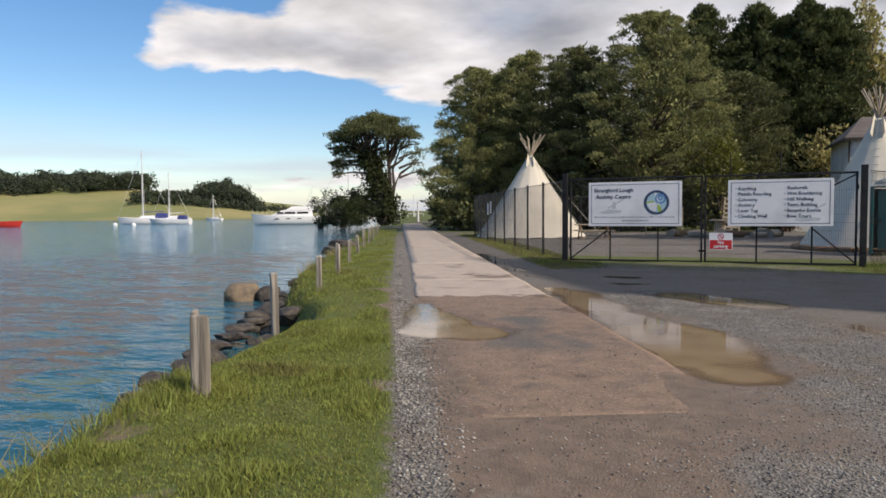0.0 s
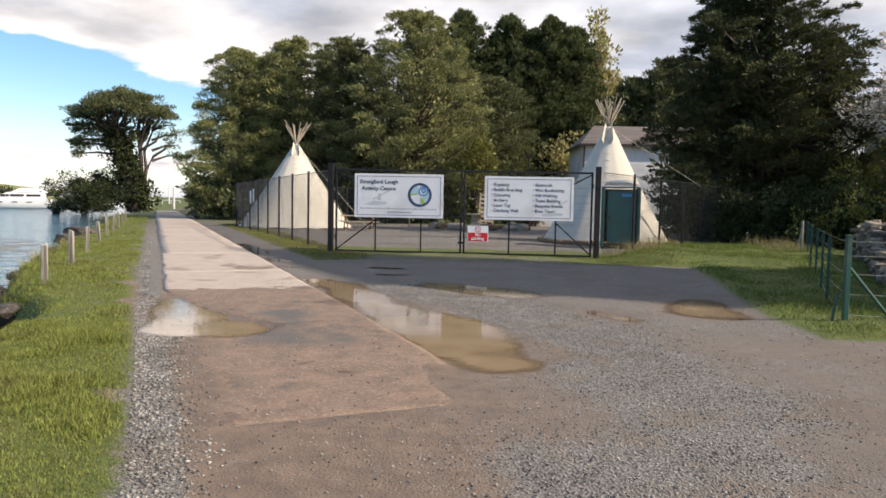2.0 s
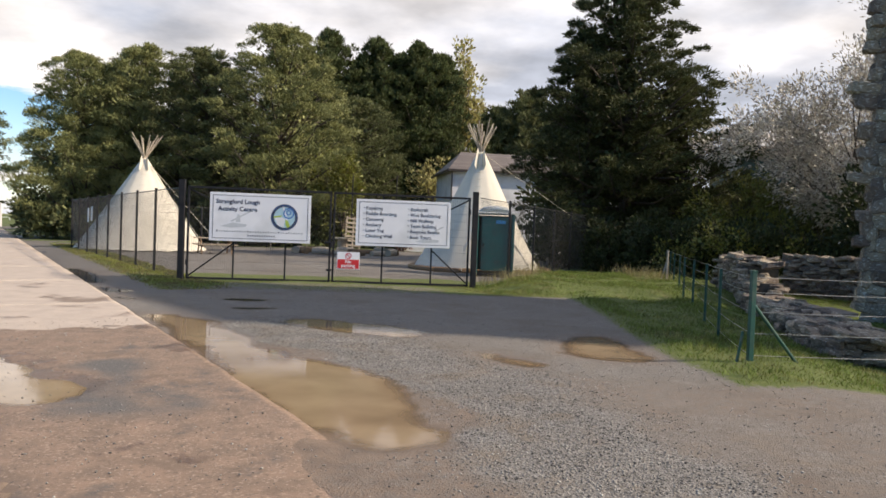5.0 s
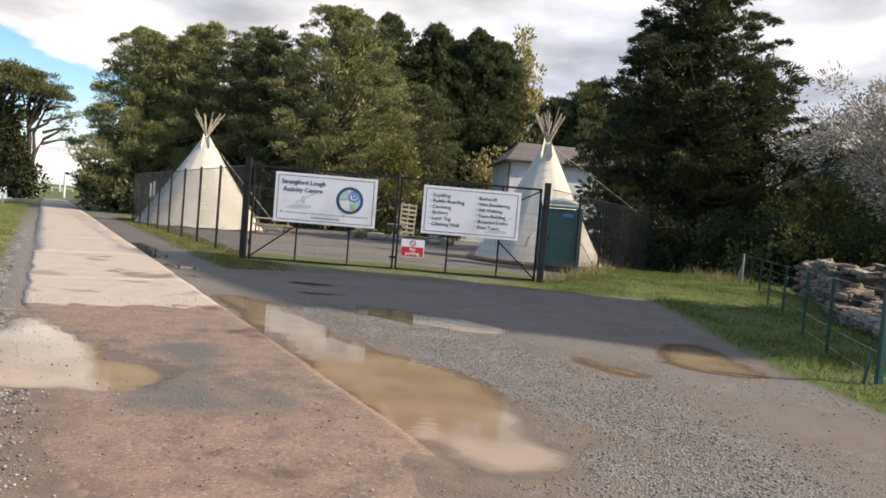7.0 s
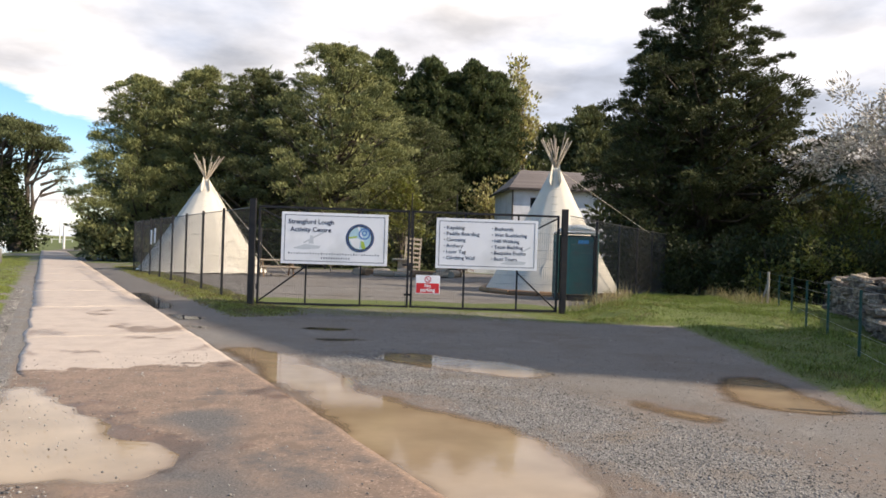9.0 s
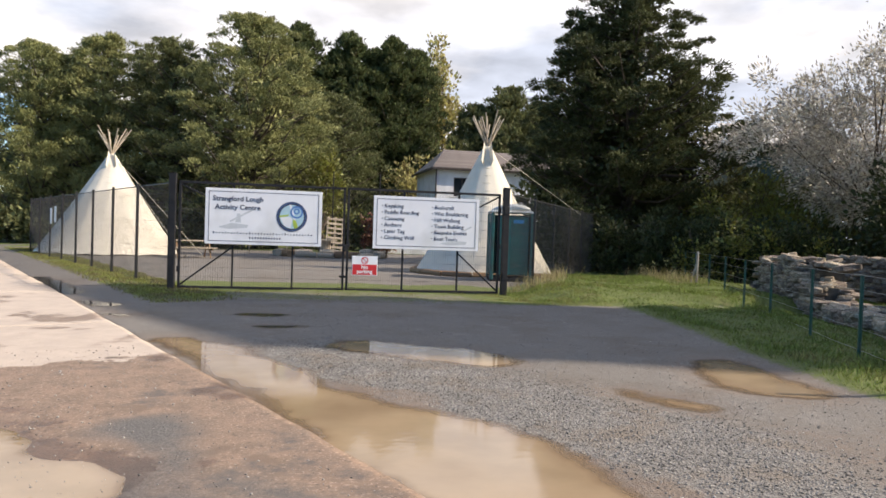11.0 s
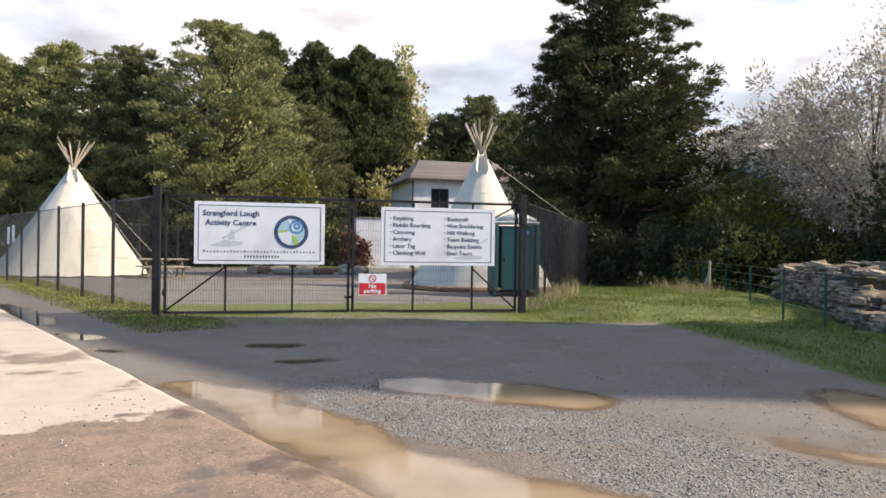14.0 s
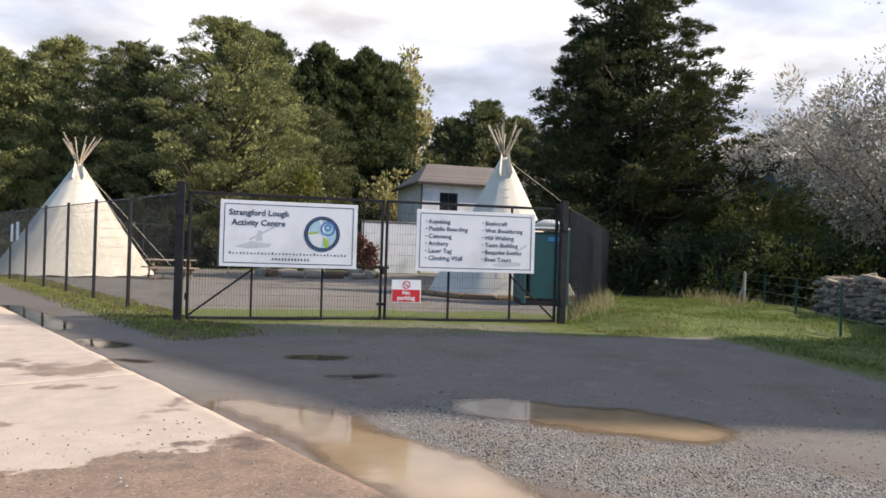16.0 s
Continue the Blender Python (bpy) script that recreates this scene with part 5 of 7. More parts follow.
def build_trees():
    pine_l = "large bushy green pine beyond the yard fence"
    # these pines get their shade from the darker needle colour
    shade_l = "tall grove pine with shade put into its darker needles"
    conifer("pine_tree", -15.0, 33.5, 12.9, 4.2, PINE, 1, pine_l, 0.04, 125, 0.22)
    conifer("pine_tree", -11.4, 34.5, 14.0, 4.3, PINE, 2, pine_l, 0.05, 135, 0.24)
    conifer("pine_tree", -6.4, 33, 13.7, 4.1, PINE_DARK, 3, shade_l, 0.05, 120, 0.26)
    conifer("pine_tree", -1.6, 31, 15.2, 4.9, PINE, 4, "tallest bushy pine of the grove, partly sunlit", 0.05, 170, 0.40)
    far = dict(puff=0.92, needle=0.26, width=0.080, per=110)
    conifer("pine_tree", -16.6, 45, 14.8, 4.8, PINE, 5, pine_l, 0.03, 105, 0.24, **far)
    conifer("pine_tree", -21.8, 60, 17.5, 5.8, PINE_DARK, 6, "pine overhanging the lane, shade put into its darker needles", 0.03, 110, 0.2, **far)
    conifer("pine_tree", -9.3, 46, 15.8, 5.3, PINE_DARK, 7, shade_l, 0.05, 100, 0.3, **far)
    conifer("pine_tree", 3.4, 46, 13.0, 4.5, PINE_DARK, 8, "pine behind the yard, shade put into its darker needles", 0.05, 90, 0.3, **far)
    # dark cypress row far behind
    tall = dict(shape="spire", pads=4, per=66, puff=0.72, needle=0.44, width=0.12, up=1.0, squash=0.9, leaders=5)
    for k, (x, y, h) in enumerate(((-1.5, 56, 19.0), (1.0, 55, 20.8), (3.4, 57, 19.2), (5.4, 55.5, 20.6), (7.7, 57, 19.6), (9.4, 55.5, 20.4), (11.2, 57, 19.6))):
        conifer("cypress_tree", x, y, h + 0.6, 3.9, CYPRESS, 20 + k, "tall dark cypress in a dense row", 0.06, 120, 0.75, **tall)
    for k, (x, y, h) in enumerate(((17.5, 52, 14.0), (20.5, 51, 15.8), (24.0, 52, 14.6), (27.5, 50, 13.2), (31, 48, 12.5), (22, 60, 15.0))):
        conifer("cypress_tree", x, y, h, 3.6, PINE_DARK, 30 + k, "dark green cypress behind the white house", 0.04, 95, 0.7, **tall)
    leafy("poplar_tree", 15.3, 64, 24.6, 2.0, POPLAR, 50, "slender yellowing poplar with thin leaves", 190, 26, 0.22, 0.5, 0.3, 0.9, 1.5, 16)
    leafy("small_tree", 2.9, 29.5, 6.6, 1.9, BUSH_GOLD, 51, "small yellow-green tree beside the pines", 130, 34, 0.2, 0.24, 0.14, 0.5)
    leafy("small_tree", 15.6, 45.5, 9.4, 2.4, BUSH_GOLD, 52, "small golden autumn tree behind the house", 90, 34, 0.3, 0.34, 0.2, 0.7)
    leafy("small_tree", 10.4, 42.5, 8.0, 1.8, POPLAR, 53, "thin yellowing sapling behind the house", 70, 26, 0.3, 0.34, 0.18, 0.7)
    fir = dict(shape="broad", per=100, puff=0.50, needle=0.20, width=0.050, up=0.22, squash=0.36, leaders=2)
    conifer("dark_conifer", 16.9, 15.2, 15.2, 5.2, DARK_FIR, 60, "huge dark spreading conifer beside the yard", 0.07, 200, 0.14, pads=7, **fir)
    conifer("dark_conifer", 15.0, 15.4, 11.8, 2.7, DARK_FIR, 61, "dark feathery conifer crowding the larger one", 0.30, 90, 0.32, **fir)
    conifer("dark_conifer", 19.8, 15.4, 9.6, 2.8, DARK_FIR, 68, "dark feathery conifer beside the larger one", 0.07, 90, 0.28, **fir)
    leafy("silver_willow", 24.0, 8.2, 9.0, 4.3, WILLOW, 62, "silver-leaved willow with pale twiggy crown", 620, 62, 0.10, 0.19, 0.065, 0.62, 0.9, 16, "tree", 0.4)
    leafy("silver_willow", 29.5, 6.0, 15.0, 5.2, WILLOW, 63, "taller thinning silver willow with bare branches", 340, 26, 0.3, 0.18, 0.065, 0.6, 0.9, 16, "tree", 0.8)
    leafy("shrub", 20.3, 10.5, 5.2, 2.4, BUSH_GOLD, 64, "sunlit yellow-green shrub under the willow", 110, 40, 0.1, 0.2, 0.1, 0.5)
    leafy("shrub", 22.4, 3.2, 4.2, 2.6, BUSH, 65, "dense green shrub behind the ruin", 150, 42, 0.05, 0.2, 0.12, 0.55)
    leafy("shrub", 26.0, 0.5, 4.8, 2.8, BUSH, 66, "dense green shrub behind the ruin", 150, 42, 0.05, 0.2, 0.12, 0.55)
    leafy("shrub", 24.0, 2.0, 5.4, 2.4, BUSH_GOLD, 67, "yellow-green shrub behind the ruin", 110, 40, 0.1, 0.2, 0.1, 0.5)
    # the shade beneath the conifers is in this hedge's leaf colour
    hedge("bramble_hedge", [(12.2, 13.5), (15.5, 8.6), (19.0, 5.6), (24.0, 2.0), (31.0, -3.0)], 2.5, 1.8, BUSH, 70, "overgrown bramble hedge with deep shade put into its dark leaf colour")
    # sunlit ridge of the hedge, painted by a lighter leaf colour
    hedge("bramble_hedge", [(15.5, 7.4), (17.6, 5.6), (19.8, 4.6)], 2.1, 0.8, BUSH_GOLD, 71, "hedge top beside dark conifers, sunlight put into its yellow-green leaves", 40, 6)
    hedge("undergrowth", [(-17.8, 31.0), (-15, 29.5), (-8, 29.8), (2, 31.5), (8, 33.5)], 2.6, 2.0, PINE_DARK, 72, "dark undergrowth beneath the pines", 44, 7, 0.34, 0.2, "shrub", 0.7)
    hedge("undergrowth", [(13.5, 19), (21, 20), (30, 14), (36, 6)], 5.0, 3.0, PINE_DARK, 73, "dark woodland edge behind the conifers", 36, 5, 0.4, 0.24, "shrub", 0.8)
    umbrella_pine(-44.0, 71, 15.2, "old flat-topped pine with ivy-clad trunk beside the lane")
    leafy("shore_bush", -50.5, 73, 4.6, 4.2, BUSH, 75, "dark wind-bent bush on the shore", 120, 80, 0.1, 0.3, 0.16, 0.9)
    leafy("shore_bush", -47.8, 66, 3.2, 3.4, BUSH, 76, "low dark bush on the bank", 100, 70, 0.05, 0.28, 0.16, 0.8)
    leafy("shore_bush", -42.5, 58, 2.6, 2.6, BUSH, 77, "low dark bush on the bank", 80, 70, 0.05, 0.26, 0.15, 0.7)
    leafy("grey_tree", -24.0, 61, 8.5, 3.0, BUSH_GOLD, 78, "half-bare greyish tree leaning over the lane", 60, 20, 0.35, 0.4, 0.16, 0.8)


# ---- house and shed ----
def build_house():
    h = root("white_house", pose(10.3, 30.0, 0, 0, 0, 3.0), "white rendered house with a brown slate hipped roof", "house")
    W, D, E = 13.0, 7.0, 5.68
    bm = bmesh.new()
    t = 0.3
    wx0, wx1, wz0, wz1 = 1.15, 2.35, 3.85, 5.10
    for x0, x1, z0, z1 in ((0, wx0, 0, E), (wx1, W, 0, E), (wx0, wx1, 0, wz0), (wx0, wx1, wz1, E)):
        box(bm, ((x0 + x1) / 2, t / 2, (z0 + z1) / 2), (x1 - x0, t, z1 - z0))
    for c, s in (((t / 2, D / 2, E / 2), (t, D - 2 * t - 0.01, E)), ((W - t / 2, D / 2, E / 2), (t, D - 2 * t - 0.01, E)), ((W / 2, D - t / 2, E / 2), (W, t, E))):
        box(bm, c, s)
    part("wall", bm, RENDER_WHITE, h)
    o, rz, rx = 0.35, 7.3, 2.4
    bm = bmesh.new()
    v = [bm.verts.new(p) for p in ((-o, -o, E), (W + o, -o, E), (W + o, D + o, E), (-o, D + o, E), (rx * 0.5, D / 2, rz), (W - rx, D / 2, rz))]
    for q in ((0, 1, 5, 4), (1, 2, 5), (2, 3, 4, 5), (3, 0, 4), (3, 2, 1, 0)):
        bm.faces.new([v[k] for k in q])
    part("roof", bm, SLATE, h)
    bm = bmesh.new()
    box(bm, (W / 2, -o - 0.03, E - 0.06), (W + 2 * o + 0.1, 0.10, 0.16), bevel=0.01)
    box(bm, (-o - 0.03, D / 2, E - 0.06), (0.10, D + 2 * o - 0.1, 0.16), bevel=0.01)
    part("gutter", bm, DARK_TRIM, h)
    bm = bmesh.new()
    cyl(bm, (-0.06, -0.09, 0), (-0.06, -0.09, E), 0.05)
    part("downpipe", bm, DARK_TRIM, h)
    # slate courses
    me = bpy.data.meshes.new("slate_course")
    bm = bmesh.new()
    box(bm, (0, 0, 0), (1.0, 0.26, 0.02))
    bm.to_mesh(me)
    bm.free()
    me.materials.append(SLATE)
    slope = math.atan2(rz - E, D / 2 + o)
    Ls = math.hypot(rz - E, D / 2 + o)
    for k in range(int(Ls / 0.24)):
        f = (k + 0.5) * 0.24 / Ls
        x0, x1 = -o + (rx * 0.5 + o) * f, W + o - (rx + o) * f
        ob = link("slate_course", me, None, h)
        ob.matrix_local = pose((x0 + x1) / 2, -o + (D / 2 + o) * f, E + (rz - E) * f + 0.012, math.degrees(slope) - 2.5, 0, 0) @ Matrix.Diagonal((x1 - x0, 1, 1, 1))
    w = link("window", bpy.data.meshes.new("window"), None, h)
    bm = bmesh.new()
    for x0, x1, z0, z1 in ((wx0, wx1, wz0, wz0 + 0.07), (wx0, wx1, wz1 - 0.07, wz1), (wx0, wx0 + 0.07, wz0 + 0.07, wz1 - 0.07), (wx1 - 0.07, wx1, wz0 + 0.07, wz1 - 0.07), ((wx0 + wx1) / 2 - 0.03, (wx0 + wx1) / 2 + 0.03, wz0 + 0.07, wz1 - 0.07)):
        box(bm, ((x0 + x1) / 2, 0.10, (z0 + z1) / 2), (x1 - x0, 0.07, z1 - z0))
    part("frame", bm, DARK_TRIM, w)
    for x0, x1 in ((wx0 + 0.07, (wx0 + wx1) / 2 - 0.03), ((wx0 + wx1) / 2 + 0.03, wx1 - 0.07)):
        bm = bmesh.new()
        part("pane", box(bm, ((x0 + x1) / 2, 0.12, (wz0 + wz1) / 2), (x1 - x0, 0.012, wz1 - wz0 - 0.14)), GLASS_DARK, w)
    bm = bmesh.new()
    part("sill", box(bm, ((wx0 + wx1) / 2, -0.04, wz0 - 0.04), (wx1 - wx0 + 0.2, 0.16, 0.08), bevel=0.01), RENDER_WHITE, w)
    # low white yard wall
    yw = root("yard_wall", pose(6.6, 28.3, 0, 0, 0, 2), "low white rendered wall beside the house", "wall")
    bm = bmesh.new()
    part("wall", box(bm, (1.5, 0, 1.5), (3.4, 0.22, 3.0), bevel=0.02), RENDER_WHITE, yw)
    bm = bmesh.new()
    part("coping", box(bm, (1.5, 0, 3.04), (3.5, 0.30, 0.08), bevel=0.015), SLATE, yw)
    hedge("red_creeper", [(5.6, 27.7), (7.2, 27.8)], 2.9, 0.35, RED_LEAF, 81, "red-brown creeper against a white wall", 40, 9, 0.2, 0.14, "climber", 0.4)
    sh = root("sheet_shed", pose(24.0, 17.8, 0.7, 0, 0, -12), "old shed with a pale corrugated roof and green wall", "shed")
    bm = bmesh.new()
    part("wall", box(bm, (2.5, 2.5, 3.0), (5.0, 5.0, 6.0)), GREEN_WALL, sh)
    V, F = [], []
    for i in range(61):
        x = -0.3 + 5.6 * i / 60
        z = 0.03 * math.cos(i * math.pi / 1.0 * 0.5)
        V += [(x, -0.4, 5.85 + z), (x, 2.6, 7.3 + z)]
    F = [(2 * i, 2 * i + 2, 2 * i + 3, 2 * i + 1) for i in range(60)]
    ob = link("roof", mesh_fast("roof", V, F), ZINC, sh)
    bm = bmesh.new()
    part("gutter", box(bm, (2.5, -0.46, 5.78), (5.6, 0.10, 0.10), bevel=0.01), DARK_TRIM, sh)


build_tipi(-6.25, 17.6, 4.42, 2.95, 12, 0.5, "cream canvas tipi with poles through the top", ((radians(-24), 4.2, 0.05), (radians(-40), 4.0, 0.05), (radians(80), 4.3, 0.05)))
build_tipi(8.65, 8.45, 4.50, 2.40, -12, 0.5, "cream canvas tipi standing on a timber-edged ring", ((radians(25.5), 4.05, 2.2), (radians(100), 3.8, 0.05)))
build_house()
build_trees()

# ---- verge posts, shore rocks ----
def rock_mesh(seed, flat=0.7, rough=0.22, sub=2):
    bm = bmesh.new()
    bmesh.ops.create_icosphere(bm, subdivisions=sub, radius=1)
    off = Vector((seed * 3.1, seed * 1.7, seed * 0.9))
    for v in bm.verts:
        d = 1 + rough * 2 * noise.noise(v.co * 1.1 + off) + rough * 0.8 * noise.noise(v.co * 2.7 + off)
        # broken facets
        v.co = v.co * d
        v.co.x = max(min(v.co.x, 0.92), -0.92)
        v.co.z = max(min(v.co.z * flat, 0.8 * flat), -0.8 * flat)
    me = bpy.data.meshes.new("rock")
    bm.to_mesh(me)
    bm.free()
    return me


def build_verge():
    rng = np.random.default_rng(11)
    spots = [(0.80, -15.44, 0.68, 0.15, 30), (-0.42, -12.88, 0.75, 0.12, 52)]
    for s in (0.7, 4.4, 8.0, 12.2, 16.2, 20.4, 24.8, 29.5, 34.0):
        x, y = from_road(s + 2.9 - 3.0, -3.86)
        spots.append((float(x), float(y), 0.72 + float(rng.uniform(-0.06, 0.06)), 0.13, 20 + float(rng.uniform(-15, 20))))
    for k, (x, y, h, w, turn) in enumerate(spots):
        p = root("verge_post", pose(x, y, 0, float(rng.uniform(-3, 3)), float(rng.uniform(-3, 3)), turn), "weathered grey timber post in the grass verge", "post", "verge posts")
        bm = bmesh.new()
        w *= 0.82 if k == 0 else 0.64
        box(bm, (0, 0, h / 2 - 0.15), (w, w, h + 0.3), bevel=0.008)
        bmesh.ops.subdivide_edges(bm, edges=[e for e in bm.edges if abs(e.verts[0].co.z - e.verts[1].co.z) > 0.3], cuts=5)
        for v in bm.verts:
            v.co += Vector((noise.noise(v.co * 9 + Vector((k, 0, 0))), noise.noise(v.co * 9 + Vector((0, k, 5))), 0)) * 0.008
            if v.co.z > h - 0.05:
                v.co.z += 0.05 * noise.noise(v.co * 14 + Vector((k, k, 0)))
        part("shaft", bm, OLD_WOOD, p)
        if k == 0:
            bm = bmesh.new()
            box(bm, (-0.032, 0.0, h - 0.01), (0.045, 0.09, 0.10), bevel=0.012)
            part("splintered_top", bm, OLD_WOOD, p, "dark splintered stub of the post top")
    # rocks along the bank
    rocks = [(-1.22, -14.2, 0.38, 0.28, 0.36), (-1.05, -13.9, 0.30, 0.26, 0.2), (-2.05, -11.75, 0.34, 0.26, 0.18), (-2.35, -11.2, 0.3, 0.24, 0.14), (-1.95, -11.1, 0.36, 0.2, 0.2),
             (-2.6, -10.3, 0.34, 0.30, 0.22), (-2.5, -9.6, 0.42, 0.3, 0.26), (-3.2, -9.2, 0.4, 0.34, 0.24), (-3.9, -8.2, 0.34, 0.28, 0.2), (-5.0, -6.4, 0.26, 0.2, 0.16),
             (-5.5, -5.2, 0.26, 0.2, 0.14), (-6.2, -4.0, 0.28, 0.22, 0.14), (-7.0, -2.4, 0.3, 0.22, 0.14), (-8.2, 0.3, 0.34, 0.26, 0.16), (-9.2, 2.6, 0.7, 0.5, 0.3), (-11.2, 6.5, 0.8, 0.6, 0.35), (-1.7, -12.6, 0.25, 0.2, 0.12), (-2.75, -11.6, 0.22, 0.2, 0.1)]
    for k, (x, y, a, b, c) in enumerate(rocks):
        me = rock_mesh(k + 1, 0.8, 0.25)
        ob = link("shore_rock", me, SHORE_ROCK, None)
        z = max(float(ground_z(np.array(x), np.array(y))), -0.78)
        ob.matrix_world = pose(x, y, z + c * 0.35, rng.uniform(-12, 12), rng.uniform(-12, 12), rng.uniform(0, 360)) @ Matrix.Diagonal((a, b, c, 1))
        tagged(ob, "dark wet angular rock at the water's edge", "rock", "shore rocks")
    for x, y, a, b, c, lab in ((-6.6, -5.95, 0.45, 0.42, 0.42, "rounded tan boulder standing in shallow water"), (-5.95, -5.75, 0.30, 0.28, 0.34, "smaller dark boulder in shallow water")):
        me = rock_mesh(30 + a, 0.95, 0.14, 3)
        ob = link("boulder", me, BOULDER if a > 0.4 else SHORE_ROCK, None, smooth=True)
        ob.matrix_world = pose(x, y, LAKE_Z + 0.08, 0, 0, 40) @ Matrix.Diagonal((a, b, c, 1))
        tagged(ob, lab, "boulder")
    # rubble where the bank has slipped
    for k in range(26):
        x, y = from_road(float(rng.normal(-2.5, 1.0)), float(rng.uniform(-5.1, -4.1)))
        me = rock_mesh(90 + k, 0.6, 0.3)
        ob = link("shore_rock", me, SHORE_ROCK)
        q = float(rng.uniform(0.10, 0.22))
        z = max(float(ground_z(np.array(x), np.array(y))), -0.74)
        ob.matrix_world = pose(x, y, z + 0.04, rng.uniform(-18, 18), rng.uniform(-18, 18), rng.uniform(0, 360)) @ Matrix.Diagonal((q * 1.3, q, q * 0.65, 1))
        tagged(ob, "dark broken rock in the eroded bank", "rock", "shore rocks")
    # weathered slabs that hold the bank
    for k in range(12):
        x, y = from_road(-4.5 + k * 0.75, -5.05 - 0.1 * rng.uniform(0, 1))
        me = rock_mesh(60 + k, 0.6, 0.3)
        ob = link("shore_rock", me, SHORE_ROCK)
        ob.matrix_world = pose(x, y, -0.50, rng.uniform(-15, 15), rng.uniform(-15, 15), rng.uniform(0, 360)) @ Matrix.Diagonal((0.3, 0.24, 0.16, 1))
        tagged(ob, "dark broken rock in the eroded bank", "rock", "shore rocks")


    # pale poles at the lane's far end
    for x, y, top in ((-45.5, 78.5, 4.4), (-42.5, 79.8, 3.0)):
        z = float(ground_z(np.array(x), np.array(y)))
        bm = bmesh.new()
        cyl(bm, (0, 0, -0.3), (0, 0, top - z), 0.16, 0.12, 10)
        cyl(bm, (0, 0, top - z), (0, 0, top - z + 0.12), 0.16, 0.03, 10)
        ob = part("white_pole", bm, RENDER_WHITE, None)
        ob.matrix_world = pose(x, y, z)
        tagged(ob, "white painted pole at the lane's far end", "pole", "white poles")


build_verge()


# ---- green wire fence and the ruin ----
def build_green_fence():
    fe = root("wire_fence", pose(0, 0, 0), "green steel posts with galvanised wires round the ruin", "fence")
    P0, P1 = np.array([8.87, -10.14]), np.array([14.0, 3.2])
    spots = [(P0[0], P0[1])]
    for q in ((9.60, -8.05), (10.30, -6.25), (11.15, -4.05), (11.85, -2.15), (12.85, 0.22), (13.65, 2.30), (14.75, 5.0), (15.5, 7.0)):
        spots.append(q)
    zs = (0.12, 0.38, 0.63, 0.86, 1.04)
    for k, (x, y) in enumerate(spots):
        bm = bmesh.new()
        if k == 0:
            box(bm, (x, y, 0.50), (0.062, 0.062, 1.20), bevel=0.006)
            box(bm, (x, y, 1.11), (0.070, 0.070, 0.02), bevel=0.004)
        else:
            box(bm, (x, y, 0.46), (0.05, 0.008, 1.16), rot=1.2)
            box(bm, (x - 0.012, y + 0.005, 0.46), (0.008, 0.042, 1.16), rot=1.2)
        part("fence_post", bm, GREEN_STEEL, fe)
    for dx, dy in ((0.55, 0.0),):
        bm = bmesh.new()
        part("brace", cyl(bm, (8.89, -10.14, 0.72), (9.52, -10.16, -0.05), 0.022, sides=8), GREEN_STEEL, fe)
    bm = bmesh.new()
    part("strainer_stub", cyl(bm, (8.72, -10.1, -0.05), (8.78, -10.12, 0.40), 0.018, sides=6), GREEN_STEEL, fe)
    # far side running right from the corner
    more = [(8.87, -10.14)]
    for k in range(1, 6):
        more.append((8.87 + 2.6 * k, -10.14 - 0.12 * k))
        bm = bmesh.new()
        box(bm, (more[-1][0], more[-1][1], 0.46), (0.05, 0.008, 1.16))
        box(bm, (more[-1][0], more[-1][1] + 0.02, 0.46), (0.008, 0.042, 1.16))
        part("fence_post", bm, GREEN_STEEL, fe)
    for run in (spots, more):
        for z in zs:
            pts = []
            for a, b in zip(run, run[1:]):
                pts += [(a[0], a[1], z), ((a[0] + b[0]) / 2, (a[1] + b[1]) / 2, z - 0.012)]
            pts.append((*run[-1], z))
            V, F = tubes([(pts, [0.0032] * len(pts))], 4)
            link("wire", mesh_fast("wire", V, F), GALV, fe)
    op = root("old_post", pose(14.0, 3.6, 0, 2, -3, 20), "old grey timber post leaning in the fence line", "post")
    bm = bmesh.new()
    cyl(bm, (0, 0, -0.2), (0.02, 0, 1.10), 0.040, 0.034, 9)
    part("shaft", bm, OLD_WOOD, op)
    bm = bmesh.new()
    part("stay", cyl(bm, (0.03, 0.03, 0.75), (-0.25, 0.1, -0.1), 0.03, 0.03, 7), OLD_WOOD, op)


build_green_fence()
STONES = []
for _k in range(9):
    _bm = bmesh.new()
    box(_bm, (0, 0, 0), (1, 1, 1))
    bmesh.ops.bevel(_bm, geom=list(_bm.edges), offset=0.13, segments=1, affect="EDGES")
    for _v in _bm.verts:
        _v.co *= 1 + 0.22 * noise.noise(_v.co * 2.1 + Vector((_k * 5.0, 0, 0)))
    _me = bpy.data.meshes.new("stone")
    _bm.to_mesh(_me)
    _bm.free()
    _me.materials.append(STONE)
    STONES.append(_me)


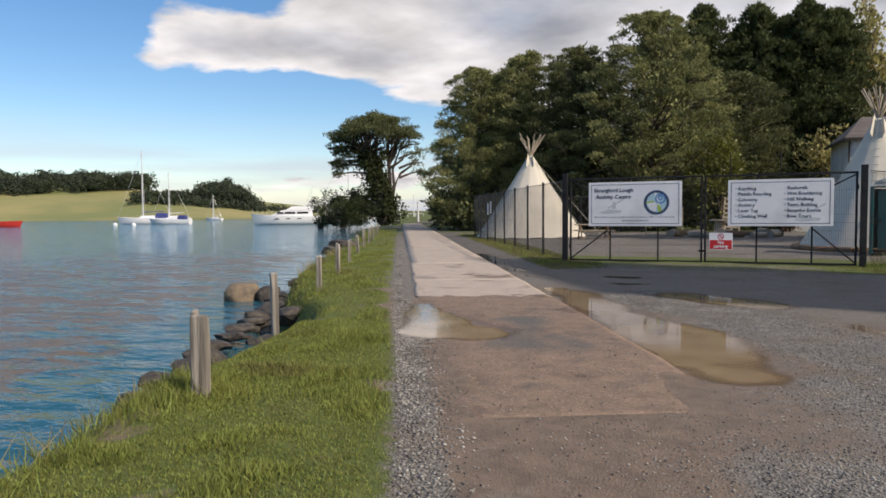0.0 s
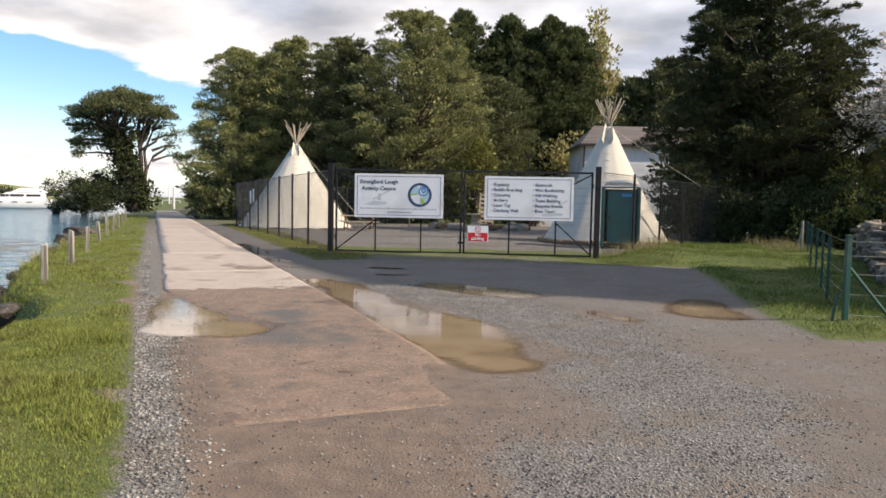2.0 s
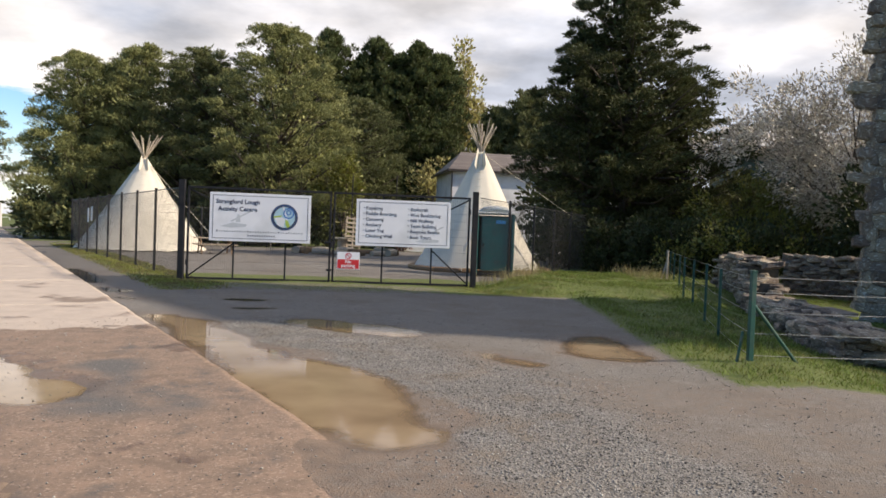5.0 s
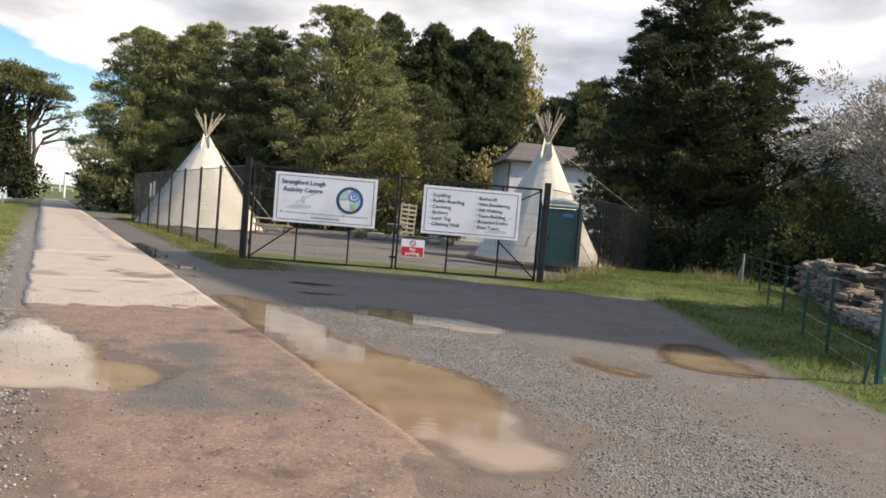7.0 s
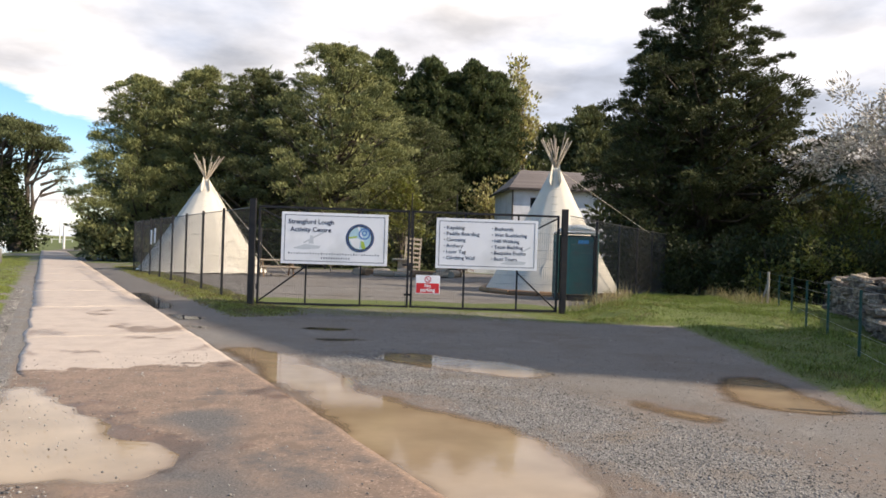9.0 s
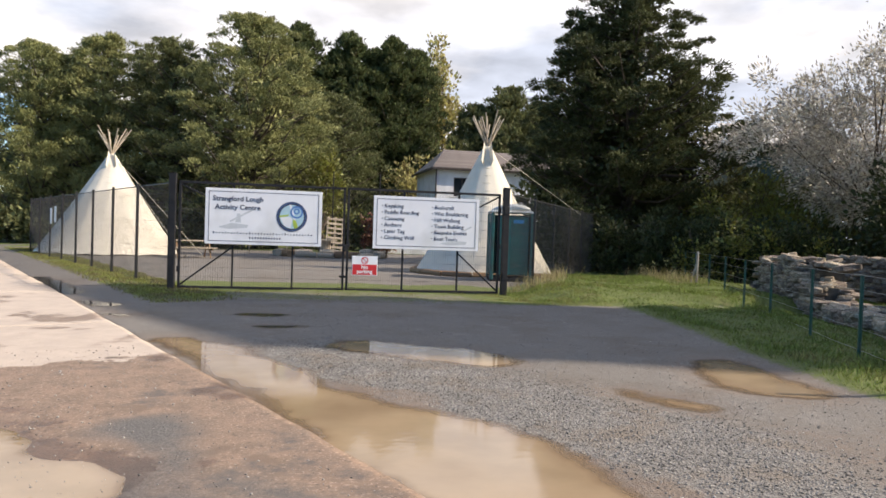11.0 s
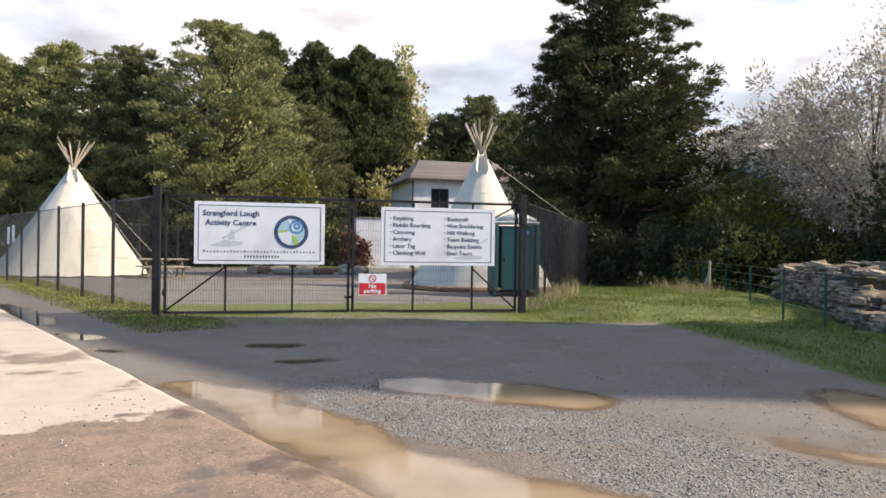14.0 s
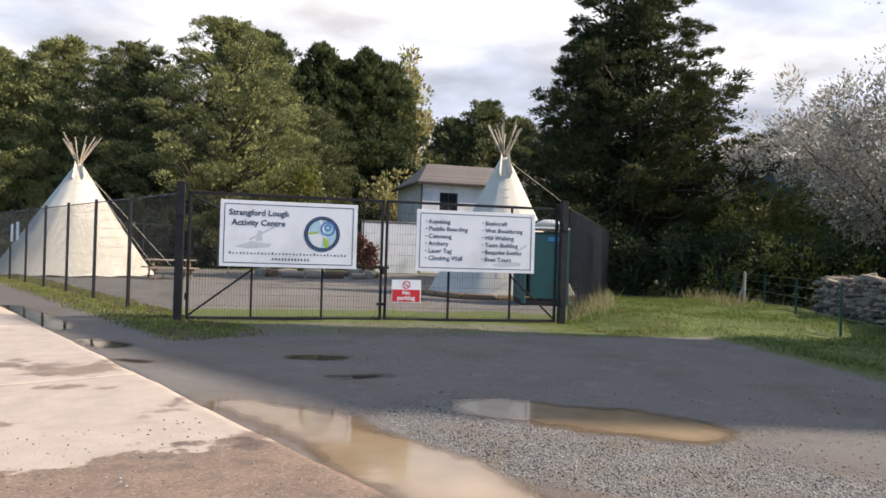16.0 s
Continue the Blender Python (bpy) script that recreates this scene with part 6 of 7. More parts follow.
def stone_face(parent, p0, p1, z0, z1, rng, top=None, dep=0.30, course=(0.05, 0.12), length=(0.10, 0.42)):
    """Rubble courses on the vertical face from p0 to p1; top(f) trims the height along it."""
    p0, p1 = np.array(p0, float), np.array(p1, float)
    L = np.linalg.norm(p1 - p0)
    d = (p1 - p0) / L
    ang = math.degrees(math.atan2(d[1], d[0]))
    z, n = z0, 0
    while z < z1 - 0.03:
        h = rng.uniform(*course)
        u = -rng.uniform(0, 0.15)
        while u < L:
            ln = rng.uniform(*length)
            f = min(max((u + ln / 2) / L, 0), 1)
            if top is None or z + h * 0.6 < top(f):
                c = p0 + d * (u + ln / 2)
                ob = link("stone", STONES[int(rng.integers(9))], None, parent)
                ob.matrix_local = pose(c[0], c[1], z + h / 2 + rng.uniform(-0.015, 0.015), rng.uniform(-16, 16), rng.uniform(-12, 12), ang + rng.uniform(-18, 18)) @ Matrix.Diagonal((ln * 1.05, dep * rng.uniform(0.7, 1.35), h * rng.uniform(0.85, 1.35), 1))
                n += 1
            u += ln
        z += h
    return n


def build_ruin():
    rng = np.random.default_rng(5)
    # long low wall beside the fence, high at its far end and stepping down to a broad footing
    w = root("ruined_wall", pose(0, 0, -0.2), "ruined dry rubble wall with collapsed stepped end", "ruin")
    A, M, B = (14.75, 1.45), (13.05, -3.0), (10.75, -8.85)
    nx, ny = 0.93, -0.36

    def top(f):
        return 1.24 - 0.10 * math.sin(9 * f) - max(0.0, f - 0.62) * 1.9 + 0.06 * math.sin(31 * f)

    bm = bmesh.new()
    for k in range(8):
        f0, f1 = k / 8, (k + 1) / 8
        a = np.array(A) + (np.array(M) - A) * (f0 + f1) / 2
        hh = max(0.3, top((f0 + f1) / 2) - 0.08)
        box(bm, (a[0] + nx * 0.42, a[1] + ny * 0.42, hh / 2 - 0.1), (0.62, 0.68, hh + 0.2), rot=math.atan2(M[1] - A[1], M[0] - A[0]))
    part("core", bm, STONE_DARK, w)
    stone_face(w, A, M, 0, 1.3, rng, top)
    stone_face(w, (A[0] + nx * 0.8, A[1] + ny * 0.8), A, 0, 1.2, rng)
    stone_face(w, (A[0] + nx * 0.40, A[1] + ny * 0.40), (M[0] + nx * 0.4, M[1] + ny * 0.4), 1.12, 1.22, rng, None, 0.45, (0.07, 0.1), (0.25, 0.5))
    for k in range(26):
        f = 0.55 + 0.5 * k / 26
        c = np.array(A) + (np.array(M) - A) * f + np.array([nx, ny]) * rng.uniform(0.1, 0.7)
        zt = max(0.35, top(min(f, 1)) - 0.05)
        ob = link("stone", STONES[k % 9], None, w)
        ob.matrix_local = pose(c[0], c[1], zt, rng.uniform(-14, 14), rng.uniform(-14, 14), rng.uniform(0, 360)) @ Matrix.Diagonal((rng.uniform(0.2, 0.42), rng.uniform(0.2, 0.3), rng.uniform(0.07, 0.14), 1))
    g = root("wall_footing", pose(0, 0, -0.2), "broad low stone footing of the ruined wall", "ruin")
    bm = bmesh.new()
    L = math.hypot(B[0] - M[0], B[1] - M[1])
    rot = math.atan2(B[1] - M[1], B[0] - M[0])
    box(bm, ((M[0] + B[0]) / 2 + nx * 0.5, (M[1] + B[1]) / 2 + ny * 0.5, 0.13), (L, 0.85, 0.46), rot=rot)
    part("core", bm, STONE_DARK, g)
    stone_face(g, M, B, 0, 0.42, rng)
    stone_face(g, B, (B[0] + nx * 1.0, B[1] + ny * 1.0), 0, 0.42, rng)
    for r in range(4):
        off = 0.12 + 0.25 * r
        stone_face(g, (M[0] + nx * off, M[1] + ny * off), (B[0] + nx * off, B[1] + ny * off), 0.34, 0.42, rng, None, 0.26, (0.07, 0.1), (0.25, 0.55))
    b = root("ruined_wall", pose(0, 0, -0.2), "low dark rubble wall leading to the stone tower", "ruin")
    C, D = (16.6, 1.3), (18.6, -4.9)
    bm = bmesh.new()
    L = math.hypot(D[0] - C[0], D[1] - C[1])
    box(bm, ((C[0] + D[0]) / 2 + 0.28, (C[1] + D[1]) / 2 + 0.21, 0.62), (L, 0.6, 1.3), rot=math.atan2(D[1] - C[1], D[0] - C[0]))
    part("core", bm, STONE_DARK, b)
    stone_face(b, C, D, 0.0, 1.42, rng, lambda f: 1.30 + 0.08 * math.sin(8 * f) + (0.5 * (f - 0.85) / 0.15 if f > 0.85 else 0))
    t = root("stone_tower", pose(0, 0, -0.2), "tall grey stone tower of the ruin", "tower")
    E, G = (15.0, -4.1), (20.0, -11.7)
    bm = bmesh.new()
    v = [bm.verts.new((x, y, z)) for z in (-0.2, 13.2) for x, y in ((E[0] + 0.12, E[1] + 0.02), (G[0] + 0.12, G[1] + 0.02), (G[0] + 5.8, G[1] - 1.6), (E[0] + 5.8, E[1] - 1.6))]
    for q in ((0, 1, 5, 4), (1, 2, 6, 5), (2, 3, 7, 6), (3, 0, 4, 7), (4, 5, 6, 7), (3, 2, 1, 0)):
        bm.faces.new([v[k] for k in q])
    part("core", bm, STONE, t)
    stone_face(t, E, (E[0] + 0.85, E[1] - 1.29), 0.0, 13.0, rng, None, 0.26, (0.16, 0.30), (0.22, 0.55))
    stone_face(t, (E[0] + 1.4, E[1] - 0.38), E, 0.0, 13.0, rng, None, 0.26, (0.2, 0.34), (0.3, 0.6))
    p = root("flagstone", pose(13.6, -5.0, 0.14, 8, 2, 30), "pale grey slab lying in the ruin", "slab")
    bm = bmesh.new()
    part("slab", box(bm, (0, 0, 0), (0.9, 0.55, 0.07), bevel=0.012), SLATE, p)


build_ruin()


# ---- yard ----
def build_toilet():
    t = root("portable_toilet", pose(8.6, 4.9, 0, 0, 0, -8), "dark teal portable toilet with white translucent roof", "toilet")
    w, h = 1.16, 2.02
    bm = bmesh.new()
    part("base", box(bm, (0, 0, 0.08), (w + 0.04, w + 0.04, 0.16), bevel=0.02), BLACK_STEEL, t)
    for nm, c, s in (("side_panel", (-w / 2, 0, h / 2 + 0.1), (0.05, w - 0.08, h - 0.2)), ("side_panel", (w / 2, 0, h / 2 + 0.1), (0.05, w - 0.08, h - 0.2)), ("back_panel", (0, w / 2, h / 2 + 0.1), (w - 0.08, 0.05, h - 0.2)), ("door_panel", (0.03, -w / 2, h / 2 + 0.08), (w - 0.26, 0.04, h - 0.3))):
        bm = bmesh.new()
        part(nm, box(bm, c, s, bevel=0.01), TEAL, t)
    for sx in (-1, 1):
        for sy in (-1, 1):
            bm = bmesh.new()
            part("corner_post", box(bm, (sx * w / 2, sy * w / 2, h / 2 + 0.06), (0.10, 0.10, h - 0.05), bevel=0.02), TEAL, t)
    for k in range(5):
        bm = bmesh.new()
        part("rib", box(bm, (-w / 2 - 0.028, -0.36 + 0.18 * k, h / 2), (0.02, 0.05, h - 0.5), bevel=0.006), TEAL, t)
    bm = bmesh.new()
    box(bm, (0, 0, h + 0.06), (w + 0.10, w + 0.10, 0.06), bevel=0.02)
    part("roof_rim", bm, TRANSLUCENT_WHITE, t)
    bm = bmesh.new()
    cyl(bm, (0, -w / 2 - 0.02, h + 0.07), (0, w / 2 + 0.02, h + 0.07), 0.54, sides=24)
    for v in bm.verts:
        v.co.z = h + 0.085 + max(0.0, v.co.z - h - 0.07) * 0.40
    part("roof_dome", bm, TRANSLUCENT_WHITE, t, smooth=True)
    bm = bmesh.new()
    part("label_plate", box(bm, (0.18, -w / 2 - 0.024, h - 0.22), (0.30, 0.006, 0.10)), BLUE_TAG, t)
    bm = bmesh.new()
    part("latch", box(bm, (-0.36, -w / 2 - 0.035, 1.05), (0.05, 0.03, 0.14), bevel=0.006), BLACK_STEEL, t)


def build_picnic_table(x, y, turn):
    t = root("picnic_table", pose(x, y, 0, 0, 0, turn), "brown timber picnic table with attached benches", "table")
    for k in range(5):
        bm = bmesh.new()
        part("top_board", box(bm, (0, -0.30 + 0.15 * k, 0.74), (1.8, 0.135, 0.04), bevel=0.005), PALE_WOOD, t)
    for y0 in (-0.72, -0.57, 0.57, 0.72):
        bm = bmesh.new()
        part("bench_board", box(bm, (0, y0, 0.45), (1.8, 0.135, 0.04), bevel=0.005), PALE_WOOD, t)
    for sx in (-0.65, 0.65):
        for sg in (-1, 1):
            bm = bmesh.new()
            box(bm, (0, 0, 0), (0.045, 0.09, 0.95), m=Matrix.Translation((sx, sg * 0.45, 0.37)) @ Matrix.Rotation(sg * radians(33), 4, "X"))
            part("leg", bm, BROWN_WOOD, t)
        bm = bmesh.new()
        part("bearer", box(bm, (sx + 0.05, 0, 0.40), (0.045, 1.6, 0.09), bevel=0.004), BROWN_WOOD, t)


def build_yard():
    rng = np.random.default_rng(17)
    build_toilet()
    build_picnic_table(-2.35, 15.2, 20)
    # fire ring of logs
    for k in range(15):
        a = 2 * math.pi * k / 15 + rng.uniform(-0.1, 0.1)
        x, y = 3.5 + 2.6 * math.cos(a), 20.0 + 1.7 * math.sin(a)
        L = rng.uniform(0.7, 1.3)
        t = a + math.pi / 2 + rng.uniform(-0.4, 0.4)
        d = np.array([math.cos(t), math.sin(t), 0]) * L / 2
        r = rng.uniform(0.13, 0.21)
        pts = [np.array([x, y, r]) - d, np.array([x, y, r + rng.uniform(0, 0.04)]), np.array([x, y, r]) + d]
        bm = bmesh.new()
        cyl(bm, pts[0], pts[1], r, r * 0.96, 9)
        cyl(bm, pts[1], pts[2], r * 0.96, r * 0.9, 9)
        ob = part("log", bm, PALE_WOOD if k % 3 else BROWN_WOOD, None, smooth=False)
        tagged(ob, "cut log lying in the fire circle", "log", "fire circle logs")
    # timber edging round the second tent
    ed = root("timber_edging", pose(8.75, 8.45, 0), "brown log edging round the canvas tent", "edging")
    for k in range(16):
        a = 2 * math.pi * k / 16
        b = 2 * math.pi * (k + 0.94) / 16
        r = 2.62
        bm = bmesh.new()
        part("edging_log", cyl(bm, (r * math.cos(a), r * math.sin(a), 0.09), (r * math.cos(b), r * math.sin(b), 0.09), 0.11, 0.10, 8), BROWN_WOOD, ed)
    # cable drum used as a table
    cd = root("cable_drum", pose(3.2, 22.8, 0), "pale timber cable drum used as a table", "table")
    for z in (0.06, 0.82):
        bm = bmesh.new()
        part("flange", cyl(bm, (0, 0, z - 0.04), (0, 0, z + 0.04), 0.62, sides=24), PALE_WOOD, cd)
    bm = bmesh.new()
    part("barrel", cyl(bm, (0, 0, 0.10), (0, 0, 0.78), 0.30, sides=18), PALE_WOOD, cd)
    # upright pallet
    pl = root("pallet", pose(3.2, 26.0, 0, -10, 4, 8), "pale wooden pallet stood on end", "pallet")
    for k in range(8):
        bm = bmesh.new()
        part("slat", box(bm, (0.5, 0, 0.12 + 0.28 * k), (1.0, 0.02, 0.12), bevel=0.003), PALE_WOOD, pl)
    for x in (0.05, 0.5, 0.95):
        bm = bmesh.new()
        part("bearer", box(bm, (x, 0.06, 1.1), (0.09, 0.09, 2.2), bevel=0.004), PALE_WOOD, pl)
    # slim tall net posts at the back
    for k, x in enumerate((-3.0, 0.4, 3.6, 6.4)):
        p = root("net_post", pose(x, 27.4, 0), "slim tall dark steel post behind the yard", "post", "net posts")
        bm = bmesh.new()
        part("shaft", cyl(bm, (0, 0, -0.2), (0, 0, 4.9), 0.035, sides=8), BLACK_STEEL, p)
    # marker stakes in the yard
    for x, y, h in ((1.2, 22.5, 1.6), (-0.6, 21.0, 1.4)):
        p = root("stake", pose(x, y, 0, 2, 1, 0), "thin pale timber stake standing in the yard", "stake", "yard stakes")
        bm = bmesh.new()
        part("shaft", cyl(bm, (0, 0, -0.1), (0, 0, h), 0.03, 0.025, 7), PALE_WOOD, p)
    # notices tied to the fence
    for x, z in ((-6.55, 1.62), (-6.98, 1.56)):
        n = root("notice", pose(x, 11.95 + (-6.55 - x) * 1.88, z, 0, 0, 118), "small white notice tied to the mesh fence", "notice", "fence notices")
        bm = bmesh.new()
        part("sheet", box(bm, (0, 0.0, 0), (0.42, 0.006, 0.58), bevel=0.002), SIGN_WHITE, n)
        bm = bmesh.new()
        for q in range(5):
            box(bm, (0, 0.005, 0.18 - 0.09 * q), (0.30, 0.002, 0.022))
        part("print_bars", bm, GREY_INK, n)


build_yard()


# ---- boats and the far shore ----
def hull_mesh(L, B, H, sheer=0.25, stern=0.8, keel=0.25):
    n, m = 18, 9
    V = []
    for i in range(n + 1):
        f = i / n
        half = B / 2 * (stern + (1 - stern) * min(1, f * 3)) * (1 - max(0, (f - 0.55) / 0.45) ** 2.2)
        for j in range(m):
            a = math.pi * j / (m - 1)
            z = H * (1 + sheer * f * f) * (1 - math.sin(a)) - keel * math.sin(a)
            wdt = half * math.copysign(abs(math.cos(a)) ** 0.38, math.cos(a)) if 0 < j < m - 1 else half * math.cos(a)
            V.append((f * L + 0.06 * L * f * f * (1 - math.sin(a)), wdt, z))
    F = [(i * m + j, i * m + j + 1, (i + 1) * m + j + 1, (i + 1) * m + j) for i in range(n) for j in range(m - 1)]
    return V, F, n, m


def boat_hull(boat, L, B, H, mat, deck, **kw):
    V, F, n, m = hull_mesh(L, B, H, **kw)
    link("hull", mesh_fast("hull", V, F), mat, boat, smooth=True)
    D = []
    for i in range(n + 1):
        a, b = V[i * m], V[i * m + m - 1]
        D += [(a[0], a[1] * 0.985, a[2] - 0.05), (b[0], b[1] * 0.985, b[2] - 0.05)]
    link("deck", mesh_fast("deck", D, [(2 * i, 2 * i + 1, 2 * i + 3, 2 * i + 2) for i in range(n)]), deck, boat)
    bm = bmesh.new()
    vs = [bm.verts.new((V[j][0] + 0.005, V[j][1], V[j][2])) for j in range(m)]
    bm.faces.new(vs)
    part("transom", bm, mat, boat)


def cabin(boat, name, x0, x1, w, z0, z1, rake, mat):
    bm = bmesh.new()
    b = [(x0, -w / 2, z0), (x1, -w / 2 * 0.8, z0), (x1, w / 2 * 0.8, z0), (x0, w / 2, z0)]
    t = [(x0 + 0.1, -w / 2 * 0.84, z1), (x1 - rake, -w / 2 * 0.66, z1), (x1 - rake, w / 2 * 0.66, z1), (x0 + 0.1, w / 2 * 0.84, z1)]
    vs = [bm.verts.new(p) for p in b + t]
    for q in ((0, 1, 5, 4), (1, 2, 6, 5), (2, 3, 7, 6), (3, 0, 4, 7), (4, 5, 6, 7)):
        bm.faces.new([vs[k] for k in q])
    bmesh.ops.bevel(bm, geom=list(bm.edges), offset=min(0.12, (z1 - z0) * 0.2), segments=2, affect="EDGES")
    return part(name, bm, mat, boat, smooth=False)


def sailing_boat(x, y, turn, L, mast, label, cover=None, rig=True):
    b = root("sailing_boat", pose(x, y, LAKE_Z, 0, 0, turn), label, "boat", "moored boats")
    boat_hull(b, L, L * 0.3, L * 0.115, GELCOAT, GELCOAT)
    cabin(b, "coachroof", L * 0.30, L * 0.66, L * 0.18, L * 0.11, L * 0.17, L * 0.08, GELCOAT)
    if cover:
        cabin(b, "cockpit_cover", L * 0.10, L * 0.34, L * 0.2, L * 0.11, L * 0.22, L * 0.05, cover)
    for k in range(3):
        bm = bmesh.new()
        part("porthole", box(bm, (L * (0.38 + 0.08 * k), -L * 0.086, L * 0.14), (L * 0.045, 0.05, L * 0.018)), GLASS_DARK, b)
    bm = bmesh.new()
    part("mast", cyl(bm, (L * 0.56, 0, L * 0.1), (L * 0.56, 0, mast), 0.13, 0.09, 8), ALLOY, b)
    if rig:
        bm = bmesh.new()
        part("boom", cyl(bm, (L * 0.55, 0, L * 0.24), (L * 0.16, 0, L * 0.25), 0.09, 0.07, 8), BOAT_BLUE if cover else GELCOAT, b)
        for ex, ey, ez in ((L * 1.04, 0, L * 0.14), (0.1, 0, L * 0.12), (L * 0.55, -L * 0.14, L * 0.11), (L * 0.55, L * 0.14, L * 0.11)):
            bm = bmesh.new()
            part("stay", cyl(bm, (L * 0.56, 0, mast * 0.97), (ex, ey, ez), 0.022, 0.022, 4), ALLOY, b)
    for k in range(5):
        bm = bmesh.new()
        part("stanchion", cyl(bm, (L * (0.1 + 0.2 * k), -L * 0.13 * (1 if k < 3 else 0.6), L * 0.12), (L * (0.1 + 0.2 * k), -L * 0.13 * (1 if k < 3 else 0.6), L * 0.12 + 0.6), 0.02, sides=5), ALLOY, b)
    return b


def build_boats():
    sailing_boat(-107.9, 95.6, 212, 10.5, 15.5, "white moored sailing yacht with tall bare mast", BOAT_BLUE)
    sailing_boat(-100.9, 93.4, 200, 8.2, 3.2, "low white moored cruiser with blue cover", BOAT_BLUE, False)
    sailing_boat(-128.7, 123.1, 205, 9.5, 13.0, "white moored yacht with red gear on deck", None)
    sailing_boat(-150.0, 160.0, 190, 5.5, 8.2, "small dark moored sailing dinghy", None)
    sailing_boat(-84.9, 115.5, 30, 13.0, 19.2, "white yacht with tall mast behind the cruiser", None)
    # motor yacht
    m = root("motor_yacht", pose(-67.8, 91.5, LAKE_Z, 0, 0, 213) @ Matrix.Scale(1.0, 4), "large white motor yacht with raked cabin and flybridge", "boat", "moored boats")
    boat_hull(m, 12.0, 3.9, 1.45, GELCOAT, GELCOAT, sheer=0.35, stern=0.95)
    cabin(m, "saloon", 1.6, 9.6, 3.1, 1.45, 2.6, 2.6, GELCOAT)
    cabin(m, "flybridge", 1.4, 6.6, 2.7, 2.6, 3.3, 1.3, GELCOAT)
    for x0, x1 in ((2.4, 4.4), (4.7, 6.6), (6.8, 8.0)):
        bm = bmesh.new()
        part("saloon_window", box(bm, ((x0 + x1) / 2, 1.40, 2.12), (x1 - x0, 0.10, 0.36), bevel=0.04), GLASS_DARK, m)
    for k in range(3):
        bm = bmesh.new()
        part("hull_window", box(bm, (4.0 + 2.0 * k, 1.9, 1.05), (0.8, 0.10, 0.16), bevel=0.03), GLASS_DARK, m)
    bm = bmesh.new()
    part("radar_arch", box(bm, (2.0, 0, 3.9), (0.5, 2.5, 0.16), bevel=0.05), GELCOAT, m)
    for sy in (-1, 1):
        bm = bmesh.new()
        part("arch_leg", cyl(bm, (1.6, sy * 1.2, 3.1), (2.0, sy * 1.15, 3.9), 0.14, 0.1, 8), GELCOAT, m)
    for x, h in ((1.9, 7.2), (2.3, 6.6)):
        bm = bmesh.new()
        part("aerial", cyl(bm, (x, 0.2, 3.9), (x - 0.3, 0.2, h), 0.05, 0.03, 6), ALLOY, m)
    for k in range(7):
        bm = bmesh.new()
        part("rail_stanchion", cyl(bm, (7.2 + 0.85 * k, 1.7 - 0.22 * k, 1.8 + 0.03 * k), (7.2 + 0.85 * k, 1.7 - 0.22 * k, 2.5 + 0.03 * k), 0.025, sides=5), ALLOY, m)
    # red workboat
    r = root("workboat", pose(-123.2, 62.1, LAKE_Z, 0, 0, 30), "red moored workboat with small white wheelhouse", "boat", "moored boats")
    boat_hull(r, 9.0, 2.9, 0.9, BOAT_RED, GELCOAT)
    cabin(r, "wheelhouse", 3.0, 5.0, 1.6, 0.8, 2.4, 0.4, GELCOAT)
    bm = bmesh.new()
    part("window_band", box(bm, (4.0, -0.70, 1.9), (1.3, 0.12, 0.4)), GLASS_DARK, r)
    bm = bmesh.new()
    for k in range(4):
        cyl(bm, (0.5 + 0.6 * k, -1.1, 0.8), (0.5 + 0.6 * k, -1.1, 1.9), 0.04, sides=5)
    cyl(bm, (0.5, -1.1, 1.9), (2.3, -1.1, 1.9), 0.04, sides=5)
    part("rail", bm, ALLOY, r)
    # mooring buoys
    for x, y in ((-106.0, 79.0), (-98.0, 76.0)):
        bm = bmesh.new()
        bmesh.ops.create_uvsphere(bm, u_segments=14, v_segments=8, radius=0.42)
        ob = part("mooring_buoy", bm, GELCOAT, None, smooth=True)
        ob.location = (x, y, LAKE_Z + 0.1)
        tagged(ob, "white round mooring buoy floating on the water", "buoy", "mooring buoys")
    # dark landing stage with a low store
    st = root("landing_stage", pose(-46.0, 60.0, LAKE_Z, 0, 0, 118), "dark timber landing stage on the shore", "jetty")
    for k in range(12):
        bm = bmesh.new()
        part("deck_board", box(bm, (0.3 + 0.5 * k, 0, 0.75), (0.46, 3.4, 0.08)), STONE_DARK, st)
    for x in (0.4, 3.0, 5.6):
        for y in (-1.5, 1.5):
            bm = bmesh.new()
            part("pile", cyl(bm, (x, y, -0.8), (x, y, 0.8), 0.16, sides=8), STONE_DARK, st)
    sd = root("boat_store", pose(-44.5, 58.2, LAKE_Z + 0.79, 0, 0, 118), "low grey boat store on the landing stage", "shed")
    bm = bmesh.new()
    part("wall", box(bm, (1.6, 0, 0.9), (3.4, 2.2, 1.8), bevel=0.03), ZINC, sd)
    bm = bmesh.new()
    part("roof", box(bm, (1.6, 0, 1.86), (3.7, 2.5, 0.12), bevel=0.02), SLATE, sd)
    # tall white poles at the lane's end
    for x, y in ((-84.0, 152.0), (-78.0, 152.0)):
        p = root("flag_pole", pose(x, y, 0), "tall slim white pole at the end of the lane", "pole", "lane end poles")
        bm = bmesh.new()
        part("shaft", cyl(bm, (0, 0, 0), (0, 0, 6.2), 0.16, 0.12, 8), GELCOAT, p)
    rl = root("end_rail", pose(-86, 150, 0, 0, 0, 8), "low white rail across the lane's end", "rail")
    bm = bmesh.new()
    part("bar", box(bm, (5, 0, 0.95), (12, 0.1, 0.12)), GELCOAT, rl)
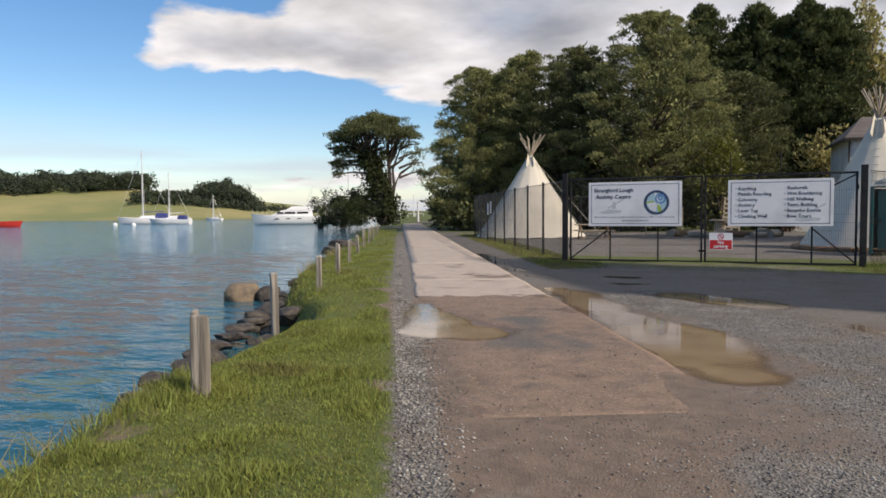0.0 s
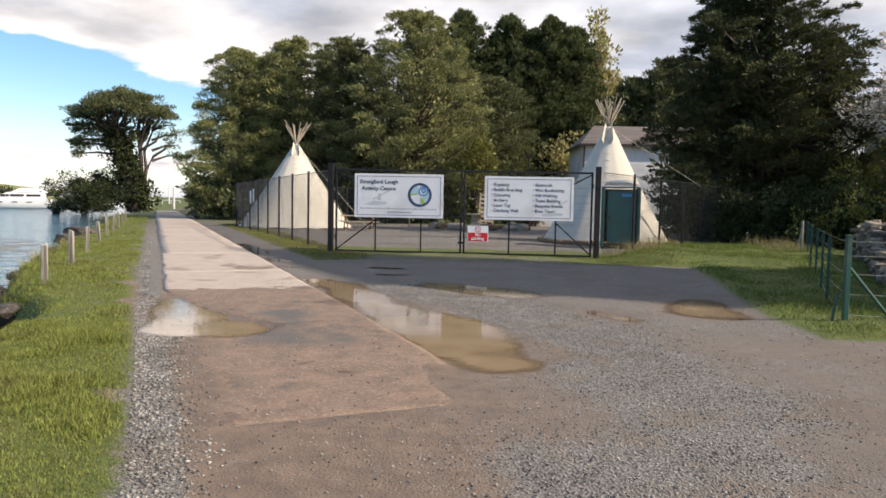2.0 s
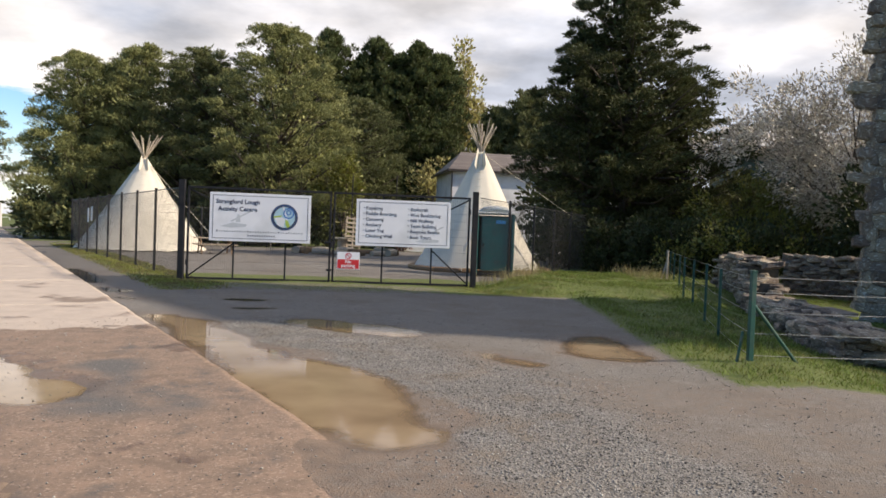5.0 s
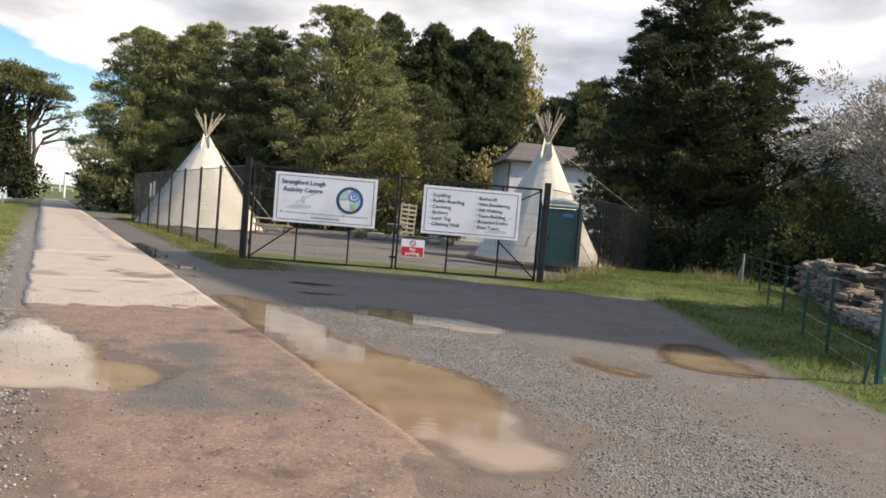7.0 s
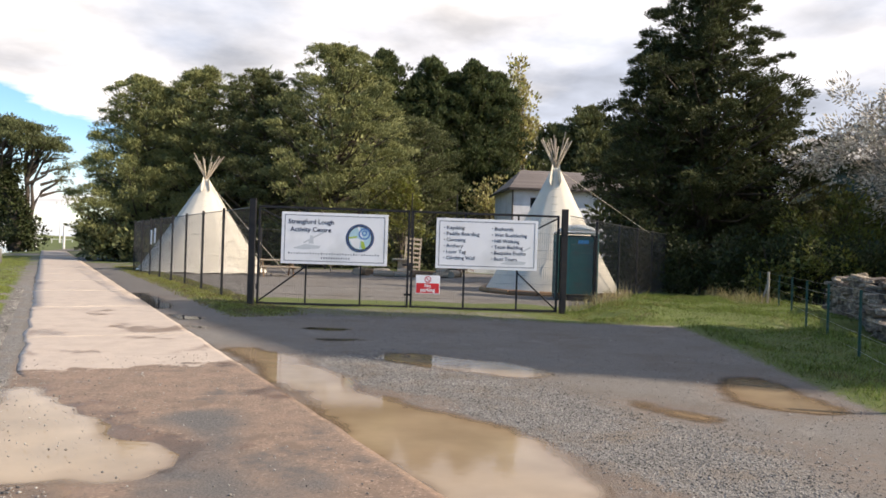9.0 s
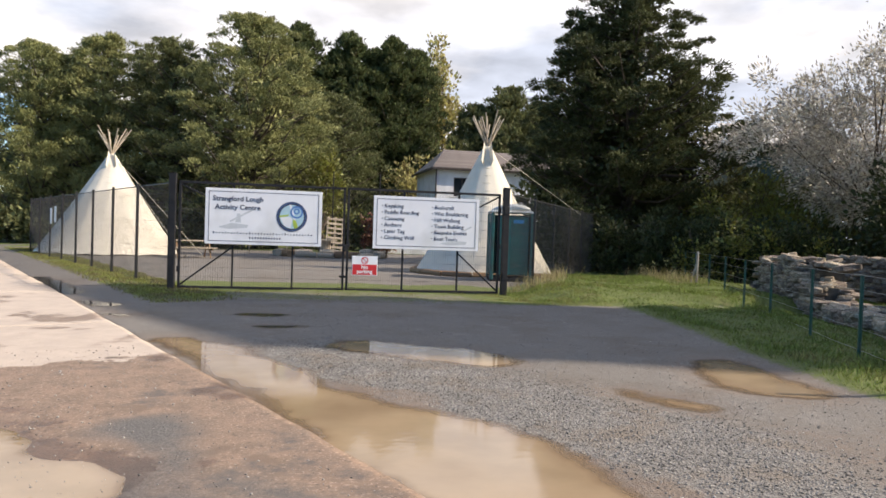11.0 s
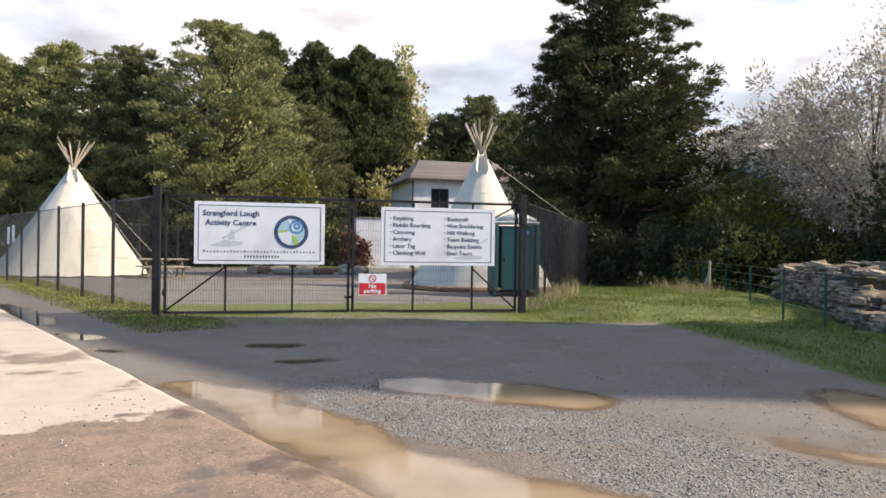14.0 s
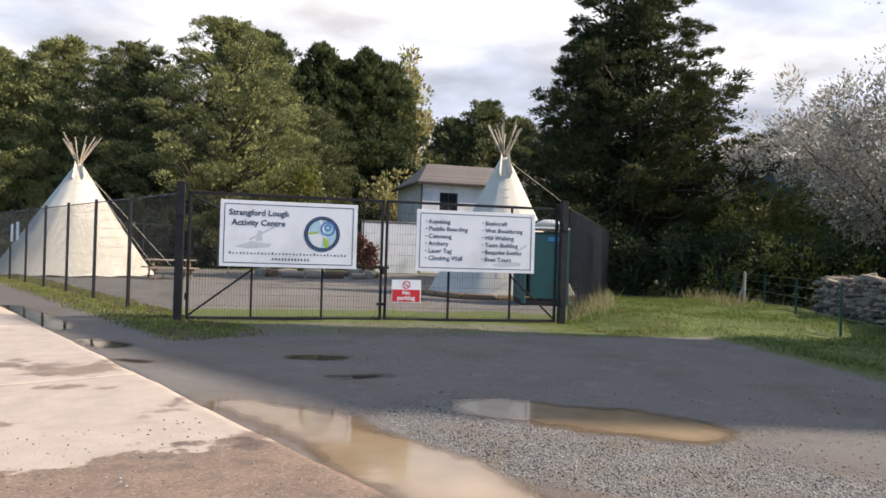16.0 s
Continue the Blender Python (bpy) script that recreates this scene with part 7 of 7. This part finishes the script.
    for k in range(6):
        bm = bmesh.new()
        part("rail_post", box(bm, (0.2 + 2.2 * k, 0, 0.45), (0.12, 0.12, 0.9)), GELCOAT, rl)


def far_woods():
    rng = np.random.default_rng(23)
    cl = []
    for k in range(1100):
        th = rng.uniform(24, 62)
        thr = math.radians(th)
        # belts of trees along the crest, broken here and there
        if not (th > 45.5 or 38.2 < th < 42.4) or (th > 45.5 and 0.5 + 0.5 * math.sin(th * 2.3) + rng.uniform(-0.3, 0.3) < 0.12):
            continue
        r = 330 + rng.uniform(0, 70) + (45 if th > 44 else 0)
        x, y = 4 - r * math.sin(thr), -20 + r * math.cos(thr)
        z = float(ground_z(np.array(x), np.array(y)))
        hh = rng.uniform(3.5, 7) * (1.0 if th > 45 else 1.25 * math.sin(math.pi * (th - 38.2) / 4.2) + 0.25)
        for _ in range(5):
            cl.append([x + rng.normal() * 2.2, y + rng.normal() * 2.2, z + hh * rng.uniform(0.2, 1.0), *(rng.normal(size=3) * 0.4), rng.uniform(0.7, 1.3)])
    for k in range(120):
        th = rng.uniform(33, 47)
        thr = math.radians(th)
        r = 312 + rng.uniform(0, 35) + 45 * float(step(40, 30, np.array(th)))
        x, y = 4 - r * math.sin(thr), -20 + r * math.cos(thr)
        z = float(ground_z(np.array(x), np.array(y)))
        for _ in range(3):
            cl.append([x + rng.normal() * 1.6, y + rng.normal() * 1.6, z + rng.uniform(0.2, 1.8), *(rng.normal(size=3) * 0.4), rng.uniform(0.5, 0.9)])
    v, f = crown_mesh(np.array(cl), 40, 2.2, 0.9, 0.75, rng, 0.0, 0.8)
    ob = link("far_woodland", mesh_fast("far_woodland", v, f), FAR_TREES)
    tagged(ob, "dark woodland belts along the far shore", "woodland", kind="stuff")
    # woods on the near side of the lane's end
    cl = []
    for k in range(420):
        s, w = rng.uniform(75, 330), rng.uniform(17, 55)
        x, y = from_road(s, w)
        hh = rng.uniform(6, 12)
        for _ in range(4):
            cl.append([x + rng.normal() * 1.5, y + rng.normal() * 1.5, hh * rng.uniform(0.1, 1.0), *(rng.normal(size=3) * 0.4), rng.uniform(0.8, 1.3)])
    v, f = crown_mesh(np.array(cl), 14, 1.8, 1.5, 0.9, rng, 0.2, 0.8)
    ob = link("lane_woodland", mesh_fast("lane_woodland", v, f), FAR_TREES)
    tagged(ob, "dark trees lining the lane far ahead", "woodland", kind="stuff")


build_boats()
far_woods()


# ---- concrete road ----
def build_road():
    rd = root("road", pose(0, 0, 0), "concrete lane in long slabs, pale and dry beyond the mud", "road", kind="structure")
    cuts = [-7.2, 2.7, 7.6, 12.6, 17.5, 22.5, 27.5, 32.5, 40, 50, 62, 75]
    for k, (s0, s1) in enumerate(zip(cuts, cuts[1:])):
        cell = 0.07 if s0 < 6 else 0.25
        S, W = np.meshgrid(np.linspace(s0 + 0.012, s1 - 0.012, int((s1 - s0) / cell)), np.linspace(-2.16, 0.09, int(2.25 / cell)), indexing="ij")
        E = 0.035 * fnoise(S, S * 0 + 3.1, 1.5, 4)
        W = W + E * np.where(W > 0.0, 1, 0) + 2.6 * E * np.where(W < -2.06, 1, 0)
        X, Y = from_road(S, W)
        Z = 0.016 + 0.006 * fnoise(X, Y, 0.8, 4)
        Z = Z - 0.044 * step(0.34, -0.42, puddle_depth(X, Y, PUDDLES[9]) + 0.16 * fnoise(X, Y, 1.4, 5) + 0.1 * fnoise(X, Y, 5.5, 3))
        near = step(-4.5, -6.9, S)
        Z = Z * (1 - near) + near * (ground_z(X, Y, False) + 0.005)
        Z = Z - 0.06 * step(-1.75, -2.30, W + 0.5 * fnoise(X, Y, 1.2, 4)) * step(0.2, -1.6, S)
        # loose ground has crept over the slab's broken corner
        Z = Z - 0.05 * step(-0.40, 0.02, W + 0.3 * fnoise(X, Y, 0.9, 4)) * step(-5.2, -6.6, S + 0.8 * fnoise(X, Y, 0.7, 3))
        edge = (np.arange(S.shape[0])[:, None] % (S.shape[0] - 1) == 0) | (np.arange(S.shape[1])[None] % (S.shape[1] - 1) == 0)
        Z = np.where(edge, Z - 0.006, Z)
        nx, ny = X.shape
        i, j = np.meshgrid(np.arange(nx - 1), np.arange(ny - 1), indexing="ij")
        i, j = i.ravel(), j.ravel()
        top = np.stack([X, Y, Z], -1).reshape(-1, 3)
        loop = np.concatenate([np.arange(ny), np.arange(1, nx) * ny + ny - 1, (nx - 1) * ny + np.arange(ny - 2, -1, -1), np.arange(nx - 2, 0, -1) * ny])
        low = top[loop] - np.array([0, 0, 0.14])
        n0 = len(top)
        a = np.arange(len(loop))
        b = (a + 1) % len(loop)
        skirt = np.stack([loop[a], n0 + a, n0 + b, loop[b]], 1)
        quads = np.concatenate([np.stack([i * ny + j, i * ny + j + 1, (i + 1) * ny + j + 1, (i + 1) * ny + j], 1), skirt])
        # faces must look up
        me = mesh_fast("slab", np.concatenate([top, low]), quads[:, ::-1])
        mud = step(0.55, -0.75, S + 0.45 * fnoise(X, Y, 1.1, 4) + 0.1)
        damp = 0.60 * step(0.45, -0.25, puddle_depth(X, Y, PUDDLES[9]) + 0.2 * fnoise(X, Y, 1.0, 3))
        damp = np.maximum(damp, 0.50 * step(0.55, 0.1, np.abs(S - 3.6 + 0.5 * fnoise(X, Y, 0.8, 3)) - 0.35))
        damp = np.maximum(damp, 0.36)
        worn = step(0.32, -0.15, puddle_depth(X, Y, [(1.95, -10.7, 0.20), (2.25, -11.4, 0.14), (2.5, -12.35, 0.34)]) + 0.55 * fnoise(X, Y, 1.6, 5))
        for nm, val in (("mud", mud), ("damp", damp), ("worn", worn)):
            at = me.attributes.new(nm, "FLOAT", "POINT")
            at.data.foreach_set("value", np.concatenate([val.ravel(), np.full(len(low), 0.5)]).astype(np.float32))
        link("slab", me, CONCRETE, rd, smooth=True)


build_road()


# ---- gravel and grass ----
def scatter_gravel():
    rng = np.random.default_rng(31)
    shapes = []
    for k in range(6):
        v = np.array([(1, 0, 0), (-1, 0, 0), (0, 1, 0), (0, -1, 0), (0, 0, 0.8), (0, 0, -0.8)]) * rng.uniform(0.6, 1.2, (6, 1))
        v += rng.normal(size=v.shape) * 0.18
        shapes.append(v)
    F0 = np.array([(0, 2, 4), (2, 1, 4), (1, 3, 4), (3, 0, 4), (2, 0, 5), (1, 2, 5), (3, 1, 5), (0, 3, 5)])
    pts = []
    n = 0

    def keep(x, y, dens):
        d = np.minimum.reduce([puddle_depth(x, y, c) for c in PUDDLES])
        f = forecourt(x, y)
        s, w = to_road(x, y)
        on_slab = (w > np.where(s < -0.5, -1.9, -2.4)) & (w < 0.02) & (s > -7.2)
        return (f < -0.02) & (d > -0.04) & ~on_slab & (rng.uniform(size=len(x)) < dens)

    chain = [(2.9, -7.6, 0.5), (4.6, -9.6, 0.55), (5.6, -11.4, 0.75), (6.0, -13.6, 0.75), (5.6, -15.6, 0.75)]
    x, y = rng.uniform(1.5, 9, 260000), rng.uniform(-18, -5.5, 260000)
    k = keep(x, y, step(0.75, -0.3, puddle_depth(x, y, chain) + 1.0 * fnoise(x, y, 0.9, 4)) * 0.9)
    pts.append((x[k], y[k], 0.0052))
    s, w = rng.uniform(-12.5, 14, 26000), rng.normal(-2.40, 0.10, 26000)
    s2, w2 = rng.uniform(-12.5, -3.5, 9000), rng.normal(-2.26, 0.13, 9000)
    x, y = from_road(np.concatenate([s, s2]), np.concatenate([w, w2]))
    k = keep(x, y, 0.85)
    pts.append((x[k], y[k], 0.0075))
    x, y = rng.uniform(-1.5, 11, 90000), rng.uniform(-19, -2.5, 90000)
    k = keep(x, y, np.clip(0.40 + 1.5 * fnoise(x, y, 0.6, 4), 0.06, 1) * (0.45 + 0.55 * step(-8, -10.5, y)))
    pts.append((x[k], y[k], 0.0056))
    V, F = [], []
    for x, y, r in pts:
        z = ground_z(x, y)
        for i in range(len(x)):
            sc = r * (0.5 + 1.9 * rng.uniform(0, 1) ** 3)
            a = rng.uniform(0, 6.28)
            ca, sa = math.cos(a) * sc, math.sin(a) * sc
            v = shapes[i % 6]
            V.append(np.stack([x[i] + v[:, 0] * ca - v[:, 1] * sa, y[i] + v[:, 0] * sa + v[:, 1] * ca, z[i] + sc * 0.25 + v[:, 2] * sc * 0.75], 1))
            n += 1
    V = np.concatenate(V)
    F = (F0[None] + 6 * np.arange(n)[:, None, None]).reshape(-1, 3)
    ob = link("gravel", mesh_fast("gravel", V, F), PEBBLE)
    tagged(ob, "loose grey gravel strewn over muddy tarmac", "gravel", kind="stuff")
    # loose stones on the lane
    x, y = from_road(rng.uniform(-7.1, 0.6, 1600), rng.uniform(-2.3, -0.1, 1600))
    V = []
    for i in range(1600):
        sc = 0.003 + 0.009 * rng.uniform(0, 1) ** 3
        V.append(shapes[i % 6] * sc + np.array([x[i], y[i], 0.018]))
    F = (F0[None] + 6 * np.arange(1600)[:, None, None]).reshape(-1, 3)
    ob = link("grit", mesh_fast("grit", np.concatenate(V), F), PEBBLE)
    tagged(ob, "scattered grit on the concrete lane", "grit", kind="stuff")


def scatter_grass():
    rng = np.random.default_rng(37)

    def patch(name, x, y, hgt, wid, mat, label, lean=0.5):
        z = ground_z(x, y)
        n = len(x)
        d = np.stack([rng.normal(size=n) * lean, rng.normal(size=n) * lean, np.ones(n)], 1)
        v, f = blades(np.stack([x, y, z - 0.01], 1), d, hgt, wid, rng)
        ob = link(name, mesh_fast(name, v, f), mat)
        tagged(ob, label, "grass", kind="stuff")

    # verge: dense near, thinner far on
    s = np.concatenate([rng.uniform(-12.5, -3, 170000), rng.uniform(-3, 14, 80000), rng.uniform(14, 48, 30000)])
    w = rng.uniform(-4.95, -2.42, len(s))
    x, y = from_road(s, w)
    f = forecourt(x, y)
    worn = step(0.14, 0.26, fnoise(x + 3.0, y, 1.1, 4)) * (w > -4.6)
    k = (f > 0.0) & (rng.uniform(size=len(x)) < (step(-0.02, 0.25, f) + 0.1) * (1 - 0.8 * worn)) & (ground_z(x, y) > -0.32)
    x, y, s, w = x[k], y[k], s[k], w[k]
    tuft = np.clip(0.6 + 2.2 * fnoise(x, y, 1.8, 4), 0.45, 1.7)
    edge = 1 + 1.0 * step(-4.1, -4.6, w)
    patch("verge_grass", x, y, 0.066 * tuft * edge, 0.0062 * (1 + 0.5 * (s > -3) + 0.8 * (s > 14)), GRASS, "short green grass on the lakeside verge")
    # long tufts at the bank's edge and round the posts
    xs, ys = [], []
    for px, py in ((0.55, -15.38), (-0.42, -12.88), (0.62, -15.9), (0.15, -15.1), (-2.4, -9.0), (-4.1, -5.6)):
        xs.append(rng.normal(px + 0.08, 0.16, 260))
        ys.append(rng.normal(py - 0.05, 0.16, 260))
    ss, ww = rng.uniform(-12, 4, 5200), rng.normal(-4.52, 0.16, 5200)
    ex, ey = from_road(ss, ww)
    x, y = np.concatenate(xs + [ex]), np.concatenate(ys + [ey])
    bs, bw = to_road(x, y)
    k = (ground_z(x, y) > -0.5) & (np.abs(bs + 2.4) > 1.8)
    patch("bank_grass", x[k], y[k], 0.17, 0.0065, GRASS, "long tussocky grass along the bank's edge", 0.55)
    ss, ww = rng.uniform(-12.5, 12, 900), rng.normal(-4.68, 0.14, 900)
    x, y = from_road(ss, ww)
    k = ground_z(x, y) > -0.6
    patch("dry_stalks", x[k], y[k], 0.34, 0.008, STRAW, "straw-coloured dry grass stalks on the bank", 0.5)
    # rough grass right of the gate and round the ruin
    x, y = rng.uniform(7.2, 17, 165000), rng.uniform(-11.3, 9, 165000)
    f = forecourt(x, y)
    fence = (x - 7.27) - 0.577 * y
    k = (f > 0.0) & ((fence > 0.1) | (y < -0.1)) & (rng.uniform(size=len(x)) < step(-0.02, 0.3, f) + 0.15)
    x, y = x[k], y[k]
    fx = 8.87 + (y + 10.14) * 0.386
    inside = x > fx + 0.3
    tall = np.clip(0.5 + 2.6 * fnoise(x, y, 0.9, 4), 0.15, 2.0) * np.where(inside, 0.55, 1.0)
    patch("rough_grass", x, y, 0.085 * tall + 0.03, 0.0085, GRASS_ROUGH, "rough tussocky grass, green and straw, beside the yard fence", 0.65)
    x, y = rng.normal(9.0, 1.2, 1500), rng.normal(1.2, 1.3, 1500)
    k = ((x - 7.27) - 0.577 * y > 0.05) & ((x - 7.27) - 0.577 * y < 0.9) & (y > -0.3)
    patch("dead_grass", x[k], y[k], 0.42, 0.012, STRAW, "tall dead grass along the foot of the mesh fence", 0.35)
    x, y = rng.normal(13.2, 0.5, 320), rng.normal(3.6, 0.6, 320)
    patch("dead_grass", x, y, 0.40, 0.012, STRAW, "pale dead grass clump by the old post", 0.4)
    # moss and short grass before the gate and along the lane fence
    x, y = rng.uniform(-0.8, 8.9, 48000), rng.uniform(-2.4, 0.8, 48000)
    f = forecourt(x, y)
    k = (f > -0.05) & (rng.uniform(size=len(x)) < np.where((x > 1.0) & (x < 6.6) & (y < 0), 0.22, 0.9)) & (fnoise(x, y, 0.9, 3) > -0.22)
    patch("gate_grass", x[k], y[k], 0.038, 0.007, MOSSY, "short grass and moss along the gate line")
    s, w = rng.uniform(5, 32, 22000), rng.uniform(1.1, 2.7, 22000)
    x, y = from_road(s, w)
    k = rng.uniform(size=len(x)) < step(1.0, 1.5, w)
    patch("lane_grass", x[k], y[k], 0.06, 0.016, MOSSY, "grass strip between the lane and the mesh fence")


scatter_gravel()
scatter_grass()
